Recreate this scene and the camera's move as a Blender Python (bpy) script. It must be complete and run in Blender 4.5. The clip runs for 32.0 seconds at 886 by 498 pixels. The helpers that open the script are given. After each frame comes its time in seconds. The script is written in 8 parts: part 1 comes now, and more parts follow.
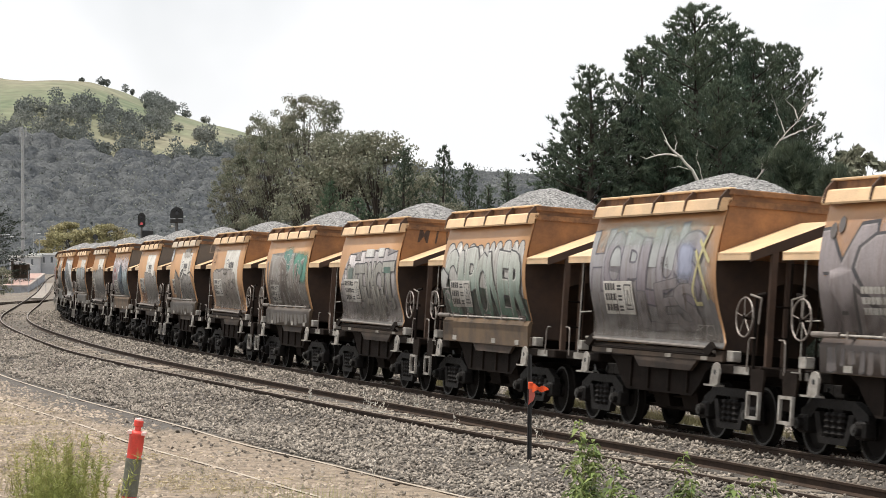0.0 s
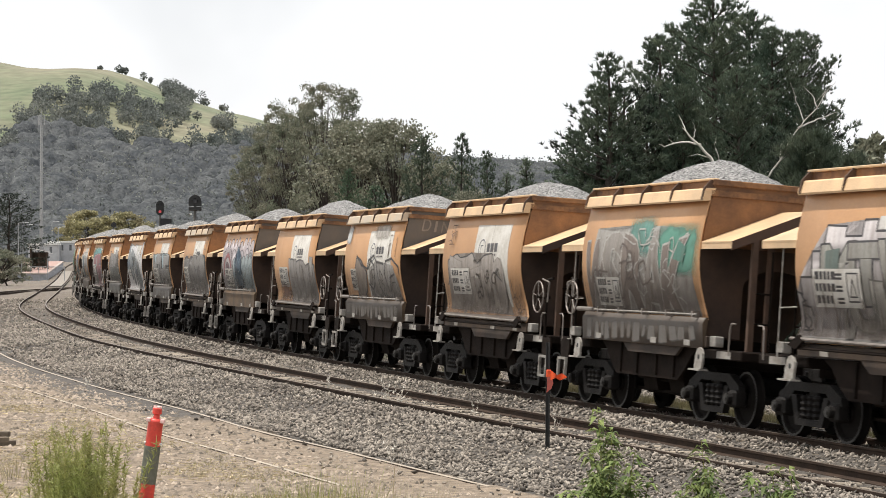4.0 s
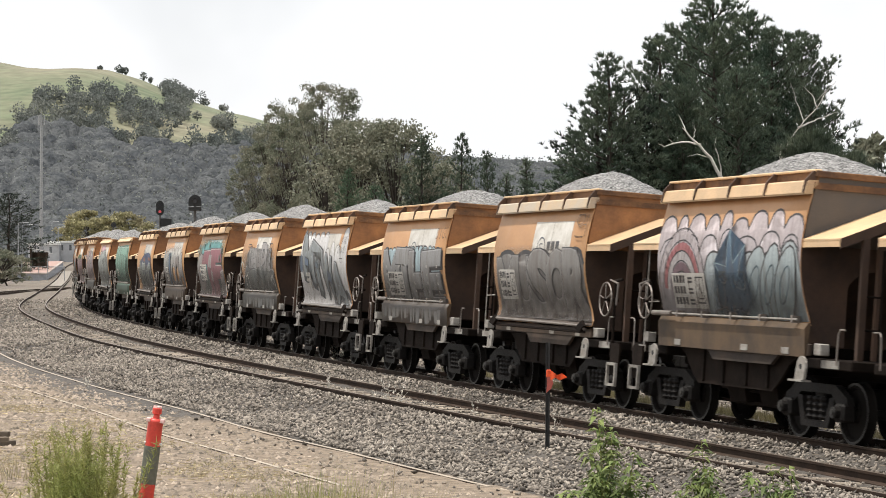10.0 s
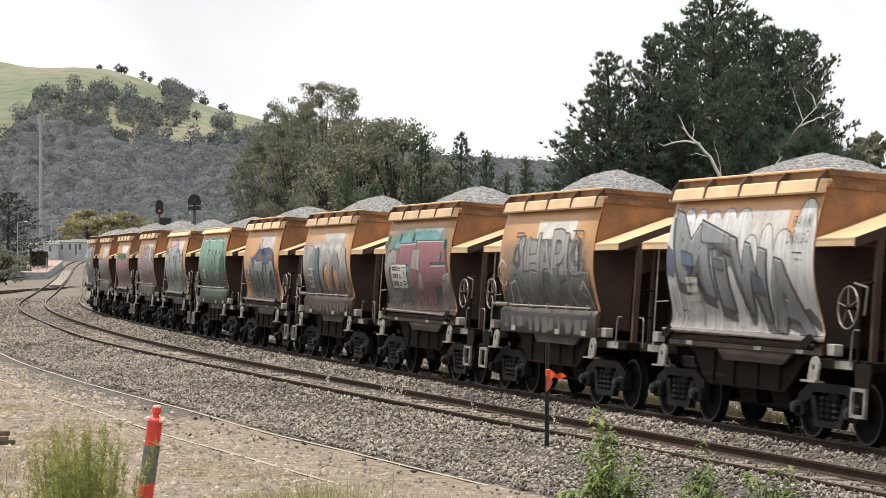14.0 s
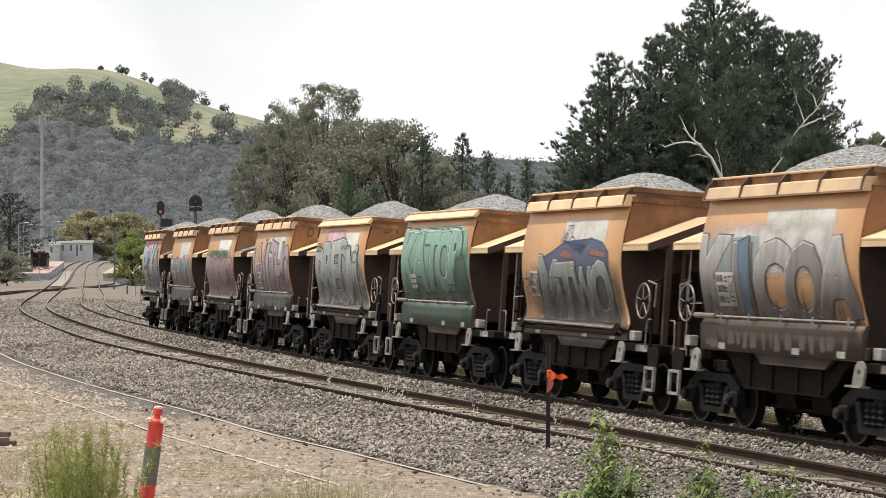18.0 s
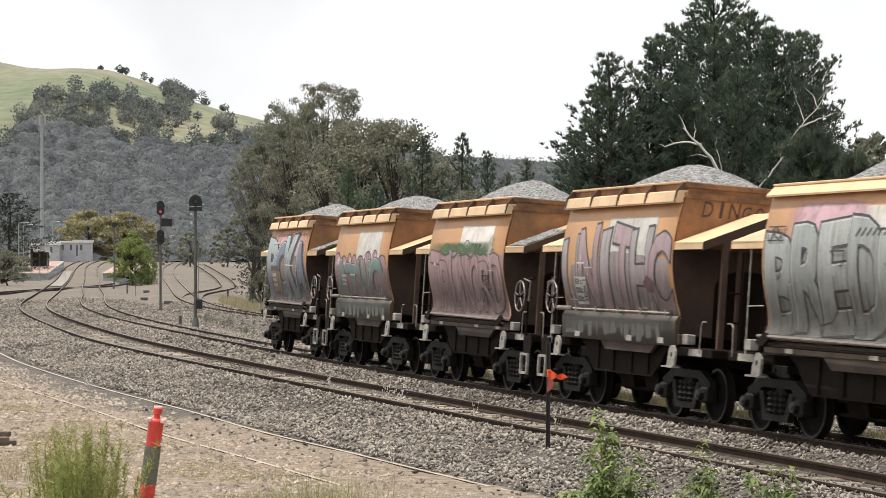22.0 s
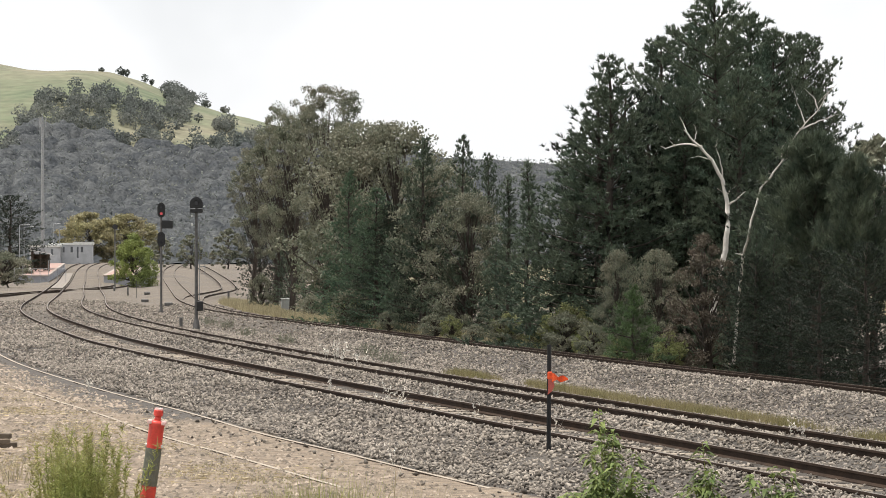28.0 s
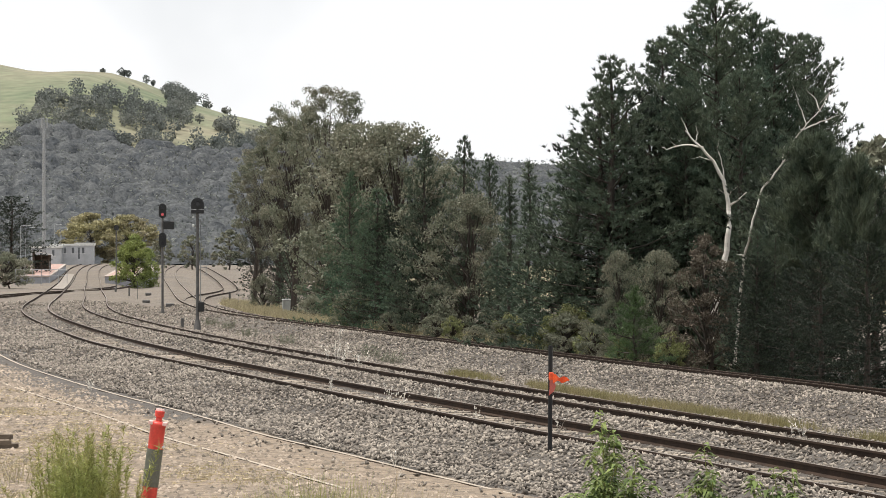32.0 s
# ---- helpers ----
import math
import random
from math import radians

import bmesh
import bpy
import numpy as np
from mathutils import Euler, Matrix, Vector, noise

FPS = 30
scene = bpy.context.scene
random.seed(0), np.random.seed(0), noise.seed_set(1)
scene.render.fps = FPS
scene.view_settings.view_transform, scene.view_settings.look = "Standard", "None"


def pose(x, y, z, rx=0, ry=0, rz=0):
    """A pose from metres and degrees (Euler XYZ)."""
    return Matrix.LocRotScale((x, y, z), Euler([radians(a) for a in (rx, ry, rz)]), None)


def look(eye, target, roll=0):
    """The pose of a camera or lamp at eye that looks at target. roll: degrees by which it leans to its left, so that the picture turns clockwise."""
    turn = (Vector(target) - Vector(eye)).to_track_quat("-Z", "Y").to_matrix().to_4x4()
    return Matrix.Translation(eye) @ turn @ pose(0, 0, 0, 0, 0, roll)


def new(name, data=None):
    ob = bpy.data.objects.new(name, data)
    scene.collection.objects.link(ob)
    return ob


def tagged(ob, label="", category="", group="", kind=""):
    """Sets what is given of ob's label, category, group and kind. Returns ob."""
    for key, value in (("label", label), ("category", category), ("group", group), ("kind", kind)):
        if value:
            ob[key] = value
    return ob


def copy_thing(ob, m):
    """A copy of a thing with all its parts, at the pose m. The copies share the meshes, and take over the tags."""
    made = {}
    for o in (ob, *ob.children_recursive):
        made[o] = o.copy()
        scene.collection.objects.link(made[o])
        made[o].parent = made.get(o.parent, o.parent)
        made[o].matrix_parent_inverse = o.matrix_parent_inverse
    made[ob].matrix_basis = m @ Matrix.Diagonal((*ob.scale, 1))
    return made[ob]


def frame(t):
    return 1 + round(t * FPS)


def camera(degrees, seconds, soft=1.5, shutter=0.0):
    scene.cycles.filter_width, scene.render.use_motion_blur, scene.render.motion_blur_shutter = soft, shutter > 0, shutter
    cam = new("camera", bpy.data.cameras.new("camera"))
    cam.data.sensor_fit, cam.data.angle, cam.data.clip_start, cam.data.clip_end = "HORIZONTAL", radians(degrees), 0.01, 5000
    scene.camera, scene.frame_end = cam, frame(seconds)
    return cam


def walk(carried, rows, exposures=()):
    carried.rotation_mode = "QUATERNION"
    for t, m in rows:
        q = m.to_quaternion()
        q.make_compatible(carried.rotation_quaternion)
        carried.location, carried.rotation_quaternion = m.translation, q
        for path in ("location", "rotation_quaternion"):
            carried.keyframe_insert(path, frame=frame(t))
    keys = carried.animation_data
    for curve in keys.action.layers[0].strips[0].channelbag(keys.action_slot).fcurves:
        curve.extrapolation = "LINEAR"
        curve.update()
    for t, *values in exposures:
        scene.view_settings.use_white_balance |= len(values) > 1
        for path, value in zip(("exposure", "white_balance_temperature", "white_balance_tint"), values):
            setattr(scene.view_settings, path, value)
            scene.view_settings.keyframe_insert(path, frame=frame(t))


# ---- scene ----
import functools

# ---------------------------------------------------------------- camera
EYE = 2.783
cam = camera(21.62, 32.0, soft=0.7, shutter=0.3)


def aim(right, down):
    """Hand-held sway: degrees by which the view slides right and down from the settled aim."""
    return pose(0, 0, EYE, 90 + 0.40 + down, 0.05, right)


D = math.degrees(1 / 4106.5)
SWAY = [(0, -32, 21.5), (0.5, -32, 21.5), (1, -32, 20), (1.5, -30.3, 11), (2, -23.5, 3.3), (2.5, -7.5, 0.3),
        (3, 1.4, 0.3), (3.5, 0.3, 0.1), (5.5, 0, 0), (7.0, -0.4, 0.3), (7.5, -0.5, 1.5), (8.5, 0, 0.3), (9, 0, 0),
        (12, 0, 0), (14, -1, -1.3), (16.5, 0.2, 0.2), (18.5, 1.2, 0.5), (19.5, 0.3, 1.2), (21, 1.5, 1.4), (22, 1, 0),
        (23, 1.6, 1.4), (25.5, 2.8, 2.2), (27.5, 1.6, 3.0), (28.5, 3, 4), (29.5, 1.7, 4.2), (30, 3, 5.6), (30.5, 3.4, 3.2),
        (31, 4.4, 4.4), (32, 4.5, 5)]
walk(cam, [(t, aim(x * D, y * D)) for t, x, y in SWAY])

# ---------------------------------------------------------------- light
world = bpy.data.worlds.new("world")
scene.world = world
world.use_nodes = True
wn = world.node_tree
sky = wn.nodes.new("ShaderNodeTexSky")
sky.sky_type, sky.sun_disc = "NISHITA", False
SUN_EL, SUN_AZ = 76.0, -98.0          # degrees; azimuth from +y towards +x
sky.sun_elevation, sky.sun_rotation = radians(SUN_EL), radians(SUN_AZ)
sky.air_density, sky.dust_density, sky.ozone_density = 1.0, 4.0, 1.0
# thin bright overcast veil over the whole sky, with a few soft openings
coord = wn.nodes.new("ShaderNodeTexCoord")
cloud = wn.nodes.new("ShaderNodeTexNoise")
cloud.inputs["Scale"].default_value, cloud.inputs["Detail"].default_value = 3.0, 5.0
cramp = wn.nodes.new("ShaderNodeValToRGB")
cramp.color_ramp.elements[0].position, cramp.color_ramp.elements[0].color = 0.30, (0.55, 0.55, 0.55, 1)
cramp.color_ramp.elements[1].position, cramp.color_ramp.elements[1].color = 0.45, (0.95, 0.95, 0.95, 1)
mix = wn.nodes.new("ShaderNodeMix")
mix.data_type = "RGBA"
mix.inputs["B"].default_value = (10.4, 10.5, 10.65, 1)
wn.links.new(coord.outputs["Generated"], cloud.inputs["Vector"])
wn.links.new(cloud.outputs["Fac"], cramp.inputs["Fac"])
wn.links.new(cramp.outputs["Color"], mix.inputs["Factor"])
wn.links.new(sky.outputs["Color"], mix.inputs["A"])
bg = wn.nodes["Background"]
bg.inputs["Strength"].default_value = 0.10
wn.links.new(mix.outputs["Result"], bg.inputs["Color"])
sun = new("sun", bpy.data.lights.new("sun", "SUN"))
sun.data.energy, sun.data.angle, sun.data.color = 4.9, radians(0.6), (1.0, 0.95, 0.87)
az, el = radians(SUN_AZ), radians(SUN_EL)
sun_from = Vector((math.sin(az) * math.cos(el), math.cos(az) * math.cos(el), math.sin(el)))
sun.matrix_basis = look(sun_from * 60, (0, 0, 0))
scene.view_settings.exposure = 0.0


# ---------------------------------------------------------------- materials
def mat(name, color, rough=0.7, metal=0.0, scale=6.0, amount=0.25, second=None, bump=0.0, bump_scale=60.0, rand=0.0, coords="Object",
        spec=0.5, island=0.0, fine=0.12):
    """Base colour broken up by stains (scale) and grain (bump_scale); second: the stain colour; rand: spread between objects;
    island: spread between the loose pieces of one mesh."""
    m = bpy.data.materials.new(name)
    m.use_nodes = True
    nt = m.node_tree
    b = nt.nodes["Principled BSDF"]
    b.inputs["Roughness"].default_value, b.inputs["Metallic"].default_value = rough, metal
    b.inputs["Specular IOR Level"].default_value = spec
    tc = nt.nodes.new("ShaderNodeTexCoord")
    n1 = nt.nodes.new("ShaderNodeTexNoise")
    n1.inputs["Scale"].default_value, n1.inputs["Detail"].default_value = scale, 6.0
    n1.inputs["Roughness"].default_value = 0.65
    nt.links.new(tc.outputs[coords], n1.inputs["Vector"])
    r = nt.nodes.new("ShaderNodeValToRGB")
    r.color_ramp.elements[0].position, r.color_ramp.elements[1].position = 0.38, 0.66
    second = second or tuple(c * (1 - amount) for c in color)
    r.color_ramp.elements[0].color, r.color_ramp.elements[1].color = (*color, 1), (*second, 1)
    nt.links.new(n1.outputs["Fac"], r.inputs["Fac"])
    out = r.outputs["Color"]
    n2 = nt.nodes.new("ShaderNodeTexNoise")
    n2.inputs["Scale"].default_value, n2.inputs["Detail"].default_value = bump_scale, 4.0
    nt.links.new(tc.outputs[coords], n2.inputs["Vector"])
    hsv = nt.nodes.new("ShaderNodeHueSaturation")
    nt.links.new(out, hsv.inputs["Color"])
    val = nt.nodes.new("ShaderNodeMapRange")
    val.inputs["To Min"].default_value, val.inputs["To Max"].default_value = 1 - fine * 2, 1 + fine * 2
    nt.links.new(n2.outputs["Fac"], val.inputs["Value"])
    src = val.outputs["Result"]
    for amt, node, sock in ((rand, "ShaderNodeObjectInfo", "Random"), (island, "ShaderNodeNewGeometry", "Random Per Island")):
        if amt:
            oi = nt.nodes.new(node)
            mr = nt.nodes.new("ShaderNodeMapRange")
            mr.inputs["To Min"].default_value, mr.inputs["To Max"].default_value = 1 - amt, 1 + amt
            nt.links.new(oi.outputs[sock], mr.inputs["Value"])
            mu = nt.nodes.new("ShaderNodeMath")
            mu.operation = "MULTIPLY"
            nt.links.new(src, mu.inputs[0])
            nt.links.new(mr.outputs["Result"], mu.inputs[1])
            src = mu.outputs[0]
    nt.links.new(src, hsv.inputs["Value"])
    nt.links.new(hsv.outputs["Color"], b.inputs["Base Color"])
    if bump:
        bp = nt.nodes.new("ShaderNodeBump")
        bp.inputs["Strength"].default_value, bp.inputs["Distance"].default_value = bump, 0.02
        nt.links.new(n2.outputs["Fac"], bp.inputs["Height"])
        nt.links.new(bp.outputs["Normal"], b.inputs["Normal"])
    return m


def leafy(name, color, second, trans=0.25, rough=0.6, scale=0.5):
    """Foliage: two greens mixed over the crown, varied from leaf to leaf, letting some light through."""
    m = mat(name, color, rough, 0, scale, second=second, bump_scale=9, fine=0.2, island=0.35, spec=0.3, rand=0.12)
    nt = m.node_tree
    b = nt.nodes["Principled BSDF"]
    tr = nt.nodes.new("ShaderNodeBsdfTranslucent")
    ms = nt.nodes.new("ShaderNodeMixShader")
    ms.inputs["Fac"].default_value = trans
    nt.links.new(b.inputs["Base Color"].links[0].from_socket, tr.inputs["Color"])
    nt.links.new(b.outputs[0], ms.inputs[1])
    nt.links.new(tr.outputs[0], ms.inputs[2])
    nt.links.new(ms.outputs[0], nt.nodes["Material Output"].inputs["Surface"])
    return m


M = {}
M["ballast"] = mat("ballast_stone", (0.245, 0.214, 0.180), 0.9, 0, 0.35, second=(0.140, 0.119, 0.100), bump=0.3, bump_scale=30, fine=0.2, island=0.72)
M["rail_side"] = mat("rusty_rail", (0.046, 0.029, 0.020), 0.85, 0.0, 4, second=(0.026, 0.017, 0.012), bump=0.2, spec=0.2)
M["rail_top"] = mat("polished_rail", (0.19, 0.15, 0.12), 0.45, 0.4, 4, 0.3)
M["sleeper_pale"] = mat("bleached_timber_sleeper", (0.30, 0.25, 0.198), 0.9, 0, 3, 0.4, bump=0.4, rand=0.3)
M["rail_dull"] = mat("dull_pale_rail_top", (0.45, 0.38, 0.30), 0.6, 0.3, 4, 0.3)
M["sleeper"] = mat("weathered_timber_sleeper", (0.17, 0.135, 0.10), 0.9, 0, 3, 0.5, bump=0.4, rand=0.35)
M["grass_dry"] = leafy("dry_grass", (0.43, 0.37, 0.235), (0.31, 0.28, 0.17), 0.3, scale=0.6)
M["grass_mid"] = leafy("verge_grass_blades", (0.20, 0.185, 0.085), (0.28, 0.23, 0.13), 0.3, scale=0.8)
M["grass_green"] = leafy("green_weed", (0.25, 0.285, 0.085), (0.42, 0.38, 0.16), 0.35, scale=2)
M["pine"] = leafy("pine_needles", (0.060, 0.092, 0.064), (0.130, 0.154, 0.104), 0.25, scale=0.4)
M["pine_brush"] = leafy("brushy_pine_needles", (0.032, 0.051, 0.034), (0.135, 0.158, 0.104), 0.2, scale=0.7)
# near-black needles: deep shade inside the woods is put into the colour
M["pine_dark"] = leafy("shade_dark_pine_needles", (0.017, 0.026, 0.018), (0.034, 0.046, 0.030), 0.12, scale=0.4)
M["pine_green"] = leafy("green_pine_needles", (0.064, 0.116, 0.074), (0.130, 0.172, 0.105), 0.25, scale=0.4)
M["gum"] = leafy("gum_leaves", (0.148, 0.164, 0.115), (0.245, 0.230, 0.172), 0.3, scale=0.35)
M["russet"] = leafy("russet_leaves", (0.125, 0.100, 0.078), (0.105, 0.098, 0.070), 0.25, scale=0.5)
M["bright"] = leafy("fresh_green_leaves", (0.25, 0.29, 0.09), (0.15, 0.19, 0.065), 0.35, scale=0.4)
M["bush_green"] = leafy("yellow_green_shrub_leaves", (0.17, 0.195, 0.075), (0.25, 0.25, 0.125), 0.3, scale=1.0)
M["young"] = leafy("young_pine_needles", (0.10, 0.15, 0.06), (0.06, 0.10, 0.05), 0.25, scale=1.0)
M["yellowy"] = leafy("yellow_olive_leaves", (0.33, 0.31, 0.165), (0.27, 0.235, 0.15), 0.25, scale=0.25)
M["bark"] = mat("bark", (0.065, 0.052, 0.042), 0.95, 0, 3, 0.5, bump=0.6, bump_scale=20)
M["dead_wood"] = mat("bleached_dead_wood", (0.60, 0.57, 0.52), 0.85, 0, 3, second=(0.40, 0.37, 0.33), bump=0.3)
M["black"] = mat("black_paint", (0.018, 0.018, 0.018), 0.6, 0, 5, 0.3)
M["white"] = mat("white_paint", (0.75, 0.75, 0.72), 0.6, 0, 4, 0.25)
M["galv"] = mat("galvanised_steel", (0.36, 0.37, 0.38), 0.55, 0.6, 6, 0.3)


# ---------------------------------------------------------------- building blocks
def mesh_of(name, bm, material=None, smooth=None):
    me = bpy.data.meshes.new(name)
    if smooth is not None:
        for f in bm.faces:
            f.smooth = smooth
    bm.to_mesh(me)
    bm.free()
    if material:
        me.materials.append(material)
    return me


def part(name, bm, material, parent=None, label="", at=None, smooth=None):
    """One mesh object from a bmesh (or a ready mesh) under a thing or a part."""
    me = bm if isinstance(bm, bpy.types.Mesh) else mesh_of(name, bm, material, smooth)
    ob = new(name, me)
    if parent:
        ob.parent = parent
    if at is not None:
        ob.matrix_basis = at
    if label:
        ob["label"] = label
    return ob


def box(bm, x0, x1, y0, y1, z0, z1, bevel=0.0):
    g = bmesh.ops.create_cube(bm, size=1.0, matrix=Matrix.Translation(((x0 + x1) / 2, (y0 + y1) / 2, (z0 + z1) / 2)) @
                              Matrix.Diagonal((x1 - x0, y1 - y0, z1 - z0, 1)))
    if bevel:
        es = list({e for v in g["verts"] for e in v.link_edges})
        bmesh.ops.bevel(bm, geom=es, offset=bevel, segments=1, affect="EDGES")
    return bm


def cube(x0, x1, y0, y1, z0, z1, bevel=0.0):
    return box(bmesh.new(), x0, x1, y0, y1, z0, z1, bevel)


def rod(bm, a, b, r, r2=None, n=8):
    a, b = Vector(a), Vector(b)
    d = b - a
    m = Matrix.Translation((a + b) / 2) @ d.to_track_quat("Z", "Y").to_matrix().to_4x4()
    bmesh.ops.create_cone(bm, cap_ends=True, segments=n, radius1=r, radius2=r if r2 is None else r2, depth=d.length, matrix=m)
    return bm


def pipe(pts, r, n=8, bm=None):
    bm = bm or bmesh.new()
    for a, b in zip(pts, pts[1:]):
        rod(bm, a, b, r, n=n)
    return bm


def prism(bm, pts, axis, a, b):
    """Extrude a 2D outline along an axis (0, 1 or 2) from a to b."""
    def at(p, q):
        v = list(p)
        v.insert(axis, q)
        return Vector(v)
    va = [bm.verts.new(at(p, a)) for p in pts]
    vb = [bm.verts.new(at(p, b)) for p in pts]
    n = len(pts)
    fs = [bm.faces.new(va), bm.faces.new(vb[::-1])]
    for i in range(n):
        fs.append(bm.faces.new((va[i], va[(i + 1) % n], vb[(i + 1) % n], vb[i])))
    bmesh.ops.recalc_face_normals(bm, faces=fs)
    return bm


def soup(name, verts, tris, material):
    """Mesh from arrays of vertices (n,3) and triangles (m,3)."""
    me = bpy.data.meshes.new(name)
    me.vertices.add(len(verts))
    me.vertices.foreach_set("co", np.asarray(verts, np.float32).ravel())
    me.loops.add(len(tris) * 3)
    me.loops.foreach_set("vertex_index", np.asarray(tris, np.int32).ravel())
    me.polygons.add(len(tris))
    me.polygons.foreach_set("loop_start", np.arange(0, len(tris) * 3, 3, dtype=np.int32))
    me.update()
    me.validate()
    me.materials.append(material)
    return me


def spline(xk, yk):
    """Natural cubic spline through knots, straight beyond its ends."""
    xk, yk = np.array(xk, float), np.array(yk, float)
    n, h = len(xk), np.diff(xk)
    A, b = np.eye(n), np.zeros(n)
    for i in range(1, n - 1):
        A[i, i - 1:i + 2] = h[i - 1], 2 * (h[i - 1] + h[i]), h[i]
        b[i] = 6 * ((yk[i + 1] - yk[i]) / h[i] - (yk[i] - yk[i - 1]) / h[i - 1])
    m = np.linalg.solve(A, b)

    def f(x):
        x = np.asarray(x, float)
        q = np.clip(x, xk[0], xk[-1])
        i = np.clip(np.searchsorted(xk, q) - 1, 0, n - 2)
        a, c = (xk[i + 1] - q) / h[i], (q - xk[i]) / h[i]
        v = a * yk[i] + c * yk[i + 1] + ((a ** 3 - a) * m[i] + (c ** 3 - c) * m[i + 1]) * h[i] ** 2 / 6
        s0 = (yk[1] - yk[0]) / h[0] - h[0] * m[1] / 6
        s1 = (yk[-1] - yk[-2]) / h[-1] + h[-1] * m[-2] / 6
        return v + np.where(x < xk[0], (x - xk[0]) * s0, 0) + np.where(x > xk[-1], (x - xk[-1]) * s1, 0)
    return f


# ---------------------------------------------------------------- alignment of the railway
KY = (15, 32, 48, 65, 85, 110, 140, 180, 230, 290, 360, 440)
GRADE = spline((0, 50, 80, 110, 140, 180, 230, 300, 380, 460), (0, 0, 0.03, 0.06, 0.2, 0.42, 0.65, 1.38, 2.98, 3.94))


class Track:
    """A centre line x(y) with its level, the raise of its camera-side rail and its gauge."""

    def __init__(self, x, cant, drop=0.0, ky=KY):
        self.x, self.drop = spline(ky, x), drop
        self.cant_y, self.cant = zip(*cant)
        self.y = np.concatenate([np.arange(-120, 60, 1.0), np.arange(60, 460, 2.0)])
        self.xs = self.x(self.y)
        self.s = np.concatenate([[0], np.cumsum(np.hypot(np.diff(self.xs), np.diff(self.y)))])
        self.s -= np.interp(15, self.y, self.s)
        self.slope = np.gradient(self.xs, self.y)

    def at(self, s):
        """x, y, level of the low rail, slope dx/dy and cant at the arc length s."""
        y = float(np.interp(s, self.s, self.y))
        return float(self.x(y)), y, float(GRADE(max(y, 0))) + self.drop, float(np.interp(y, self.y, self.slope)), \
            float(np.interp(y, self.cant_y, self.cant))

    def stance(self, s):
        """Pose on the track: +x the way towards the camera, -y its side, z square to the sleepers, origin midway between the railheads."""
        x, y, z, k, c = self.at(s)
        fwd = Vector((-k, -1, (self.at(s - 2)[2] - self.at(s + 2)[2]) / 4)).normalized()
        side = Vector((1, -k, 0)).normalized() * 1.0
        side = (side - Vector((0, 0, c / 1.67))).normalized()
        up = fwd.cross(side).normalized()
        side = up.cross(fwd)
        m = Matrix((fwd, side, up)).transposed().to_4x4()
        m.translation = (x, y, z + c / 2)
        return m


TA = Track((9.62, 4.7, -0.48, -5.88, -11.66, -17.91, -24.68, -31.13, -38.6, -47.45, -57.7, -67.5),
           ((20, 0.117), (40, 0.05), (60, 0.05), (90, -0.04), (120, 0.0), (200, 0.02)))
TB = Track((13.65, 7.75, 2.79, -2.21, -7.7, -14.02, -20.75, -27.15, -34.94, -43.99, -54.5, -63.76),
           ((20, 0.102), (40, 0.125), (60, 0.11), (90, 0.126), (120, 0.09), (200, 0.09)))

# ---------------------------------------------------------------- hopper wagons
M["orange"] = mat("faded_orange_paint", (0.53, 0.295, 0.145), 0.5, 0, 0.8, second=(0.46, 0.25, 0.12), bump=0.08, bump_scale=25, rand=0.14, fine=0.06)
M["rust_rim"] = mat("rusty_rim_steel", (0.235, 0.115, 0.048), 0.75, 0, 2.2, second=(0.075, 0.038, 0.022), bump=0.2, bump_scale=20, rand=0.2, fine=0.2)
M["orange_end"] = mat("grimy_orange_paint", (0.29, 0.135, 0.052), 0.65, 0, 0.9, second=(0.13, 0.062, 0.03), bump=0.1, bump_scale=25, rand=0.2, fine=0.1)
M["yellow"] = mat("dusty_yellow_paint", (0.66, 0.45, 0.26), 0.5, 0, 1.5, second=(0.50, 0.35, 0.21), bump=0.1, rand=0.15)
M["skirt"] = mat("dirty_tan_skirt", (0.115, 0.074, 0.042), 0.75, 0, 1.6, second=(0.055, 0.04, 0.029), bump=0.12, rand=0.25)
# brown that holds both grime and the shade beneath the end covers
M["slope"] = mat("shaded_grimy_brown_steel", (0.088, 0.049, 0.031), 0.85, 0, 1.5, second=(0.05, 0.031, 0.022), bump=0.15, rand=0.3)
# end plate: grime plus the cover's shade worked into one brown
M["bulkhead"] = mat("shaded_grimy_end_plate", (0.066, 0.036, 0.022), 0.8, 0, 1.2, second=(0.030, 0.018, 0.013), bump=0.12, rand=0.25)
M["frame"] = mat("brown_underframe", (0.0165, 0.0115, 0.009), 0.85, 0, 2.5, 0.5, bump=0.2, spec=0.10, rand=0.2)
M["bogie"] = mat("oily_black_bogie", (0.0075, 0.0065, 0.006), 0.7, 0.0, 4, second=(0.0135, 0.0115, 0.0105), bump=0.5, bump_scale=22, spec=0.2)
M["wheel"] = mat("wheel_steel", (0.012, 0.010, 0.009), 0.85, 0.0, 3, second=(0.008, 0.007, 0.006), bump=0.1, spec=0.1)
M["tread"] = mat("worn_wheel_rim", (0.045, 0.042, 0.039), 0.5, 0.5, 3, 0.5)
M["sill"] = mat("dusty_brown_sill", (0.062, 0.041, 0.028), 0.8, 0, 1.8, second=(0.024, 0.017, 0.013), bump=0.15, rand=0.25)
M["pipe"] = mat("grey_pipe", (0.26, 0.225, 0.20), 0.5, 0.4, 4, 0.4)
M["lug"] = mat("pale_grey_paint", (0.34, 0.32, 0.29), 0.6, 0, 5, second=(0.17, 0.15, 0.13), rand=0.2)
M["plate"] = mat("chalky_white_paint", (0.62, 0.60, 0.56), 0.65, 0, 4, second=(0.48, 0.45, 0.40), rand=0.15)
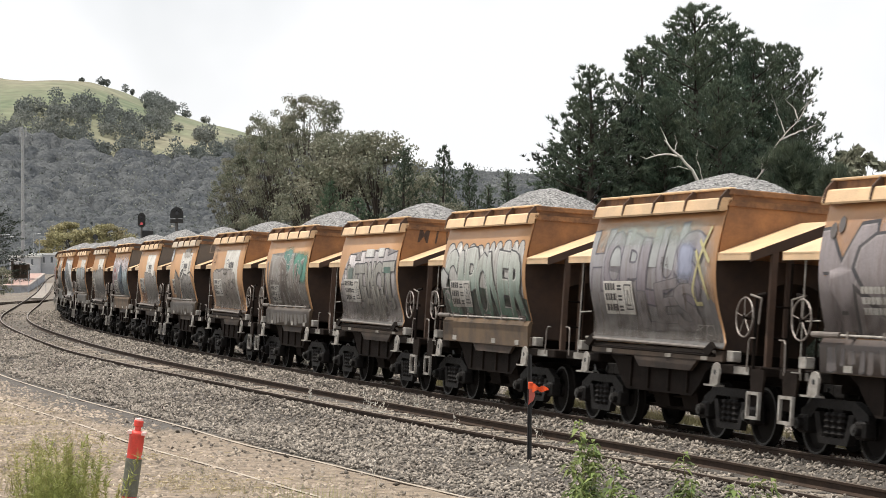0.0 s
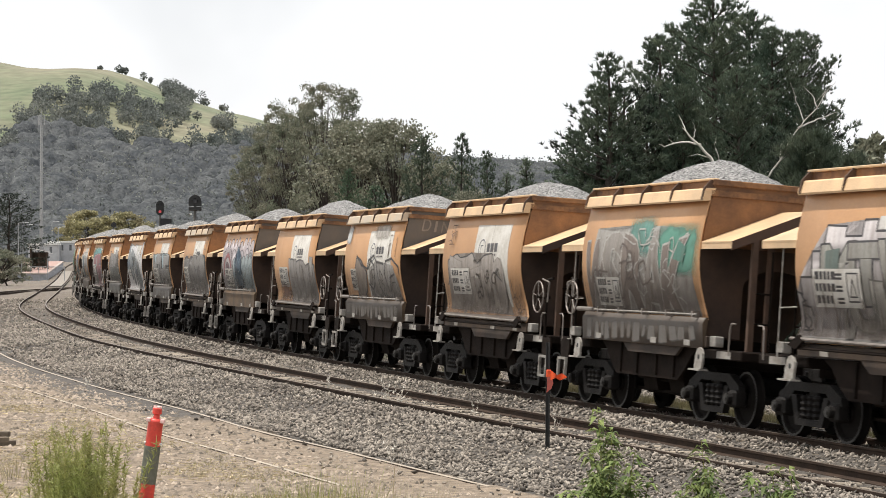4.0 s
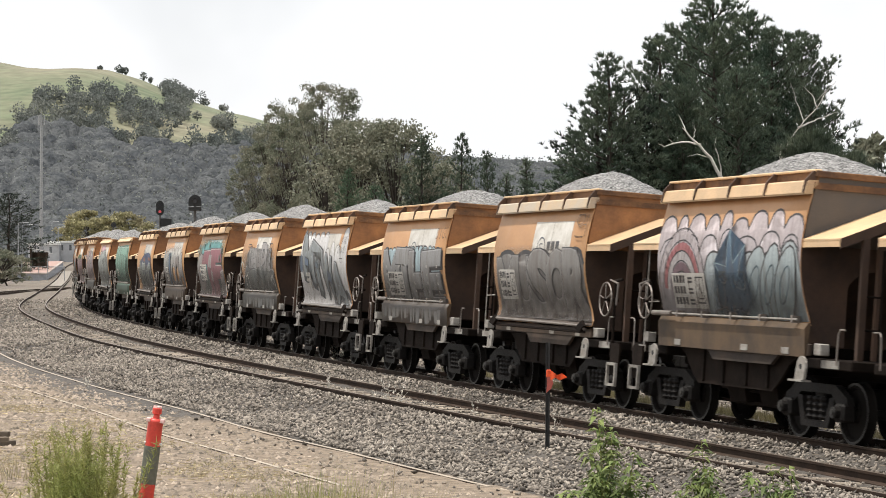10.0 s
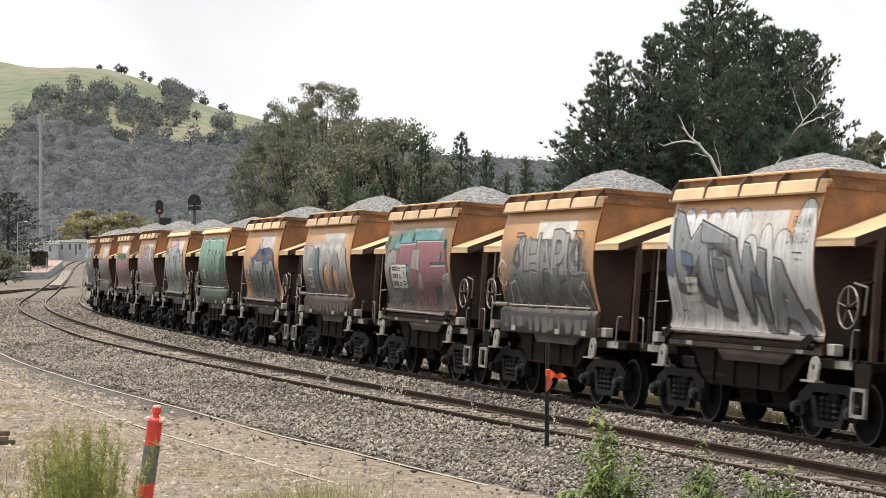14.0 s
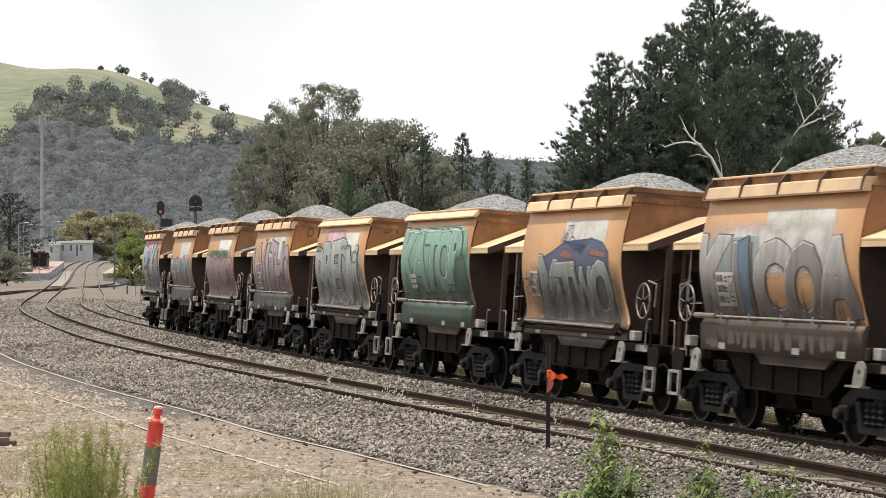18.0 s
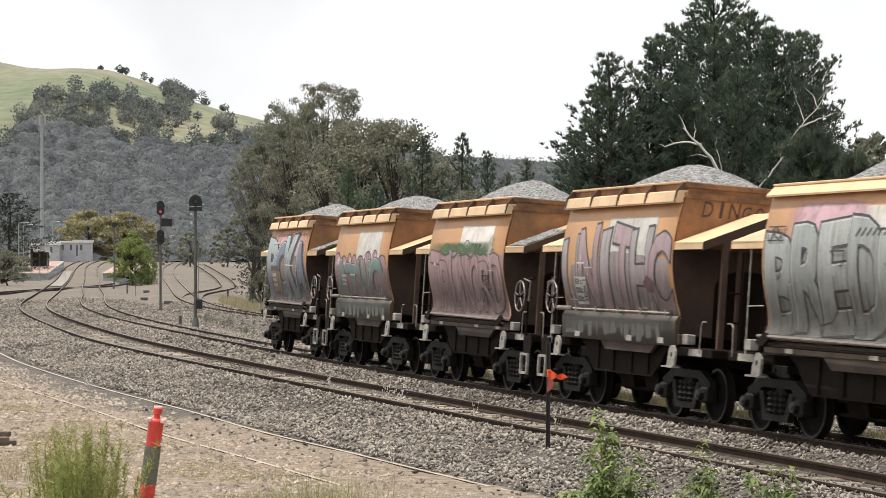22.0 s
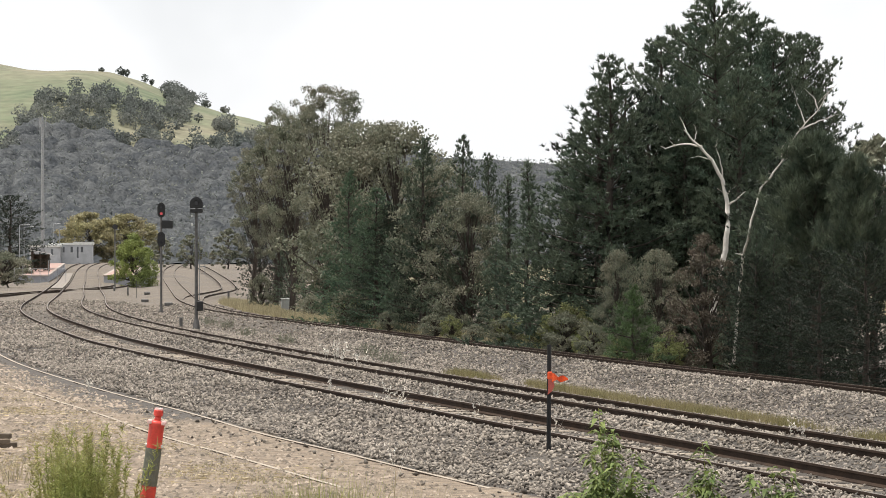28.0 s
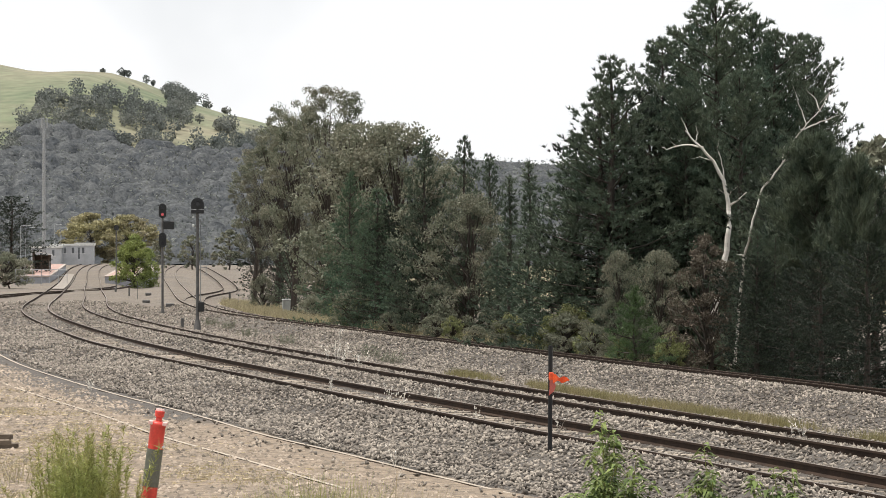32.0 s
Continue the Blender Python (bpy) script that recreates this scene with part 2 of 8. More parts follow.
M["stone"] = mat("crushed_bluestone", (0.185, 0.18, 0.176), 0.9, 0, 2.0, second=(0.14, 0.138, 0.136), bump=1.0, bump_scale=30, fine=0.35)


def pebbled(m, scale, lo, hi):
    """Breaks the colour into stones: every cell of the pattern has its own shade, joints dark."""
    nt = m.node_tree
    b = nt.nodes["Principled BSDF"]
    vo = nt.nodes.new("ShaderNodeTexVoronoi")
    vo.inputs["Scale"].default_value = scale
    tc = nt.nodes.new("ShaderNodeTexCoord")
    nt.links.new(tc.outputs["Object"], vo.inputs["Vector"])
    bw = nt.nodes.new("ShaderNodeSeparateColor")
    nt.links.new(vo.outputs["Color"], bw.inputs[0])
    mr = nt.nodes.new("ShaderNodeMapRange")
    mr.inputs["To Min"].default_value, mr.inputs["To Max"].default_value = lo, hi
    nt.links.new(bw.outputs["Red"], mr.inputs["Value"])
    mx = nt.nodes.new("ShaderNodeVectorMath")
    mx.operation = "SCALE"
    nt.links.new(b.inputs["Base Color"].links[0].from_socket, mx.inputs[0])
    nt.links.new(mr.outputs["Result"], mx.inputs["Scale"])
    nt.links.new(mx.outputs["Vector"], b.inputs["Base Color"])


pebbled(M["stone"], 38.0, 0.22, 1.95)
M["ink"] = mat("black_spray_paint", (0.03, 0.03, 0.035), 0.5, 0, 3, second=(0.07, 0.06, 0.06))

M["end_grey"] = mat("dark_grimy_end_paint", (0.085, 0.08, 0.078), 0.7, 0, 0.9, second=(0.12, 0.10, 0.085), bump=0.1)
M["rim_grey"] = mat("greyed_rim_paint", (0.44, 0.375, 0.30), 0.65, 0, 1.2, second=(0.52, 0.37, 0.22), bump=0.1)
PITCH, HALF = 9.224, 2.80
# side sheet: level, reach from the centre line, half length
SIDE = [(1.47, 1.31, 3.00), (1.57, 1.255, 2.94), (1.72, 1.245, 2.86), (1.95, 1.30, 2.81), (2.25, 1.385, HALF), (2.5, 1.435, HALF), (2.75, 1.455, HALF),
        (3.0, 1.45, HALF), (3.25, 1.42, HALF), (3.5, 1.375, HALF), (3.72, 1.325, HALF)]
side_reach = spline([p[0] for p in SIDE], [p[1] for p in SIDE])
LEVELS = [round(1.47 + 0.125 * k, 4) for k in range(19)]


def fine_rows(z0, z1, lift=0.0, trim=0.0):
    """Rows of the side sheet at the shared levels between z0 and z1."""
    zs = [z0] + [z for z in LEVELS if z0 + 0.01 < z < z1 - 0.01] + [z1]
    return [(z, reach_at(z) + lift, half_at(z) - trim) for z in zs]


def half_at(z):
    return float(np.interp(z, [p[0] for p in SIDE], [p[2] for p in SIDE]))


def reach_at(z):
    return float(np.interp(z, LEVELS, LEVEL_REACH))


LEVEL_REACH = [float(side_reach(z)) for z in LEVELS]
LEVEL_SLOPE = [float(side_reach(z + 0.02) - side_reach(z - 0.02)) / 0.04 for z in LEVELS]


def on_side(u, z, lift):
    """Point on the camera-side sheet at u along the wagon and level z, lifted off it."""
    k = float(np.interp(z, LEVELS, LEVEL_SLOPE))
    n = math.hypot(1, k)
    return Vector((u, -(reach_at(z) + lift / n), z - lift * k / n))


def sheet(rows, sign, lift, back):
    """Curved sheet metal from (level, reach, half length) rows, with thickness."""
    bm = bmesh.new()
    grid = []
    for z, r, h in rows:
        grid.append([bm.verts.new((x, sign * (r + lift), z)) for x in np.linspace(-h, h, 7)])
    inner = []
    for z, r, h in rows:
        inner.append([bm.verts.new((x, sign * (r - back), z)) for x in np.linspace(-h, h, 7)])
    for g, flip in ((grid, False), (inner, True)):
        for i in range(len(g) - 1):
            for j in range(6):
                bm.faces.new((g[i][j], g[i][j + 1], g[i + 1][j + 1], g[i + 1][j]))
    loop = [(i, 0) for i in range(len(rows))] + [(len(rows) - 1, j) for j in range(1, 7)] + \
           [(i, 6) for i in range(len(rows) - 2, -1, -1)] + [(0, j) for j in range(5, 0, -1)]
    for a, b in zip(loop, loop[1:] + loop[:1]):
        bm.faces.new((grid[a[0]][a[1]], grid[b[0]][b[1]], inner[b[0]][b[1]], inner[a[0]][a[1]]))
    bmesh.ops.recalc_face_normals(bm, faces=bm.faces)
    for f in bm.faces:
        f.smooth = True
    return bm


def hoop(r, t, n=22, plane="xz", seg=6):
    bm = bmesh.new()
    rings = []
    for i in range(n):
        a = 2 * math.pi * i / n
        ring = []
        for j in range(seg):
            b = 2 * math.pi * j / seg
            d = r + t * math.cos(b)
            ring.append(bm.verts.new((d * math.cos(a), t * math.sin(b), d * math.sin(a))))
        rings.append(ring)
    for i in range(n):
        for j in range(seg):
            bm.faces.new((rings[i][j], rings[i][(j + 1) % seg], rings[(i + 1) % n][(j + 1) % seg], rings[(i + 1) % n][j]))
    bmesh.ops.recalc_face_normals(bm, faces=bm.faces)
    return bm


def disc_profile(pts, n=20, caps=True):
    """Turn (radius, y) points about the y axis."""
    bm = bmesh.new()
    rings = []
    for r, y in pts:
        rings.append([bm.verts.new((r * math.cos(2 * math.pi * i / n), y, r * math.sin(2 * math.pi * i / n))) for i in range(n)])
    for a, b in zip(rings, rings[1:]):
        for i in range(n):
            bm.faces.new((a[i], a[(i + 1) % n], b[(i + 1) % n], b[i]))
    if caps:
        bm.faces.new(rings[0])
        bm.faces.new(rings[-1])
    bmesh.ops.recalc_face_normals(bm, faces=bm.faces)
    return bm


def disc_profile_z(pts, n=12):
    """Turn (radius, z) points about the z axis."""
    bm = disc_profile(pts, n)
    bmesh.ops.rotate(bm, verts=bm.verts, cent=(0, 0, 0), matrix=Matrix.Rotation(radians(90), 3, "X"))
    return bm


def wheelset(parent, at):
    axle = part("wheelset", rod(bmesh.new(), (0, -1.12, 0), (0, 1.12, 0), 0.075, n=10), M["bogie"], parent, at=at)
    for sg in (-1, 1):
        w = part("wheel", disc_profile([(0.09, sg * 0.87), (0.13, sg * 0.87), (0.15, sg * 0.82), (0.37, sg * 0.80), (0.39, sg * 0.855), (0.455, sg * 0.86),
                                        (0.462, sg * 0.76), (0.49, sg * 0.74), (0.49, sg * 0.72), (0.39, sg * 0.72), (0.37, sg * 0.78), (0.13, sg * 0.78)]),
                 M["wheel"], axle, smooth=False)
        part("tread", disc_profile([(0.425, sg * 0.866), (0.461, sg * 0.866), (0.461, sg * 0.859), (0.425, sg * 0.859)], 20, False), M["tread"], w)
    return axle


def bogie(parent, cx):
    b = part("bogie", cube(-0.16, 0.16, -1.0, 1.0, 0.50, 0.82, 0.03), M["bogie"], parent, at=pose(cx, 0, 0))
    for sg in (-1, 1):
        bm = bmesh.new()
        y0, y1 = (sg * 1.00 - 0.06, sg * 1.00 + 0.06)
        # cast frame: top bar, sloping arms down to the axle boxes, lower spring bar
        prism(bm, [(-1.05, 0.56), (-0.72, 0.56), (-0.52, 0.72), (0.52, 0.72), (0.72, 0.56), (1.05, 0.56), (1.02, 0.68), (0.62, 0.86), (-0.62, 0.86), (-1.02, 0.68)], 1, y0, y1)
        prism(bm, [(-0.62, 0.66), (-0.46, 0.66), (-0.34, 0.30), (0.34, 0.30), (0.46, 0.66), (0.62, 0.66), (0.44, 0.20), (-0.44, 0.20)], 1, y0, y1)
        part("side_frame", bm, M["bogie"], b)
        for ax in (-0.885, 0.885):
            bm = cube(ax - 0.15, ax + 0.15, sg * 1.02 - 0.11, sg * 1.02 + 0.13, 0.32, 0.60, 0.04)
            rod(bm, (ax, sg * 1.08, 0.46), (ax, sg * 1.20, 0.46), 0.10, n=10)
            axle_box = part("axle_box", bm, M["bogie"], b)
            part("end_cap", disc_profile([(0.085, sg * 1.201), (0.085, sg * 1.222), (0.045, sg * 1.222), (0.045, sg * 1.240), (0.0, sg * 1.241)], 12, False), M["tread"], axle_box, "grey bearing cap", at=pose(ax, 0, 0.46))
        for sx in (-0.2, 0.0, 0.2):
            bm = bmesh.new()
            part("spring", disc_profile_z([(0.085 if k % 2 else 0.055, 0.31 + 0.045 * k) for k in range(9)], 7), M["bogie"], b, at=pose(sx, sg * 1.02, 0))
        for bx in (-0.42, 0.42):
            part("brake_block", cube(bx - 0.05, bx + 0.05, sg * 0.8 - 0.05, sg * 0.8 + 0.05, 0.30, 0.62, 0.02), M["frame"], b)
    for ax in (-0.885, 0.885):
        wheelset(b, pose(ax, 0, 0.46))
    return b


def heap(name, seed):
    """Crushed stone heaped in the hopper: a rounded cone with a slumped outline and loose stones."""
    rng = np.random.RandomState(seed)
    bm = bmesh.new()
    nx, ny = 72, 32
    vs = []
    top, cx = 0.60 + 0.12 * rng.rand(), -0.15 + 0.4 * rng.rand()
    for i in range(nx + 1):
        for j in range(ny + 1):
            x, y = -2.74 + 5.48 * i / nx, -1.2 + 2.4 * j / ny
            d = math.sqrt(((x - cx) / 2.55) ** 2 + (y / 1.32) ** 2)
            z = 3.93 + top * (max(0.0, 1 - d ** 1.5)) + 0.05 * noise.noise(Vector((x * 1.5, y * 1.5, seed))) + rng.uniform(-0.018, 0.018)
            vs.append(bm.verts.new((x, y, z)))
    for i in range(nx):
        for j in range(ny):
            a = i * (ny + 1) + j
            bm.faces.new((vs[a], vs[a + ny + 1], vs[a + ny + 2], vs[a + 1]))
    return mesh_of(name, bm, M["stone"], False)


def wagon(kind, plain_rim=False):
    """Ore-type hopper wagon. kind 'skirted' shows its door skirt on the camera side and its hand brake at the rear end;
    'open' shows bare pipes and its hand brake at the front end."""
    w = new("hopper_wagon")
    sk = kind == "skirted"
    top = 3.88 if plain_rim else 4.06
    # hopper shell, ends sloping under the covers
    bm = bmesh.new()
    levels = [(2.93, 1.40, HALF - 0.06), (3.3, 1.37, HALF - 0.03), (top - 0.04, 1.24, HALF)]
    rings = [[bm.verts.new(p) for p in ((-h, -r, z), (h, -r, z), (h, r, z), (-h, r, z))] for z, r, h in levels]
    for a, b in zip(rings, rings[1:]):
        for i in range(4):
            bm.faces.new((a[i], a[(i + 1) % 4], b[(i + 1) % 4], b[i]))
    bm.faces.new(rings[0][::-1])
    bmesh.ops.recalc_face_normals(bm, faces=bm.faces)
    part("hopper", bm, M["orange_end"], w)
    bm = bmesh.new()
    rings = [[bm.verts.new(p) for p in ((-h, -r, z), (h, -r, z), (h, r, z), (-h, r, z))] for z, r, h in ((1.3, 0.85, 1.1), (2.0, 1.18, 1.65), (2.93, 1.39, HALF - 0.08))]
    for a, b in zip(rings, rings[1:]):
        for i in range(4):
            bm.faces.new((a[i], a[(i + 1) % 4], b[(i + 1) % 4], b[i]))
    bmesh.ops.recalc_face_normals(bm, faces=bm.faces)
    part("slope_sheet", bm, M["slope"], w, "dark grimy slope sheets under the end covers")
    rows = fine_rows(1.72, 3.72) if sk else fine_rows(1.47, 3.72)
    part("side_panel", sheet(rows, -1, 0.0, 0.012), M["orange"], w, "faded orange paint with grime and spray paint")
    part("side_panel", sheet(SIDE[3:], 1, 0.0, 0.05), M["orange"], w)
    for sg in (-1, 1):
        # rim: bottom lip, sloping coaming, top flange, gussets
        rim = part("rim", prism(bmesh.new(), [(sg * 1.33, 3.72), (sg * 1.455, 3.70), (sg * 1.468, 3.73), (sg * 1.425, 3.90), (sg * 1.40, 3.925), (sg * 1.25, 3.93), (sg * 1.25, 3.86), (sg * 1.33, 3.80)] if not plain_rim else
                                [(sg * 1.33, 3.72), (sg * 1.43, 3.70), (sg * 1.435, 3.73), (sg * 1.30, 3.88), (sg * 1.22, 3.88)],
                                0, -HALF - 0.03, HALF + 0.03), M["yellow"], w)
        part("top_flange", cube(-HALF - 0.04, HALF + 0.04, min(sg * 1.20, sg * 1.32), max(sg * 1.20, sg * 1.32), top, top + 0.04, 0.01), M["yellow"], rim)
        if not plain_rim:
            part("coaming", cube(-HALF - 0.02, HALF + 0.02, min(sg * 1.235, sg * 1.275), max(sg * 1.235, sg * 1.275), 3.90, top + 0.002), M["rust_rim"], rim, "grimy recessed coaming")
            # gussets take the dark brown to carry the shade on their faces
            for gx in np.linspace(-HALF + 0.05, HALF - 0.02, 5):
                part("gusset", prism(bmesh.new(), [(sg * 1.46, 3.715), (sg * 1.482, 3.74), (sg * 1.45, 3.93), (sg * 1.33, 4.07), (sg * 1.24, 4.07), (sg * 1.24, 3.92), (sg * 1.40, 3.90)], 0, gx - 0.024, gx + 0.024), M["slope"], rim)
    for sg in (-1, 1):
        part("end_rim", box(cube(sg * HALF - 0.03, sg * HALF + 0.05, -1.3, 1.3, top - 0.08, top + 0.02, 0.01), sg * HALF - 0.02, sg * HALF + 0.03, -1.32, 1.32, top - 0.26, top - 0.16), M["rust_rim"], w, "rust-stained end rim")
        # gabled stone cover over each end
        for sd in (-1, 1):
            a, b = sorted((sg * (HALF - 0.04), sg * 4.05))
            cover = part("end_cover", prism(bmesh.new(), [(sd * 1.43, 2.98), (sd * 1.43, 3.02), (0, 3.62), (0, 3.57)], 0, a, b), M["yellow"], w)
            part("eave_board", cube(a + 0.002, b - 0.002, sd * 1.415 - 0.015, sd * 1.415 + 0.015, 2.895, 3.005, 0.004), M["yellow"], cover)
            c, d = sorted((sg * 4.052, sg * 4.02))
            # dark colour paints the shade on the board's front face
            part("verge_board", prism(bmesh.new(), [(sd * 1.43, 2.87), (sd * 1.43, 3.018), (0, 3.618), (0, 3.44)], 0, c, d), M["slope"], cover, "grimy brown verge board")
        # end bulkhead, posts, ladder and platform
        bm = bmesh.new()
        for y in (-0.5, 0.5):
            box(bm, sg * 3.55 - 0.04, sg * 3.55 + 0.04, y - 0.05, y + 0.05, 1.25, 3.35)
        part("cover_support", bm, M["slope"], w)
        for sd in (-1, 1):
            if sg > 0:
                part("corner_post", cube(3.96, 4.05, sd * 1.0 - 0.05, sd * 1.0 + 0.05, 1.22, 3.12), M["slope"], w, "brown steel post")
            else:
                part("stanchion", rod(bmesh.new(), (-3.4, sd * 1.36, 1.22), (-3.4, sd * 1.36, 2.92), 0.014, n=6), M["lug"], w, "thin pale stanchion")
                part("stanchion_rail", rod(bmesh.new(), (-3.4, sd * 1.36, 1.98), (-2.84, sd * 1.36, 2.0), 0.012, n=6), M["lug"], w, "thin pale rail")
        # end bulkhead under the cover, with an arched way through
        arch = [(0.62, 1.42), (0.62, 2.30)] + [(0.62 * math.cos(t), 2.30 + 0.32 * math.sin(t)) for t in np.linspace(0.3, math.pi - 0.3, 7)] + [(-0.62, 2.30), (-0.62, 1.42)]
        hull = [(-reach_at(z) + 0.02, z) for z in LEVELS if z < 2.9] + [(-1.40, 2.95), (1.40, 2.95)] + [(reach_at(z) - 0.02, z) for z in LEVELS[::-1] if z < 2.9]
        c, d = sorted((sg * (HALF - 0.05), sg * (HALF - 0.02)))
        bm = bmesh.new()
        prism(bm, [q for q in hull if q[0] < 0] + [(0, 2.95), (0, 2.62)] + arch[5:], 0, c, d)
        prism(bm, [q for q in hull if q[0] > 0][::1] + arch[:5] + [(0, 2.62), (0, 2.95)], 0, c, d)
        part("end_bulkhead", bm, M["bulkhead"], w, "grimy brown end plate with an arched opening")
        part("ladder", pipe([(sg * 3.75, -0.92, 1.2), (sg * 3.75, -0.92, 2.9)], 0.022, 6, pipe([(sg * 3.75, -0.55, 1.2), (sg * 3.75, -0.55, 2.9)], 0.022, 6,
             pipe([(sg * 3.75, -0.92, 2.2), (sg * 3.75, -0.55, 2.2)], 0.016, 6, pipe([(sg * 3.75, -0.92, 1.7), (sg * 3.75, -0.55, 1.7)], 0.016, 6)))), M["frame"], w)
        part("handrail", pipe([(sg * 3.95, -1.33, 1.15), (sg * 3.97, -1.33, 1.62), (sg * 4.02, -1.33, 1.68), (sg * 4.18, -1.33, 1.68)], 0.014, 7), M["pipe"], w)
        part("end_sill", cube(min(sg * 2.6, sg * 4.28), max(sg * 2.6, sg * 4.28), -1.25, 1.25, 1.08, 1.24, 0.02), M["frame"], w)
        part("sill_plate", cube(sg * 3.6 - 0.28, sg * 3.6 + 0.28, -1.258, -1.244, 1.10, 1.22), M["lug"], w, "white painted panel")
        bm = cube(min(sg * 4.2, sg * 4.62), max(sg * 4.2, sg * 4.62), -0.13, 0.13, 0.82, 1.08, 0.04)
        part("coupler", bm, M["bogie"], w)
        part("brake_hose", pipe([(sg * 4.25, -0.4, 1.0), (sg * 4.4, -0.38, 0.7), (sg * 4.6, -0.33, 0.62)], 0.025, 6), M["black"], w)
        # jacking lug with a hole
        bm = prism(bmesh.new(), [(sg * 2.9 + x, z) for x, z in ((-0.12, 0.90), (0.18, 0.90), (0.20, 1.00), (0.22, 1.08), (0.21, 1.16), (0.16, 1.23), (0.08, 1.26), (0.00, 1.24), (-0.06, 1.17), (-0.09, 1.05))], 1, -1.42, -1.38)
        box(bm, sg * 2.9 - 0.26, sg * 2.9 + 0.20, -1.46, -1.30, 0.87, 0.90)
        lug = part("jacking_lug", bm, M["lug"], w, "pale grey lug")
        part("hole", rod(bmesh.new(), (sg * 2.9 + 0.07, -1.426, 1.10), (sg * 2.9 + 0.07, -1.40, 1.10), 0.042, n=12), M["black"], lug)
        part("bracket_box", cube(sg * 3.35 - 0.11, sg * 3.35 + 0.11, -1.36, -1.20, 1.28, 1.46, 0.015), M["lug"], w)
        bogie(w, sg * 2.82)
    # hand brake end
    hb = -1 if sk else 1
    hx = hb * (3.32 if sk else 3.95)
    wheel = part("brake_wheel", hoop(0.31, 0.015), M["pipe"], w, "pale round hand-brake wheel", at=pose(hx, -1.42, 2.0))
    for k in range(5):
        a = 2 * math.pi * k / 5 + 0.4
        part("spoke", rod(bmesh.new(), (0, 0, 0), (0.31 * math.cos(a), 0, 0.31 * math.sin(a)), 0.009, n=6), M["pipe"], wheel)
    part("hub", rod(bmesh.new(), (0, -0.03, 0), (0, 0.25, 0), 0.035, n=8), M["frame"], wheel)
    part("brake_stand", pipe([(hx + hb * 0.12, -1.28, 1.1), (hx + hb * 0.12, -1.28, 2.35), (hx + hb * 0.45, -1.28, 2.38)], 0.028, 7), M["frame"], w)
    part("grab_rail", pipe([(hx + hb * 0.40, -1.36, 1.9), (hx + hb * 0.45, -1.36, 2.3), (hx + hb * 0.05, -1.36, 2.36)], 0.017, 6), M["pipe"], w)
    for sx in (hx + hb * 0.42,):
        st = part("step_bracket", prism(bmesh.new(), [(sx - 0.22, 1.20), (sx + 0.22, 1.20), (sx + 0.24, 1.05), (sx + 0.16, 0.62), (sx - 0.16, 0.62), (sx - 0.24, 1.05)], 1, -1.34, -1.30), M["frame"], w)
        bm = bmesh.new()
        for x in (sx - 0.20, sx + 0.20):
            box(bm, x - 0.025, x + 0.025, -1.40, -1.35, 0.42, 0.84)
        for z in (0.42, 0.80):
            box(bm, sx - 0.22, sx + 0.22, -1.40, -1.35, z, z + 0.05)
        part("step", bm, M["lug"], st, "pale steel stirrup step")
    # underframe between the bogies
    part("centre_sill", cube(-4.2, 4.2, -0.22, 0.22, 0.92, 1.22, 0.02), M["frame"], w)
    bm = cube(-2.9, 2.9, -1.28, -1.20, 1.26, 1.45, 0.015)
    prism(bm, [(-0.9, 1.27), (1.9, 1.27), (1.6, 1.08), (-0.6, 1.08)], 1, -1.27, -1.21)
    part("side_sill", bm, M["sill"], w, "dusty brown side sill")
    part("side_sill", cube(-2.9, 2.9, 1.20, 1.28, 1.18, 1.45, 0.015), M["frame"], w)
    for px in (-2.0, 0.7, 2.2):
        part("sill_plate", cube(px - 0.13, px + 0.13, *((-1.328, -1.312, 1.27, 1.37) if sk else (-1.292, -1.282, 1.28, 1.38))), M["lug"], w, "white painted panel")
    for cx in (-0.62, 0.62):
        bm = bmesh.new()
        rg = [[bm.verts.new(p) for p in ((cx - a, -b, z), (cx + a, -b, z), (cx + a, b, z), (cx - a, b, z))] for z, a, b in ((0.42, 0.32, 0.75), (0.6, 0.34, 0.8), (1.4, 0.6, 1.1))]
        for a, b in zip(rg, rg[1:]):
            for i in range(4):
                bm.faces.new((a[i], a[(i + 1) % 4], b[(i + 1) % 4], b[i]))
        bm.faces.new(rg[0])
        bm.faces.new(rg[-1])
        bmesh.ops.recalc_face_normals(bm, faces=bm.faces)
        part("discharge_chute", bm, M["frame"], w)
    # dark apron plates between the bogies, arched over the wheels
    apron = [(-2.0, 1.10), (-1.75, 0.86), (-1.45, 0.66), (1.45, 0.66), (1.75, 0.86), (2.0, 1.10), (2.3, 1.24), (-2.3, 1.24)]
    for sg in (-1, 1):
        ap = part("apron", prism(bmesh.new(), apron, 1, sg * 1.12 - 0.02, sg * 1.12 + 0.02), M["frame"], w, "dark grimy apron plate")
        for x in (-1.2, -0.4, 0.5, 1.3):
            part("rib", cube(x - 0.03, x + 0.03, sg * 1.16 - 0.022, sg * 1.16 + 0.022, 0.70, 1.22, 0.006), M["frame"], ap)
    part("gate_housing", prism(bmesh.new(), [(-2.0, 0.95), (2.0, 0.95), (1.6, 0.34), (-1.6, 0.34)], 1, -0.42, 0.42), M["frame"], w)
    part("brake_rod", pipe([(-2.6, -0.62, 0.42), (2.6, -0.62, 0.38)], 0.03, 6, pipe([(-1.4, -0.7, 0.62), (1.5, -0.7, 0.58)], 0.025, 6)), M["frame"], w)
    part("air_tank", rod(bmesh.new(), (-0.9, 0.75, 0.85), (0.5, 0.75, 0.85), 0.2, n=12), M["bogie"], w)
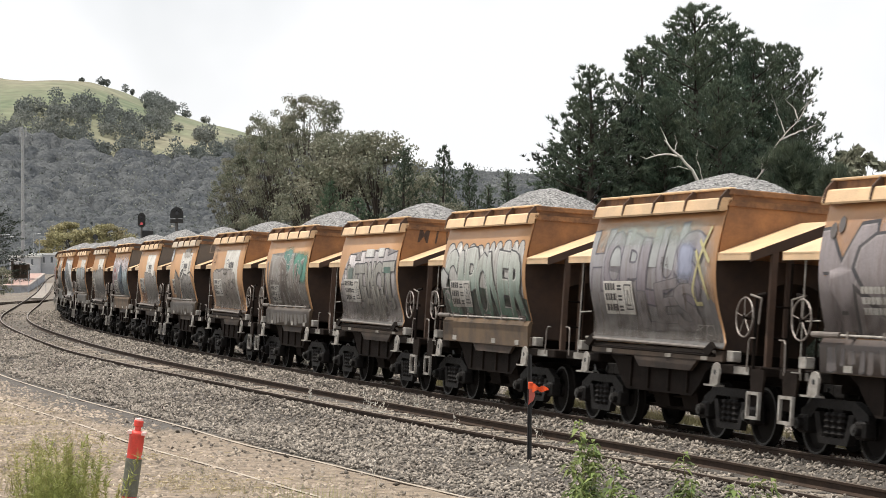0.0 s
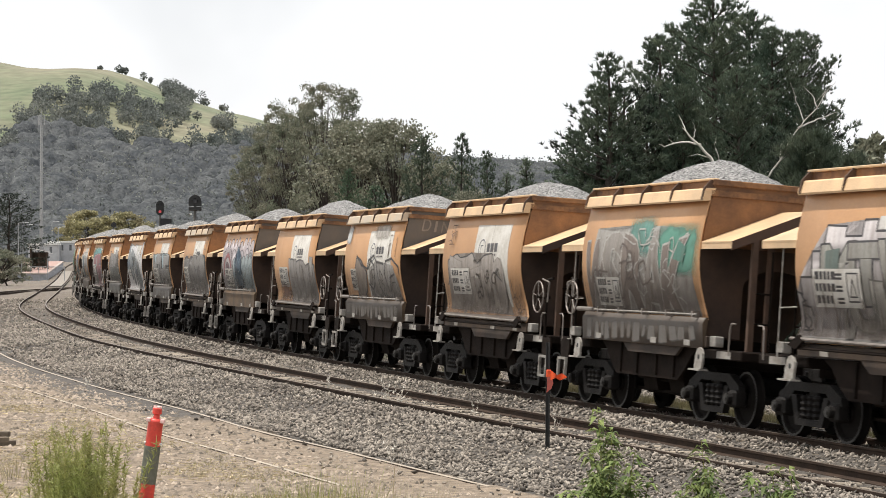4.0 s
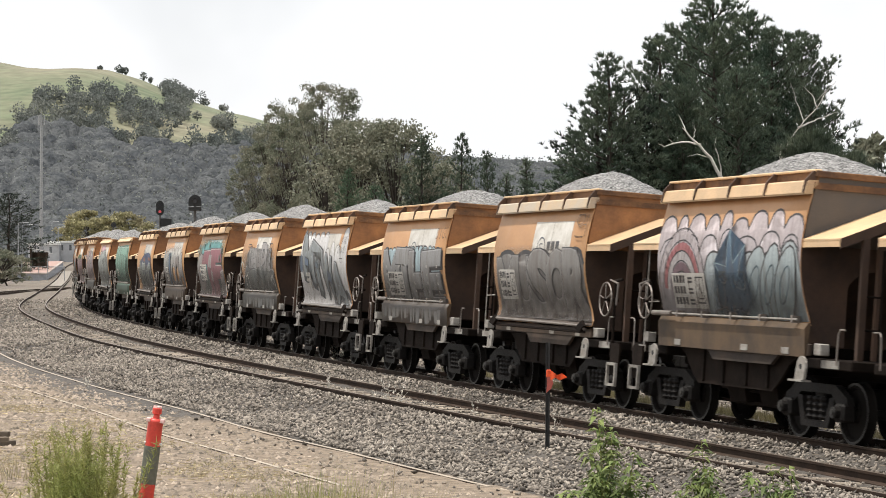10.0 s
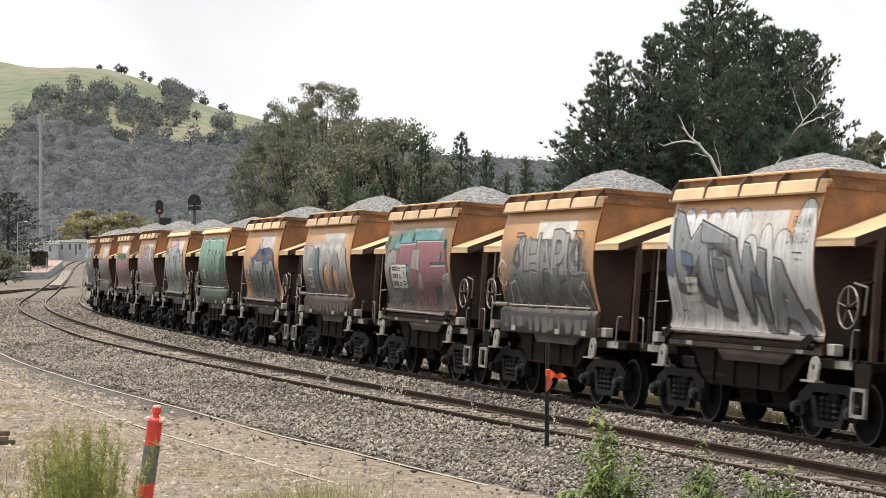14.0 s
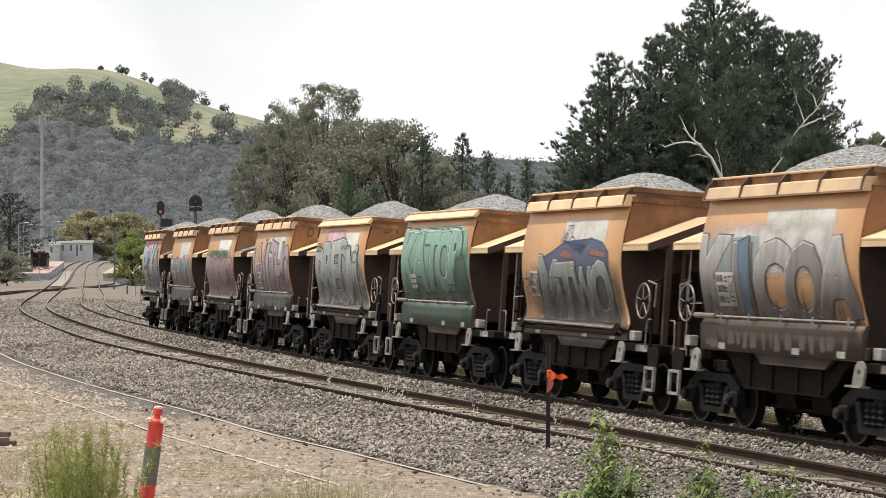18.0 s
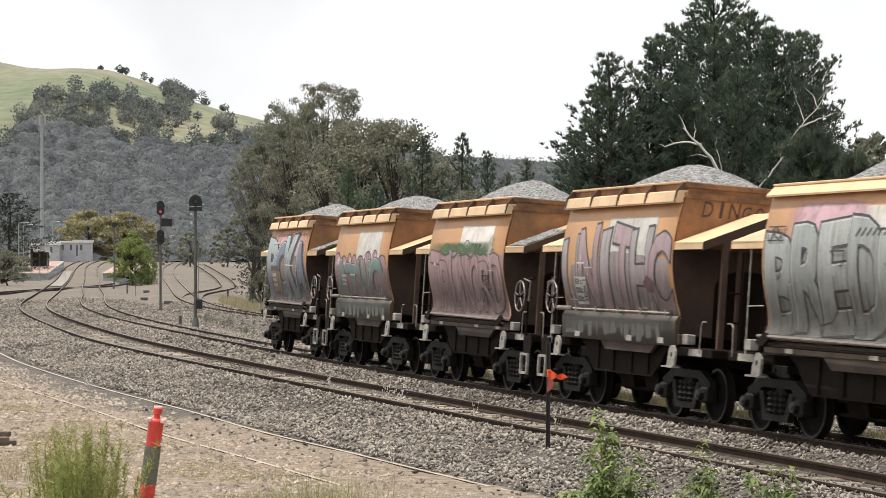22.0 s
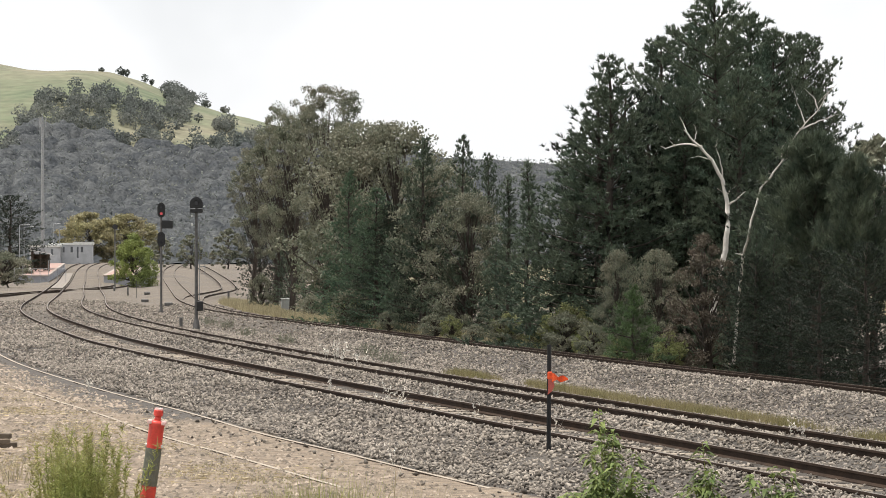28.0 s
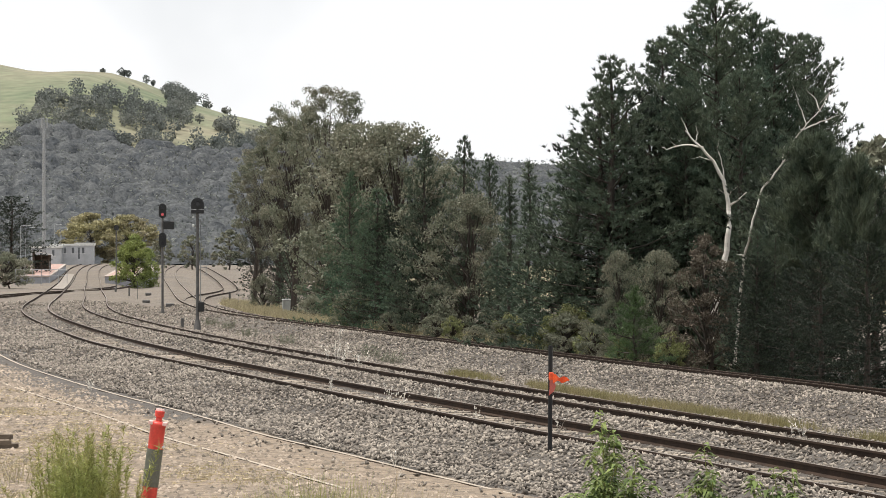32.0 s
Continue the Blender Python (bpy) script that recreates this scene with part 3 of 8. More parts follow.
    if sk:
        part("door_skirt", prism(bmesh.new(), [(-1.29, 1.24), (-1.31, 1.24), (-1.345, 1.66), (-1.285, 1.76), (-1.24, 1.76)], 0, -2.86, 2.86), M["skirt"], w, "dirty tan skirt plate")
        pp = part("door_pipe", pipe([(-2.15, -1.40, 1.80), (2.72, -1.40, 1.80)], 0.018, 7), M["lug"], w, "pale pipe along the door")
        part("air_cylinder", rod(bmesh.new(), (-2.95, -1.41, 1.80), (-2.12, -1.41, 1.80), 0.045, n=10), M["pipe"], pp)
        for bx in (-1.9, -0.85, 0.3, 1.4, 2.55):
            part("pipe_bracket", cube(bx - 0.03, bx + 0.03, -1.42, -1.25, 1.75, 1.86), M["pipe"], pp)
    else:
        pp = part("door_pipe", pipe([(-2.9, -1.40, 1.52), (2.75, -1.40, 1.48), (2.85, -1.40, 1.42)], 0.027, 8), M["pipe"], w, "pale pipe along the door")
        part("lower_pipe", pipe([(-2.75, -1.37, 1.38), (2.8, -1.37, 1.36)], 0.025, 7), M["frame"], pp)
        for bx in (-2.7, 2.65):
            part("toggle", prism(bmesh.new(), [(bx - 0.22, 1.42), (bx + 0.1, 1.58), (bx + 0.25, 1.48), (bx + 0.05, 1.36)], 1, -1.44, -1.38), M["frame"], pp)
    return w

# ---------------------------------------------------------------- spray paint on the wagon sides
SPRAY = {}


def spray(rgb, low=None, z0=1.7, z1=3.3):
    """Weathered spray paint; low: the colour it fades to at level z0, the writer's fade deepened for shade."""
    key = (rgb, low, round(z0, 1), round(z1, 1))
    if key not in SPRAY:
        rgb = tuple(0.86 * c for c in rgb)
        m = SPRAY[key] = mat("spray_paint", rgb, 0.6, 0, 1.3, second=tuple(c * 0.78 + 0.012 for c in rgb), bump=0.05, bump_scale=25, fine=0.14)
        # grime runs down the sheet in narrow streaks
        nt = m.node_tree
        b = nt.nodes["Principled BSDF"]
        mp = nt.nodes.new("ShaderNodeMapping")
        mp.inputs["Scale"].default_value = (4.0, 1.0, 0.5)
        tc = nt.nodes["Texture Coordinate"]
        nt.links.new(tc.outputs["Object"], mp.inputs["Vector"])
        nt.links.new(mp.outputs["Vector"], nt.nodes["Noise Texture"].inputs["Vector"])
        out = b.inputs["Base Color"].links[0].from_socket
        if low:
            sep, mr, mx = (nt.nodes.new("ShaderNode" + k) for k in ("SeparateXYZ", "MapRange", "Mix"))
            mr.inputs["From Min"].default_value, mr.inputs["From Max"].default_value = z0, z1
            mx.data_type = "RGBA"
            # lower colour darkened further: shade under the bulge put into the paint
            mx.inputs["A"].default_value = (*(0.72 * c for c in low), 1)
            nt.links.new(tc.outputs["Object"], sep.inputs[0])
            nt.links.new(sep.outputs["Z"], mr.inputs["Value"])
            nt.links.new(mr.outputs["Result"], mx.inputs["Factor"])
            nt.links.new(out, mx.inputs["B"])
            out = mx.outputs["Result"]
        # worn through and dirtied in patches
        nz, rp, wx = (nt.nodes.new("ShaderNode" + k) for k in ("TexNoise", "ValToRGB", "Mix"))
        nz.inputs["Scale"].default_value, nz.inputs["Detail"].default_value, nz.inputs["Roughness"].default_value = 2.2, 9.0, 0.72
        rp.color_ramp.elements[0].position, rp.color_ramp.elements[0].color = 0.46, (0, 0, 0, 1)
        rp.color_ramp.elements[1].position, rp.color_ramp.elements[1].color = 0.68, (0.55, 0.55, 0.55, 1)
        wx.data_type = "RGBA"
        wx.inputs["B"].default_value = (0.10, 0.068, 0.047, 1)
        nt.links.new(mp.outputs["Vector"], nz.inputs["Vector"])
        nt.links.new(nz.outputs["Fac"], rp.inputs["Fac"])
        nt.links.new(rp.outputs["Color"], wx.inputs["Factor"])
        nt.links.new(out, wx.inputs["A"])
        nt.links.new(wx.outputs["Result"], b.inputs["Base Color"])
    return SPRAY[key]


def glyph(ch, offset):
    """Outline of one character of the built-in font, fattened by offset: points scaled to a unit box, and faces."""
    cu = bpy.data.curves.new("glyph", "FONT")
    cu.resolution_u, cu.body = 3, ch
    ob = bpy.data.objects.new("glyph", cu)
    lo = hi = None
    for off in (0.0, offset):
        cu.offset = off
        me = bpy.data.meshes.new_from_object(ob)
        v = np.array([p.co[:2] for p in me.vertices])
        if lo is None:
            lo, hi = v.min(0), v.max(0)
        faces = [tuple(p.vertices) for p in me.polygons]
        bpy.data.meshes.remove(me)
    bpy.data.objects.remove(ob)
    bpy.data.curves.remove(cu)
    size = np.maximum(hi - lo, (0.35, 0.5))
    mid = (lo + hi) / 2
    return (v - mid) / size + 0.5, faces


class Painter:
    """Lays paint on one wagon's side; places are shares of the sheet's length (0 rear, 1 front) and height (0 bottom, 1 top rim)."""

    def __init__(self, wagon_ob, skirted, seed):
        self.w, self.n, self.rng = wagon_ob, 0, np.random.RandomState(seed)
        self.low = 1.775 if skirted else 1.56

    @staticmethod
    def uz(fx, fy):
        return -2.8 + 5.6 * fx, 1.55 + 2.15 * fy

    def drape(self, name, bm, material, parent=None, label="", kind=""):
        """Wrap a flat shape (u, z, 0) round the sheet, a hair above the paint before it."""
        def cut(co, no, clear):
            bmesh.ops.bisect_plane(bm, geom=bm.verts[:] + bm.edges[:] + bm.faces[:], plane_co=co, plane_no=no, clear_outer=clear)
        cut((2.796, 0, 0), (1, 0, 0), True)
        cut((-2.796, 0, 0), (-1, 0, 0), True)
        cut((0, 3.69, 0), (0, 1, 0), True)
        cut((0, self.low, 0), (0, -1, 0), True)
        if not bm.faces:
            bm.free()
            return None
        ys = [v.co.y for v in bm.verts]
        for z in LEVELS:
            if min(ys) + 0.001 < z < max(ys) - 0.001:
                cut((0, z, 0), (0, 1, 0), False)
        lift = 0.004 + 0.0011 * self.n
        self.n += 1
        for v in bm.verts:
            v.co = on_side(v.co.x * half_at(v.co.y) / HALF, v.co.y, lift)
        for f in bm.faces:
            f.normal_update()
            if f.normal.y > 0:
                f.normal_flip()
            f.smooth = True
        ob = part(name, bm, material, parent or self.w, label)
        return tagged(ob, kind=kind) if kind else ob

    def fill(self, loops, name, material, parent=None, label="", kind=""):
        bm = bmesh.new()
        for pts in loops:
            vs = [bm.verts.new((*self.uz(*p), 0)) for p in pts]
            f = bm.faces.new(vs)
            if len(vs) > 4:
                bmesh.ops.triangulate(bm, faces=[f], ngon_method="EAR_CLIP")
        return self.drape(name, bm, material, parent, label, kind)

    def lines(self, chains, r, name, material, parent=None, label="", kind="stuff"):
        """Sprayed lines of half width r metres along chains of places."""
        bm = bmesh.new()
        for pts in chains:
            pts = [self.uz(*p) for p in pts]
            for (ax, az), (bx, bz) in zip(pts, pts[1:]):
                L = math.hypot(bx - ax, bz - az) or 1e-6
                ex, ez = (bx - ax) / L * r * 0.5, (bz - az) / L * r * 0.5
                nx, nz = -(bz - az) / L * r, (bx - ax) / L * r
                bm.faces.new([bm.verts.new(p) for p in ((ax - ex - nx, az - ez - nz, 0), (bx + ex - nx, bz + ez - nz, 0), (bx + ex + nx, bz + ez + nz, 0), (ax - ex + nx, az - ez + nz, 0))])
        return self.drape(name, bm, material, parent, label, kind)

    def patch(self, pts, color, low=None, line=None, r=0.02, name="painted_patch", label="sprayed background patch"):
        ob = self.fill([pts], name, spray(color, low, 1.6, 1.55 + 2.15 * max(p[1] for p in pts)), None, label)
        if line is not None:
            self.lines([pts + pts[:1]], r, "painted_outline", M["ink"] if line == "ink" else spray(line))
        return ob

    def cloud(self, x0, x1, y1, color, low=None, bumps=8, amp=0.08, tilt=0.0, y0=-0.1, line="ink", r=0.02):
        """Background with a scalloped top."""
        q, top = self.rng.uniform(0.75, 1.3, bumps), []
        xs = x0 + (x1 - x0) * np.concatenate([[0], np.cumsum(q) / q.sum()])
        for a, b in zip(xs, xs[1:]):
            h = amp * self.rng.uniform(0.6, 1.15)
            for k in range(7):
                f = k / 6
                top.append((a + (b - a) * f, y1 + tilt * ((a + b) / 2 - x0) / (x1 - x0) - amp + h * (1 - (2 * f - 1) ** 2) ** 0.5))
        self.patch([(x1, y0), *top[::-1], (x0, y0)][::-1], color, low)
        if line is not None:
            self.lines([top], r, "painted_outline", M["ink"] if line == "ink" else spray(line))

    def word(self, text, x0, x1, y0, y1, color, low=None, line="ink", fat=0.07, edge=0.045, slope=0.0, bow=0.0, lean=0.0, jitter=0.04, shadow=None, shine=None, tight=1.12, second=None):
        """Fat outlined letters. slope: drop over the word; bow: rise of its middle; second: colour of every other letter."""
        n, fat, edge, tight = len(text), 0.42 * fat, 0.62 * edge, 0.5 + 0.48 * tight
        w = (x1 - x0) / n
        jit = [self.rng.uniform(-jitter, jitter, 4) for _ in text]

        def place(ch, i, off, dx=0.0, dy=0.0):
            v, faces = glyph(ch, off)
            a, b, c, d = jit[i]
            bm, vs = bmesh.new(), []
            for x, y in v:
                fx = x0 + w * (i + 0.5 + (x - 0.5) * tight) + lean * (y - 0.5) * w + dx
                q = (fx - x0) / (x1 - x0)
                lo, hi = y0 + a + 0.5 * b * (x - 0.5), y1 + c + d * (x - 0.5)
                vs.append(bm.verts.new((*self.uz(fx, lo + (hi - lo) * y - slope * q + bow * 4 * q * (1 - q) + dy), 0)))
            for f in faces:
                bm.faces.new([vs[k] for k in f])
            return bm
        ink = M["ink"] if line == "ink" else spray(line)
        zs = (1.55 + 2.15 * (y0 - slope), 1.55 + 2.15 * y1)
        if shadow:
            for i, ch in enumerate(text):
                self.drape("letter_shadow", place(ch, i, fat + edge, shadow[1], shadow[2]), spray(shadow[0]), None, "sprayed drop shadow")
        for i, ch in enumerate(text):
            outer = self.drape("painted_letter", place(ch, i, fat + edge), ink)
            if shine:
                self.drape("highlight", place(ch, i, fat, -0.003, 0.007), spray(shine), outer)
            c = second if second and i % 2 else color
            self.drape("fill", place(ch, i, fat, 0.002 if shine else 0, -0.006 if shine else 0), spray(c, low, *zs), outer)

    def tag_text(self, text, fx, fy, size, color="ink", tilt=0.0, slant=0.2, name="handwriting"):
        """Thin handwritten words, size metres high."""
        bm, u = bmesh.new(), 0.0
        for ch in text:
            if ch == " ":
                u += size * 0.45
                continue
            v, faces = glyph(ch, -0.012)
            k = self.rng.uniform(0.85, 1.15)
            u0, z0 = self.uz(fx, fy)
            vs = [bm.verts.new((u0 + u + size * 0.62 * k * (x + slant * y), z0 + size * k * y + tilt * u, 0)) for x, y in v]
            for f in faces:
                bm.faces.new([vs[q] for q in f])
            u += size * 0.82
        self.drape(name, bm, M["ink"] if color == "ink" else spray(color), None, "handwritten tag", "stuff")

    def scrawl(self, x0, x1, y0, y1, n=4, r=0.012, color="ink", size=0.06):
        """Loose illegible squiggles."""
        chains = []
        for k in range(n):
            x, y, a = self.rng.uniform(x0, x1), self.rng.uniform(y0, y1), self.rng.uniform(0, 6.28)
            pts = [(x, y)]
            for j in range(self.rng.randint(7, 14)):
                a += self.rng.uniform(-0.3, 1.3) * (1 if k % 2 else -1)
                x, y = x + size * 0.4 * math.cos(a), y + size * math.sin(a)
                pts.append((min(x1, max(x0, x)), min(y1, max(y0, y))))
            chains.append(pts)
        self.lines(chains, r, "scrawl", M["ink"] if color == "ink" else spray(color))

    def drips(self, x0, x1, y0, y1, color, n=14, r=0.014):
        chains = []
        for k in range(n):
            x, a = self.rng.uniform(x0, x1), self.rng.uniform(y0, y1)
            chains.append([(x, a), (x + self.rng.uniform(-0.004, 0.004), max(y0, a - self.rng.uniform(0.05, 0.35)))])
        self.lines(chains, r, "paint_run", spray(color))

    def mist(self, x0, x1, y0, y1, rgb, thick=0.8, soft=0.25, name="overspray", label="thin mist of spray paint", rise=False):
        """Soft-edged mist of paint or dust; rise: thick at the bottom, thinning out upwards."""
        (ua, za), (ub, zb) = self.uz(x0, y0), self.uz(x1, y1)
        za, zb = max(za, self.low), min(zb, 3.69)
        us = np.linspace(max(ua, -2.796), min(ub, 2.796), 25)
        zs = [za] + [z for z in LEVELS if za + 0.01 < z < zb - 0.01] + [zb]
        lift = 0.004 + 0.0011 * self.n
        self.n += 1
        me = bpy.data.meshes.new(name)
        me.from_pydata([on_side(u * half_at(z) / HALF, z, lift) for z in zs for u in us], [], [(j * 25 + i, j * 25 + i + 1, (j + 1) * 25 + i + 1, (j + 1) * 25 + i) for j in range(len(zs) - 1) for i in range(24)])
        fx, fy = np.meshgrid(np.linspace(0, 1, 25), (np.array(zs) - za) / (zb - za))
        if rise:
            f = 1 - fy
        else:
            f = np.clip(np.minimum(fx, 1 - fx) / soft, 0, 1) * np.clip(np.minimum(fy, 1 - fy) / soft, 0, 1)
        f = f * thick * self.rng.uniform(0.75, 1.1, f.shape)
        me.attributes.new("fade", "FLOAT", "POINT").data.foreach_set("value", f.ravel())
        me.polygons.foreach_set("use_smooth", np.ones(len(me.polygons), bool))
        me.materials.append(mist_paint(rgb))
        part(name, me, None, self.w, label)

    def emblem(self, y0=0.38, marks=True, x0=0.425, x1=0.845):
        """White square with a ring mark and plain bars."""
        self.fill([[(x0, y0), (x1, y0), (x1, 0.90), (x0, 0.91)]], "emblem_panel", M["plate"], None, "white painted square")
        self.lines([[((x0 + x1) / 2, y0), ((x0 + x1) / 2, 0.905)]], 0.006, "panel_seam", M["pipe"])
        if marks:
            cx, cy, ink = x0 + 0.095, 0.655, spray((0.15, 0.16, 0.19))
            self.lines([[(cx + 0.042 * math.cos(a), cy + 0.105 * math.sin(a)) for a in np.linspace(0, 2 * math.pi, 15)]], 0.016, "emblem_ring", ink, None, "dark blue-grey ring mark")
            self.lines([[(cx - 0.012, cy - 0.05), (cx - 0.012, cy + 0.045), (cx + 0.012, cy + 0.045)]], 0.012, "emblem_stroke", ink)
            bars = [[(x, 0.635), (x + 0.036, 0.635), (x + 0.036, 0.72), (x, 0.72)] for x in (x0 + 0.158, x0 + 0.204, x0 + 0.250)]
            bars += [[(x, 0.595), (x + 0.016, 0.595), (x + 0.016, 0.615), (x, 0.615)] for x in np.arange(x0 + 0.16, x0 + 0.27, 0.024)]
            self.fill(bars, "emblem_bars", spray((0.09, 0.09, 0.10)), None, "black bars", "stuff")

    def code_panel(self, x0=0.12, x1=0.37, y0=0.20, y1=0.46, bare=False):
        """White stencil panel with rows of plain black bars and a framed triangle; bare: white bars without the panel."""
        def at(a, b):
            return x0 + (x1 - x0) * a, y0 + (y1 - y0) * b
        if not bare:
            self.fill([[at(0, 0), at(1, 0), at(1, 1), at(0, 1)]], "code_panel", M["plate"], None, "white stencil panel with black bars")
        bars = []
        for row in range(3):
            y, x = 0.72 - 0.31 * row, 0.05
            while x < (0.9 if bare else 0.40):
                w = self.rng.uniform(0.05, 0.09) * (2 if bare else 1)
                bars.append([at(x, y), at(x + w, y), at(x + w, y + 0.21), at(x, y + 0.21)])
                x += w + 0.022
            if not bare:
                for k in range(2):
                    bars.append([at(0.48, y + 0.10 * k), at(0.62, y + 0.10 * k), at(0.62, y + 0.06 + 0.10 * k), at(0.48, y + 0.06 + 0.10 * k)])
        self.fill(bars, "code_bars", M["plate"] if bare else M["ink"], None, "", "stuff")
        if not bare:
            self.lines([[at(0.72, 0.16), at(0.94, 0.16), at(0.94, 0.88), at(0.72, 0.88), at(0.72, 0.16)], [at(0.76, 0.28), at(0.83, 0.72), at(0.90, 0.28), at(0.76, 0.28)]], 0.012, "code_frame", M["ink"])


def mist_paint(rgb):
    """Paint that lies as thin as the mesh's fade says, broken up into fine specks."""
    key = ("mist", rgb)
    if key not in SPRAY:
        m = SPRAY[key] = mat("paint_mist", rgb, 0.7, 0, 2.0, 0.2, fine=0.05)
        nt = m.node_tree
        at, nz, mu, db, tr, ms = (nt.nodes.new("ShaderNode" + k) for k in ("Attribute", "TexNoise", "Math", "Math", "BsdfTransparent", "MixShader"))
        at.attribute_name, mu.operation, db.operation, db.use_clamp = "fade", "MULTIPLY", "MULTIPLY", True
        nz.inputs["Scale"].default_value, nz.inputs["Detail"].default_value = 3.0, 6.0
        db.inputs[1].default_value = 1.7
        nt.links.new(nt.nodes["Texture Coordinate"].outputs["Object"], nz.inputs["Vector"])
        nt.links.new(at.outputs["Fac"], mu.inputs[0])
        nt.links.new(nz.outputs["Fac"], mu.inputs[1])
        nt.links.new(mu.outputs[0], db.inputs[0])
        nt.links.new(db.outputs[0], ms.inputs["Fac"])
        nt.links.new(tr.outputs[0], ms.inputs[1])
        nt.links.new(nt.nodes["Principled BSDF"].outputs[0], ms.inputs[2])
        nt.links.new(ms.outputs[0], nt.nodes["Material Output"].inputs["Surface"])
    return SPRAY[key]


def end_tag(wagon_ob, text, y, z, size, rng, material="end_scrawl"):
    """Handwritten words sprayed on the orange end sheet above the cover."""
    bm, u = bmesh.new(), 0.0
    for ch in text:
        v, faces = glyph(ch, 0.004)
        k = rng.uniform(0.85, 1.2)
        pts = []
        for a, b in v:
            zz = z + size * k * b
            pts.append(bm.verts.new((HALF - 0.03 + 0.03 * (zz - 3.3) / 0.72 + 0.004, y + u + size * 0.7 * k * (a + 0.2 * b), zz)))
        for f in faces:
            bm.faces.new([pts[q] for q in f])
        u += size * 0.95
    tagged(part("end_handwriting", bm, M[material], wagon_ob, "handwritten tag on the end sheet"), kind="stuff")

# ---------------------------------------------------------------- ground and permanent way
TC = Track((16.2, 13.2, 10.8, 7.1, 2.4, -2.3, -5.5, -9.3, -14.3, -18.4, -24.6, -32.0, -41.0, -50.0), ((20, 0.14), (150, 0.12), (220, 0.03)), drop=-0.34,
           ky=(32, 46, 58, 71, 89, 107, 119, 132, 151, 173, 218, 275, 345, 440))
TD = Track((3.2, -1.3, -2.45, -3.65, -5.2, -7.2, -9.9, -13.0, -15.4), ((0, 0.0), (100, 0.0)), drop=0.05, ky=(20, 31.4, 34.5, 37.6, 42.3, 48, 56, 66, 75))
TE = Track((-20.6, -22.7, -23.2, -25.6, -29.7, -36.5, -46.0), ((0, 0.0), (500, 0.0)), drop=-0.36, ky=(190, 215, 245, 275, 310, 360, 430))


def smooth(a, b, x):
    t = np.clip((x - a) / (b - a), 0, 1)
    return t * t * (3 - 2 * t)


def lie(x, y):
    """Level of the ground at plan points (arrays)."""
    g = GRADE(np.clip(y, 0, 460)) + np.clip(y - 460, 0, 400) * 0.006
    k = np.cos(0.32)
    ua, ub, uc = (x - TA.x(y)) * k, (x - TB.x(y)) * k, (x - TC.x(y)) * k
    z = g - 0.10

    def bed(u, track, deep):
        """Level of the ballast across one line, following its cant."""
        c = np.interp(y, track.cant_y, track.cant)
        return c * (0.5 - np.clip(u, -1.5, 1.5) / 1.67) - deep
    za, zb2, zc = g + bed(ua, TA, 0.185), g + bed(ub, TB, 0.135), g - 0.34 + bed(uc, TC, 0.13)
    za = za + 0.035 * smooth(0.85, 1.05, np.abs(ua)) + 0.05 * smooth(0.86, 0.98, np.abs(ua)) * smooth(2.6, 1.7, np.abs(ua)) + 0.045 * smooth(42, 33, y) * smooth(-0.86, -0.98, ua) * smooth(-2.6, -1.7, ua)
    pa, pb = (0.3 + np.abs(ua)) ** -6.0, (0.3 + np.abs(ub)) ** -6.0
    z = np.where((ua > -1.6) & (ub < 1.6), (za * pa + zb2 * pb) / (pa + pb), z)
    z = np.where(ua <= -1.6, za + (g - 0.17 - za) * smooth(-1.6, -3.0, ua), z)
    low = zb2 + (g - 0.62 - zb2) * smooth(1.6, 4.6, ub)
    wc = np.where(uc < 0, 1 - smooth(1.6, 3.9, -uc), 1.0)
    z = np.where(ub >= 1.6, low * (1 - wc) + zc * wc, z)
    z = np.where((uc > 1.5) & (ub > 2.4), zc - 1.15 * smooth(2.2, 9.0, uc) * (1 - smooth(150, 240, y)) - 0.30 * smooth(1.5, 3.2, uc), z)
    # dirt heaped against the old siding
    ud = (x - TD.x(np.clip(y, 0, 78))) * 0.93
    old = (1 - smooth(75, 95, y)) * smooth(2.0, 1.2, ud) * (ua < -1.6)
    z = z + (g + 0.036 - z) * old
    # bank on which the camera stands
    bank = 0.75 * smooth(30, 14, y) + 0.42 * smooth(10, 1, y)
    z = np.where(ua < -2.2, z + bank * smooth(-2.4, -7.0, ua), z)
    return z


def ground_sheet():
    ys = np.concatenate([np.arange(-60, 10, 5.0), np.arange(10, 60, 0.8), np.arange(60, 130, 1.6), np.arange(130, 300, 5), np.arange(300, 520, 12), np.arange(520, 4200, 160)])
    bm = bmesh.new()
    rows = []
    rng = np.random.RandomState(3)
    for y in ys:
        c = float(TB.x(min(max(y, -60), 460)))
        off = np.concatenate([[-2500, -900, -400, -200, -120, -80], np.arange(-60, -20, 4), np.arange(-20, 24, 0.55), np.arange(24, 60, 4), [80, 120, 200, 400, 900, 2500]])
        xs = c + off
        zs = lie(xs, np.full_like(xs, min(y, 440))) if y < 460 else np.full_like(xs, float(GRADE(440)) - 0.5)
        if y >= 460:
            zs = zs + (y - 460) * 0.004
        zs = zs + np.where(np.abs(off) < 22, rng.uniform(-0.012, 0.012, len(xs)), 0)
        rows.append([bm.verts.new((a, y, b)) for a, b in zip(xs, zs)])
    for r, q in zip(rows, rows[1:]):
        for i in range(len(r) - 1):
            bm.faces.new((r[i], r[i + 1], q[i + 1], q[i]))
    return bm


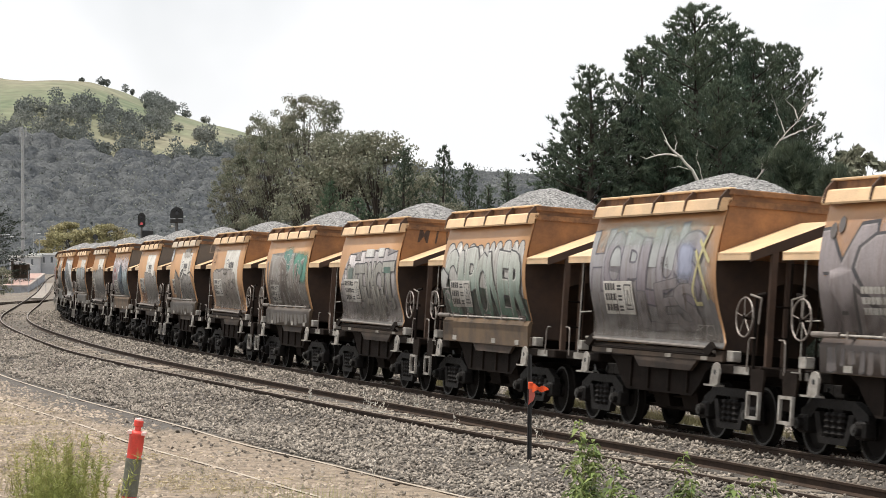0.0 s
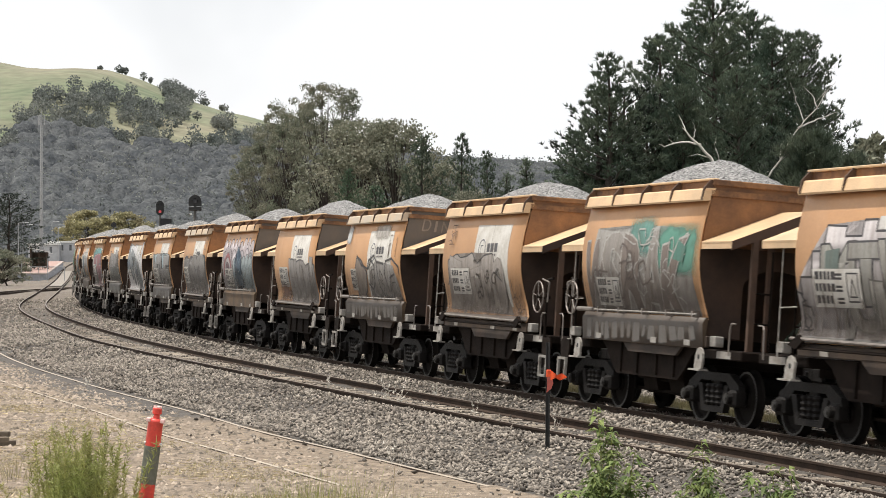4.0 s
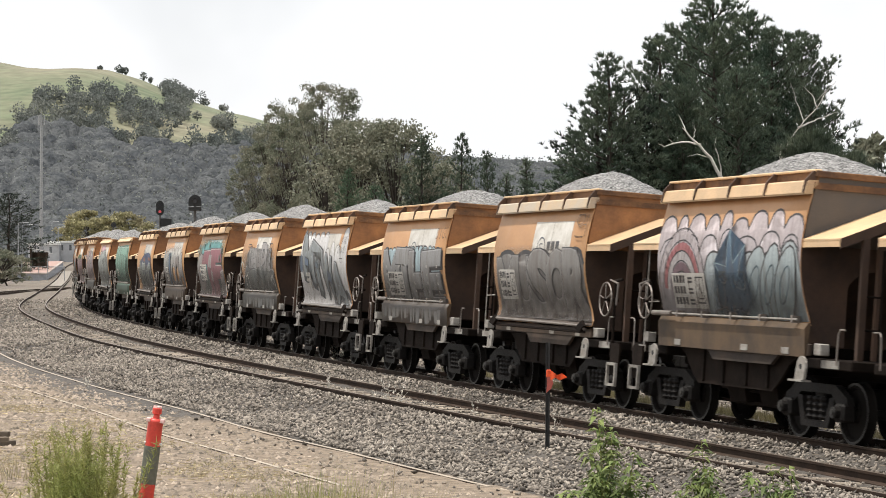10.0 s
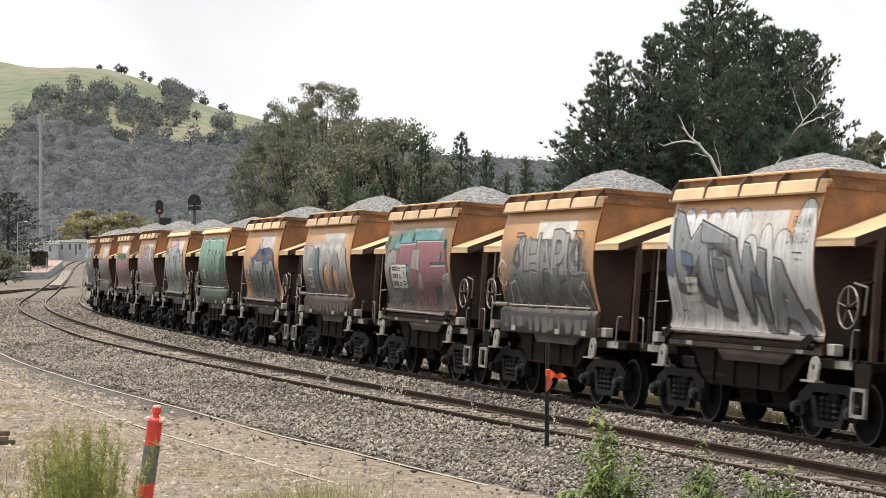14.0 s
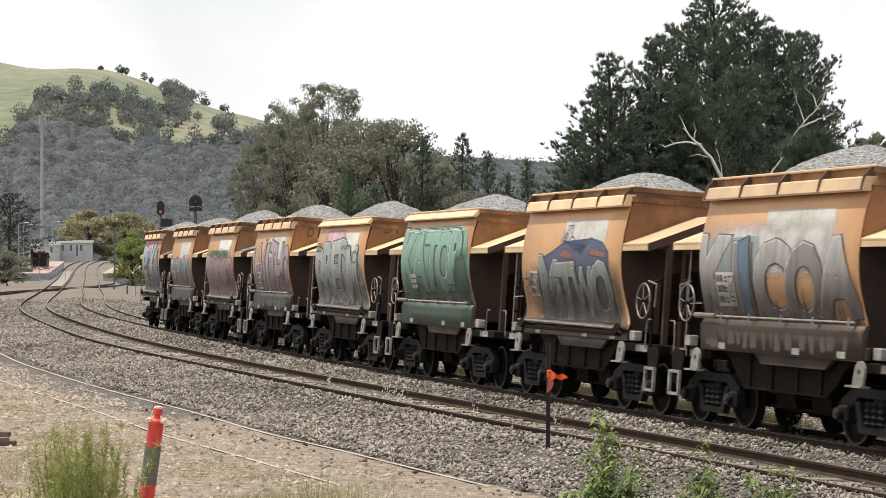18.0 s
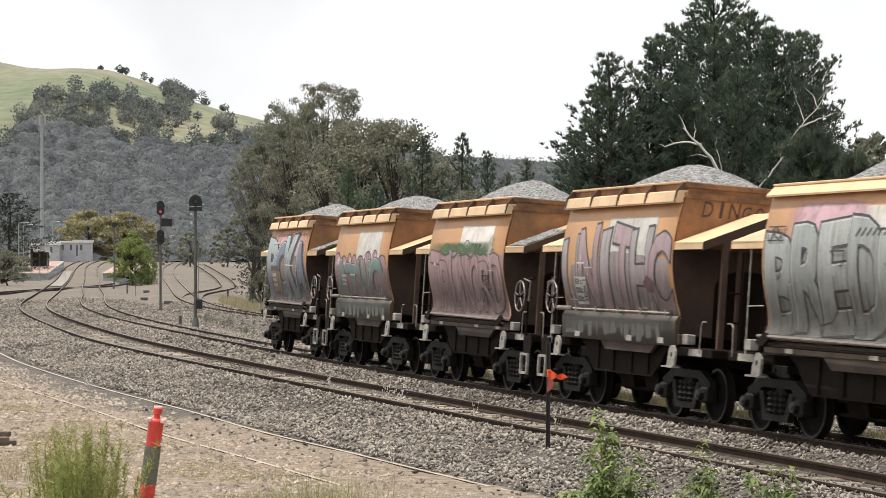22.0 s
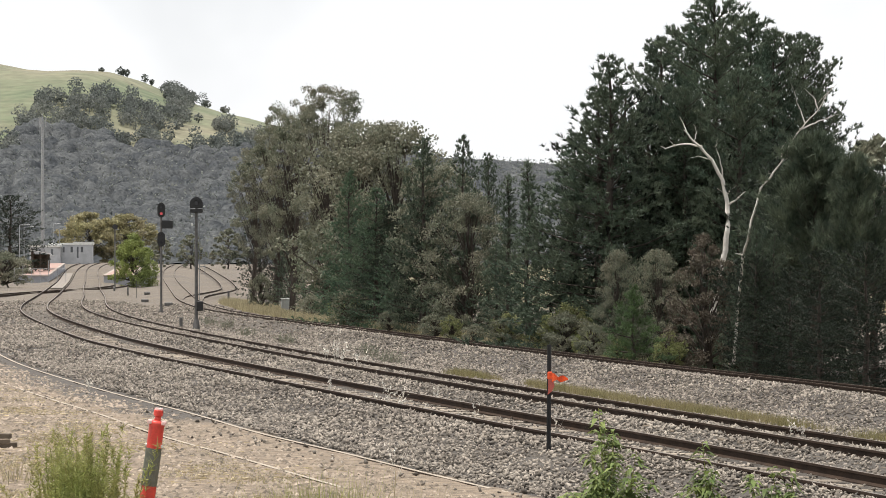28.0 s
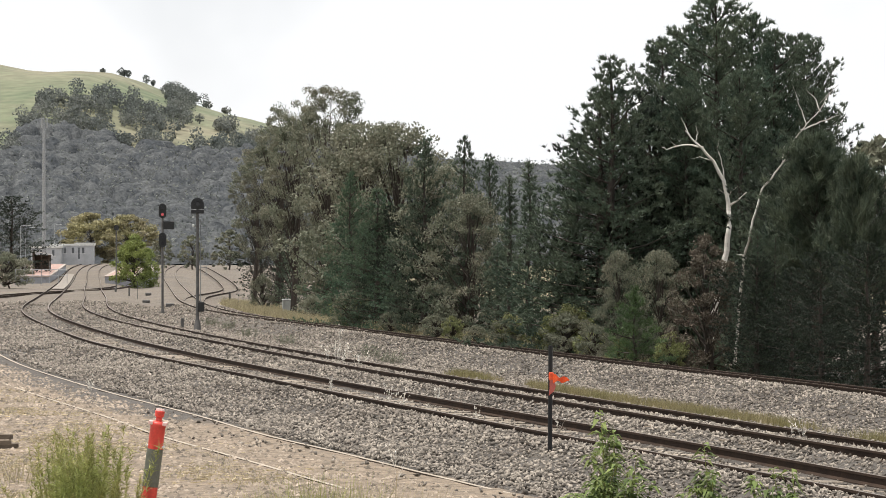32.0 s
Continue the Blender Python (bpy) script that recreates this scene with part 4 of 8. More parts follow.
def ground_material():
    """Ballast round the lines, bare dirt on the camera side, dry grass beyond: told apart by the plan."""
    # dark base colour paints the shade in gaps between the loose stones
    m = mat("ground", (0.085, 0.074, 0.064), 0.95, 0, 0.5, second=(0.052, 0.044, 0.038), bump=1.0, bump_scale=14, fine=0.35, coords="Object")
    nt = m.node_tree
    b = nt.nodes["Principled BSDF"]
    link = b.inputs["Base Color"].links[0].from_socket
    at = nt.nodes.new("ShaderNodeAttribute")
    at.attribute_name = "cover"
    tc = nt.nodes.new("ShaderNodeTexCoord")
    nz = nt.nodes.new("ShaderNodeTexNoise")
    nz.inputs["Scale"].default_value, nz.inputs["Detail"].default_value = 0.35, 8.0
    nt.links.new(tc.outputs["Object"], nz.inputs["Vector"])
    def two(c1, c2, sc):
        n = nt.nodes.new("ShaderNodeTexNoise")
        n.inputs["Scale"].default_value, n.inputs["Detail"].default_value, n.inputs["Roughness"].default_value = sc, 8.0, 0.7
        nt.links.new(tc.outputs["Object"], n.inputs["Vector"])
        r = nt.nodes.new("ShaderNodeValToRGB")
        r.color_ramp.elements[0].position, r.color_ramp.elements[1].position = 0.36, 0.64
        r.color_ramp.elements[0].color, r.color_ramp.elements[1].color = (*c1, 1), (*c2, 1)
        nt.links.new(n.outputs["Fac"], r.inputs["Fac"])
        return r.outputs["Color"]
    dirt = two((0.29, 0.225, 0.163), (0.12, 0.094, 0.070), 5.0)
    grass = two((0.26, 0.215, 0.13), (0.15, 0.14, 0.08), 0.5)
    sep = nt.nodes.new("ShaderNodeSeparateColor")
    nt.links.new(at.outputs["Color"], sep.inputs[0])
    def soft(sock):
        a = nt.nodes.new("ShaderNodeMath")
        a.operation = "ADD"
        nt.links.new(sock, a.inputs[0])
        nt.links.new(nz.outputs["Fac"], a.inputs[1])
        r = nt.nodes.new("ShaderNodeMapRange")
        r.inputs["From Min"].default_value, r.inputs["From Max"].default_value = 0.9, 1.1
        nt.links.new(a.outputs[0], r.inputs["Value"])
        return r.outputs["Result"]
    # beyond the loose stones the sheet itself is ballast
    far = two((0.205, 0.178, 0.152), (0.082, 0.069, 0.058), 2.6)
    patch = two((0.225, 0.180, 0.128), (0.088, 0.076, 0.066), 0.14)
    mx = nt.nodes.new("ShaderNodeMix")
    mx.data_type = "RGBA"
    mx.inputs["Factor"].default_value = 0.4
    nt.links.new(far, mx.inputs["A"])
    nt.links.new(patch, mx.inputs["B"])
    far = mx.outputs["Result"]
    mx = nt.nodes.new("ShaderNodeMix")
    mx.data_type = "RGBA"
    nt.links.new(at.outputs["Alpha"], mx.inputs["Factor"])
    nt.links.new(link, mx.inputs["A"])
    nt.links.new(far, mx.inputs["B"])
    src = mx.outputs["Result"]
    fines = two((0.10, 0.088, 0.078), (0.058, 0.050, 0.044), 1.5)
    for chan, col in (("Red", dirt), ("Green", grass), ("Blue", fines)):
        mx = nt.nodes.new("ShaderNodeMix")
        mx.data_type = "RGBA"
        nt.links.new(soft(sep.outputs[chan]), mx.inputs["Factor"])
        nt.links.new(src, mx.inputs["A"])
        nt.links.new(col, mx.inputs["B"])
        src = mx.outputs["Result"]
    nt.nodes["Bump"].inputs["Distance"].default_value = 0.06
    nt.links.new(src, b.inputs["Base Color"])
    return m


gm = mesh_of("ground", ground_sheet(), ground_material(), True)
cov = gm.color_attributes.new("cover", "FLOAT_COLOR", "POINT")
co = np.zeros(len(gm.vertices) * 3)
gm.vertices.foreach_get("co", co)
co = co.reshape(-1, 3)
ua = (co[:, 0] - TA.x(co[:, 1])) * 0.95
ub = (co[:, 0] - TB.x(co[:, 1])) * 0.95
uc = (co[:, 0] - TC.x(co[:, 1])) * 0.95
ud = (co[:, 0] - TD.x(co[:, 1])) * 0.95
dirt_w = np.where(co[:, 1] < 75, smooth(1.3, 0.5, ud), smooth(-6, -11, ua))
grass_w = smooth(3.0, 5.0, uc) * smooth(14, 10, uc) + np.where((uc < -1.6) & (co[:, 1] < 66), smooth(1.6, 2.0, ub) * smooth(3.6, 3.0, ub) * 0.8, 0)
grass_w = np.where(co[:, 1] > 185, smooth(24, 34, uc), grass_w)
grass_w = np.maximum(grass_w, smooth(-16, -30, ua) * 0.7)
fines_w = np.where(co[:, 1] < 80, smooth(-0.9, 0.2, ud) * smooth(2.6, 1.8, ud) * smooth(36, 46, co[:, 1]) * 0.95, 0)
grass_w = np.where(co[:, 1] > 460, np.where(co[:, 0] > -60, 0.0, 0.6), grass_w)
cov.data.foreach_set("color", np.column_stack([dirt_w, np.clip(grass_w, 0, 1), fines_w, smooth(85, 190, co[:, 1])]).ravel())
tagged(part("ground", gm, None), "grey ballast, bare brown dirt and dry grass beside the railway", "ground", kind="structure")

RAIL = [(-0.07, -0.165), (0.07, -0.165), (0.07, -0.15), (0.012, -0.12), (0.012, -0.045), (0.036, -0.035), (0.036, -0.004), (-0.036, -0.004), (-0.036, -0.035), (-0.012, -0.045), (-0.012, -0.12), (-0.07, -0.15)]
HEAD = [(-0.03, -0.006), (0.03, -0.006), (0.03, 0.0), (-0.03, 0.0)]


def rail_run(track, side, s0, s1, outline, step=1.0):
    bm = bmesh.new()
    n = int((s1 - s0) / step)
    rings = []
    for i in range(n + 1):
        m = track.stance(s0 + (s1 - s0) * i / n)
        rings.append([bm.verts.new(m @ Vector((0, side * 0.835 + a, b))) for a, b in outline])
    k = len(outline)
    for a, b in zip(rings, rings[1:]):
        for i in range(k):
            bm.faces.new((a[i], b[i], b[(i + 1) % k], a[(i + 1) % k]))
    return bm


def lay(track, name, s0, s1, label, sleepers=(0, 60), top="rail_top", wood="sleeper"):
    t = tagged(new(name), label, "railway track", kind="structure")
    for side in (-1, 1):
        r = part("rail", rail_run(track, side, s0, s1, RAIL), M["rail_side"], t, "rusty steel rail")
        part("rail_head", rail_run(track, side, s0, s1, HEAD), M[top], r, "worn bright running surface")
    if sleepers:
        bm = cube(-0.12, 0.12, -1.33, 1.33, -0.30, -0.172, 0.015)
        me = mesh_of("sleeper", bm, M[wood])
        rng = random.Random(5)
        s = sleepers[0]
        while s < sleepers[1]:
            part("sleeper", me, None, t, at=track.stance(s) @ pose(0, rng.uniform(-0.04, 0.04), rng.uniform(-0.012, 0.015), 0, 0, rng.uniform(-1.5, 1.5)))
            s += 0.68
    return t


lay(TA, "track_near", -40, 420, "rusty siding track with weathered timber sleepers", (6, 95), wood="sleeper_pale")
lay(TB, "track_main", -60, 420, "main line track in grey ballast", (2, 95))
lay(TC, "track_far", 0, 420, "rusty track on low ballast bank", (38, 75))
lay(TD, "track_siding", 2, 75, "disused siding rails half buried in dirt", None, "rail_dull")
TF = Track((-36.0, -37.6, -37.8, -37.3, -36.2, -35.4, -36.5), ((0, 0.0), (500, 0.0)), drop=0.0, ky=(150, 185, 200, 215, 228, 245, 265))
lay(TF, "track_loop", 120, 245, "rusty loop track joining at the station", None)
lay(TE, "track_branch", 180, 400, "rusty siding branching from the far track", None)


def stones(name, seed, y0, y1, per_m2, size, ramp_y):
    """Loose ballast stones strewn over the formation between the old siding and the far track."""
    rng = np.random.RandomState(seed)
    n = int((y1 - y0) * 22 * per_m2)
    y = rng.uniform(y0, y1, n)
    x = TB.x(y) + rng.uniform(-12, 10 if y1 < 120 else 15, n)
    ua, ub, uc, ud = ((x - t.x(y)) * 0.94 for t in (TA, TB, TC, TD))
    patch = np.sin(x * 1.3 + 0.7 * y) * np.sin(y * 0.9 - x) * 0.35
    ok = (ud > 0.65 + 0.7 * smooth(42, 52, y) + 0.5 * patch - 0.5 * (rng.rand(n) < 0.2) + rng.normal(size=n) * 0.35) | ((y > 75) & (ua > -7 + rng.normal(size=n)))
    ok &= (uc < 2.3 + rng.normal(size=n) * 0.25) | (y > 175)
    ok &= (ud > 0.95) | ((ud < 0.7) & (rng.rand(n) < 0.12)) | (y > 72)
    ok &= ~((ub > 1.7) & (ub < 3.1) & (y < 64) & (rng.rand(n) < 0.5))
    # the near line keeps its sleepers showing
    bare = (np.abs(ua) < 0.72) & (rng.rand(n) < 0.72)
    for t in (ua, ub, uc):
        ok &= ~(np.abs(np.abs(t) - 0.80) < 0.07)
    ok &= ~bare
    x, y = x[ok], y[ok]
    n = len(x)
    z = lie(x, y)
    r = size * rng.uniform(0.6, 1.35, (n, 1)) * (y[:, None] / ramp_y) ** 0.5
    octa = np.array([(1, 0, 0), (-1, 0, 0), (0, 1, 0), (0, -1, 0), (0, 0, 1), (0, 0, -0.6)], float)
    # angular chips, longer than thick, lying at any tilt
    v = octa[None] * rng.uniform(0.75, 1.15, (n, 6, 1)) + rng.normal(size=(n, 6, 3)) * 0.22
    v = v * np.stack([rng.uniform(1.0, 1.5, n), rng.uniform(0.7, 1.0, n), rng.uniform(0.55, 0.85, n)], 1)[:, None]
    q = rng.normal(size=(n, 4)) * [1.0, 0.55, 0.55, 1.0]
    q /= np.linalg.norm(q, axis=1)[:, None]
    a, b, c, d = q.T
    R = np.stack([1 - 2 * (c * c + d * d), 2 * (b * c - a * d), 2 * (b * d + a * c), 2 * (b * c + a * d), 1 - 2 * (b * b + d * d), 2 * (c * d - a * b),
                  2 * (b * d - a * c), 2 * (c * d + a * b), 1 - 2 * (b * b + c * c)], 1).reshape(n, 3, 3)
    v = np.einsum("nij,nkj->nki", R, v) * r[:, :, None]
    v += np.stack([x, y, z + 0.15 * r[:, 0] + rng.uniform(-0.01, 0.02, n)], 1)[:, None]
    tri = np.array([(0, 2, 4), (2, 1, 4), (1, 3, 4), (3, 0, 4), (2, 0, 5), (1, 2, 5), (3, 1, 5), (0, 3, 5)])
    f = (np.arange(n)[:, None, None] * 6 + tri[None]).reshape(-1, 3)
    return tagged(part(name, soup(name, v.reshape(-1, 3), f, M["ballast"]), None), "loose grey-brown ballast stones", "ballast", kind="stuff")


stones("ballast_near", 31, 26, 46, 165, 0.038, 36)
stones("ballast_middle", 32, 46, 72, 115, 0.041, 58)
stones("ballast_far", 33, 72, 115, 44, 0.054, 92)
stones("ballast_distant", 34, 115, 175, 14, 0.066, 140)

# ---------------------------------------------------------------- the train
def speed_place(t):
    """Arc length of the last wagon's rear rim corner; the train gathers a little speed."""
    q = t - 16.0
    return 104.694 - 7.2614 * q - 0.03066 * q * q - 0.000286 * q ** 3


heaps = [heap("load", 11 + i) for i in range(5)]
GREY, PALE, BROWN, DIRT = (0.34, 0.32, 0.30), (0.56, 0.54, 0.52), (0.20, 0.16, 0.14), (0.16, 0.125, 0.10)
M["end_scrawl"] = mat("faded_dark_marker", (0.055, 0.035, 0.028), 0.7, 0, 3, 0.3)


# one function a wagon, from the last one forwards; each gives the colour of its lower edge and of its painted skirt
def paint_blue_grey(p):
    p.mist(0.0, 1.0, 0.45, 0.99, (0.58, 0.36, 0.36), 1.3)
    p.patch([(0.0, -0.1), (1.0, -0.1), (1.0, 0.45), (0.9, 0.62), (0.5, 0.5), (0.2, 0.62), (0.0, 0.5)], (0.40, 0.28, 0.26), (0.17, 0.12, 0.11))
    p.word("PCKA", 0.03, 0.96, 0.10, 0.80, (0.44, 0.50, 0.51), (0.20, 0.23, 0.27), fat=0.10, jitter=0.06, second=(0.20, 0.26, 0.36), shine=(0.62, 0.65, 0.66), shadow=((0.10, 0.11, 0.14), 0.03, -0.03))
    p.patch([(0.13, 0.14), (0.33, 0.12), (0.34, 0.40), (0.13, 0.42)], (0.36, 0.25, 0.16))
    p.patch([(0.12, 0.42), (0.30, 0.42), (0.31, 0.49), (0.12, 0.49)], (0.12, 0.10, 0.10))
    p.lines([[(0.5, 0.50), (0.70, 0.49)], [(0.58, 0.44), (0.6, 0.54)], [(0.14, 0.80), (0.28, 0.81)]], 0.018, "paint_flash", M["plate"])
    p.code_panel(0.14, 0.24, 0.18, 0.40, bare=True)
    return (0.17, 0.12, 0.11), None


def paint_pink_teal(p):
    p.emblem(0.55, marks=False)
    p.cloud(0.0, 0.97, 0.66, (0.46, 0.28, 0.31), (0.34, 0.24, 0.24), 8, 0.15)
    p.word("ATWO", 0.03, 0.90, 0.05, 0.52, (0.20, 0.33, 0.31), (0.34, 0.26, 0.26), fat=0.11, edge=0.04, jitter=0.04, shine=(0.55, 0.50, 0.49), tight=1.18)
    p.code_panel(0.14, 0.22, 0.24, 0.40, bare=True)
    p.patch([(0.86, -0.1), (1.0, -0.1), (1.0, 0.5), (0.9, 0.4)], (0.40, 0.25, 0.26), (0.30, 0.20, 0.20))
    return DIRT, (0.17, 0.20, 0.185)


def paint_pink(p):
    p.emblem(0.50)
    p.mist(0.0, 0.9, 0.55, 0.75, (0.07, 0.13, 0.06), 1.3)
    p.patch([(0.0, -0.1), (1.0, -0.1), (1.0, 0.60), (0.8, 0.63), (0.55, 0.61), (0.3, 0.64), (0.0, 0.62)], (0.44, 0.29, 0.30), (0.34, 0.23, 0.23))
    p.lines([[(x, 0.61 + 0.03 * math.sin(40 * x) * math.sin(13 * x)) for x in np.linspace(0.0, 0.8, 40)]], 0.035, "painted_fringe", spray((0.09, 0.13, 0.07)))
    p.word("TRUNORD", 0.04, 0.98, 0.03, 0.58, (0.43, 0.28, 0.29), (0.34, 0.23, 0.23), (0.13, 0.08, 0.08), 0.045, 0.028, jitter=0.05, tight=1.1)
    p.scrawl(0.82, 0.97, 0.45, 0.80, 5, 0.010, PALE, 0.04)
    p.scrawl(0.7, 0.95, 0.05, 0.4, 3, 0.016, "ink", 0.05)
    return (0.30, 0.20, 0.20), None


def paint_pink_grey(p):
    p.emblem(0.5, marks=False)
    p.patch([(0.05, 0.05), (0.97, 0.02), (0.97, 0.55), (0.5, 0.62), (0.10, 0.50)], (0.40, 0.33, 0.33), (0.28, 0.22, 0.22))
    p.word("UNITHC", 0.02, 0.98, 0.06, 0.74, (0.42, 0.40, 0.41), (0.40, 0.27, 0.28), fat=0.08, edge=0.035, jitter=0.05, tight=1.1, second=(0.45, 0.33, 0.35), bow=0.04)
    p.code_panel(0.13, 0.24, 0.16, 0.40)
    for x, y in ((0.20, 0.52), (0.72, 0.15), (0.10, 0.2), (0.27, 0.48), (0.80, 0.13)):
        p.lines([[(x - 0.035, y), (x + 0.035, y)], [(x, y - 0.07), (x, y + 0.07)]], 0.014, "painted_star", M["plate"])
    p.patch([(0.80, 0.42), (0.86, 0.36), (0.84, 0.28), (0.79, 0.28), (0.76, 0.36)], (0.16, 0.09, 0.10))
    return DIRT, (0.14, 0.145, 0.14)


def paint_silver_green(p):
    p.emblem(0.5, marks=False)
    p.mist(0.12, 0.62, 0.62, 0.97, (0.58, 0.38, 0.42), 1.6)
    p.patch([(0.02, -0.1), (1.0, -0.1), (0.98, 0.35), (0.93, 0.62), (0.70, 0.70), (0.4, 0.66), (0.1, 0.70), (0.03, 0.5)], (0.36, 0.38, 0.36), (0.27, 0.28, 0.26))
    p.word("BREDM", 0.04, 0.86, 0.06, 0.72, (0.46, 0.49, 0.47), (0.30, 0.32, 0.30), fat=0.085, edge=0.04, jitter=0.06, shine=(0.60, 0.62, 0.60), second=(0.38, 0.42, 0.40), tight=1.22)
    p.lines([[(0.83 + 0.05 * math.cos(a), 0.60 + 0.07 * math.sin(a)) for a in np.linspace(0, 6.3, 10)], [(0.90 + 0.035 * math.cos(a), 0.42 + 0.10 * math.sin(a)) for a in np.linspace(0, 6.3, 10)],
             [(0.96 + 0.03 * math.cos(a), 0.18 + 0.08 * math.sin(a)) for a in np.linspace(0, 6.3, 10)]], 0.02, "painted_bubble", M["ink"])
    p.scrawl(0.03, 0.16, 0.68, 0.78, 4, 0.010)
    p.scrawl(0.1, 0.9, 0.05, 0.6, 6, 0.012, "ink", 0.04)
    p.lines([[(x, 0.70), (x + 0.02, 0.75)] for x in np.arange(0.55, 0.75, 0.03)], 0.016, "painted_dash", M["ink"])
    return (0.17, 0.17, 0.16), None


def paint_green(p):
    p.patch([(-0.01, -0.1), (1.01, -0.1), (1.01, 0.52), (0.96, 0.66), (0.93, 0.86), (0.84, 0.93), (0.6, 0.90), (0.3, 0.92), (0.05, 0.90), (-0.01, 0.84)], (0.28, 0.48, 0.38), (0.06, 0.13, 0.097))
    p.word("KATOR", 0.03, 0.92, 0.26, 0.84, (0.27, 0.47, 0.37), (0.15, 0.30, 0.23), (0.030, 0.065, 0.052), 0.10, 0.045, jitter=0.03, tight=1.12, shine=(0.62, 0.72, 0.64))
    p.lines([[(0.05 + 0.07 * k, 0.875 + 0.012 * math.sin(2.1 * k)) for k in range(13)]], 0.010, "painted_outline", spray((0.66, 0.74, 0.68)))
    p.scrawl(0.02, 0.95, 0.10, 0.30, 12, 0.012, (0.04, 0.09, 0.065), 0.05)
    p.mist(0.80, 1.02, 0.10, 0.70, (0.06, 0.11, 0.08), 1.1)
    p.code_panel(0.15, 0.24, 0.24, 0.42, bare=True)
    return (0.06, 0.13, 0.10), (0.12, 0.25, 0.195)


def paint_grey_blue(p):
    p.emblem(0.48)
    p.mist(0.08, 1.0, -0.2, 0.55, (0.17, 0.15, 0.135), 1.7)
    p.patch([(0.20, -0.1), (0.94, -0.1), (0.90, 0.35), (0.88, 0.62), (0.82, 0.70), (0.70, 0.74), (0.63, 0.60), (0.56, 0.63), (0.46, 0.72), (0.34, 0.63), (0.22, 0.56), (0.19, 0.3)], (0.075, 0.115, 0.24), (0.11, 0.10, 0.10), "ink", 0.018)
    p.patch([(0.40, 0.585), (0.54, 0.555), (0.545, 0.61), (0.45, 0.655)], (0.30, 0.12, 0.09), line="ink", r=0.010)
    p.patch([(0.70, 0.595), (0.86, 0.565), (0.85, 0.62), (0.72, 0.655)], (0.30, 0.12, 0.09), line="ink", r=0.010)
    p.word("MTWO", 0.22, 0.90, 0.02, 0.50, (0.33, 0.37, 0.35), (0.17, 0.165, 0.16), fat=0.09, edge=0.035, jitter=0.05, shine=(0.56, 0.58, 0.55), tight=1.15, lean=-0.1)
    p.scrawl(0.24, 0.9, 0.06, 0.40, 9, 0.012, (0.10, 0.10, 0.10), 0.05)
    p.scrawl(0.40, 0.52, 0.72, 0.86, 5, 0.010, (0.16, 0.16, 0.17), 0.04)
    p.code_panel(0.10, 0.19, 0.22, 0.45)
    p.scrawl(0.02, 0.14, 0.15, 0.38, 4, 0.010, (0.20, 0.10, 0.05), 0.04)
    return DIRT, None


def paint_silver_bubble(p):
    p.emblem(0.45)
    p.mist(0.0, 0.95, 0.40, 0.85, (0.52, 0.50, 0.47), 1.3)
    p.patch([(0.02, 0.12), (0.30, 0.06), (0.28, 0.45), (0.42, 0.55), (0.40, 0.72), (0.05, 0.70)], (0.33, 0.38, 0.37), (0.22, 0.20, 0.19))
    p.word("KICOA", 0.0, 0.98, 0.12, 0.66, (0.48, 0.46, 0.44), (0.24, 0.20, 0.19), fat=0.12, edge=0.03, jitter=0.06, shine=(0.62, 0.61, 0.59), tight=1.15, second=(0.30, 0.27, 0.26))
    p.patch([(0.29, 0.12), (0.36, 0.14), (0.34, 0.72), (0.27, 0.68)], (0.12, 0.20, 0.30), line="ink", r=0.014)
    p.code_panel(0.12, 0.24, 0.20, 0.45)
    p.drips(0.3, 0.95, 0.0, 0.3, (0.12, 0.08, 0.07), 12, 0.02)
    return DIRT, (0.13, 0.10, 0.075)


def paint_teal_red(p):
    p.emblem(0.45)
    p.mist(0.0, 1.0, 0.36, 0.93, (0.13, 0.30, 0.30), 2.3, 0.3)
    p.patch([(-0.01, -0.1), (1.01, -0.1), (1.01, 0.40), (0.9, 0.50), (0.85, 0.35), (0.6, 0.4), (0.3, 0.4), (0.0, 0.36)], (0.17, 0.24, 0.23), (0.13, 0.12, 0.11))
    p.word("O", 0.01, 0.26, 0.12, 0.62, (0.40, 0.37, 0.36), (0.28, 0.24, 0.23), fat=0.13, edge=0.04)
    p.patch([(0.17, 0.3), (0.27, 0.28), (0.27, 0.66), (0.20, 0.68)], (0.32, 0.12, 0.14), line="ink")
    p.word("TF", 0.34, 0.90, 0.02, 0.66, (0.34, 0.13, 0.16), (0.26, 0.11, 0.13), fat=0.16, edge=0.035, jitter=0.05, lean=-0.3, shine=(0.62, 0.55, 0.54), tight=1.2)
    p.patch([(0.43, 0.46), (0.55, 0.44), (0.56, 0.66), (0.46, 0.66)], (0.40, 0.37, 0.36))
    p.patch([(0.52, 0.25), (0.58, 0.22), (0.60, 0.38), (0.55, 0.42)], (0.40, 0.37, 0.36))
    p.patch([(0.84, 0.04), (1.01, 0.02), (1.01, 0.42), (0.90, 0.38)], (0.40, 0.36, 0.35), (0.26, 0.22, 0.21), (0.60, 0.55, 0.53), 0.016)
    p.scrawl(0.84, 0.98, 0.12, 0.34, 4, 0.012)
    p.code_panel(0.12, 0.355, 0.24, 0.50)
    for x, y in ((0.04, 0.80), (0.43, 0.82), (0.91, 0.72), (0.22, 0.82), (0.01, 0.72), (0.87, 0.60)):
        p.patch([(x + 0.018 * math.cos(a), y + 0.055 * math.sin(a)) for a in np.linspace(0, 5.6, 8)], (0.15, 0.22, 0.19), name="painted_spot", label="")
    return (0.16, 0.09, 0.09), None


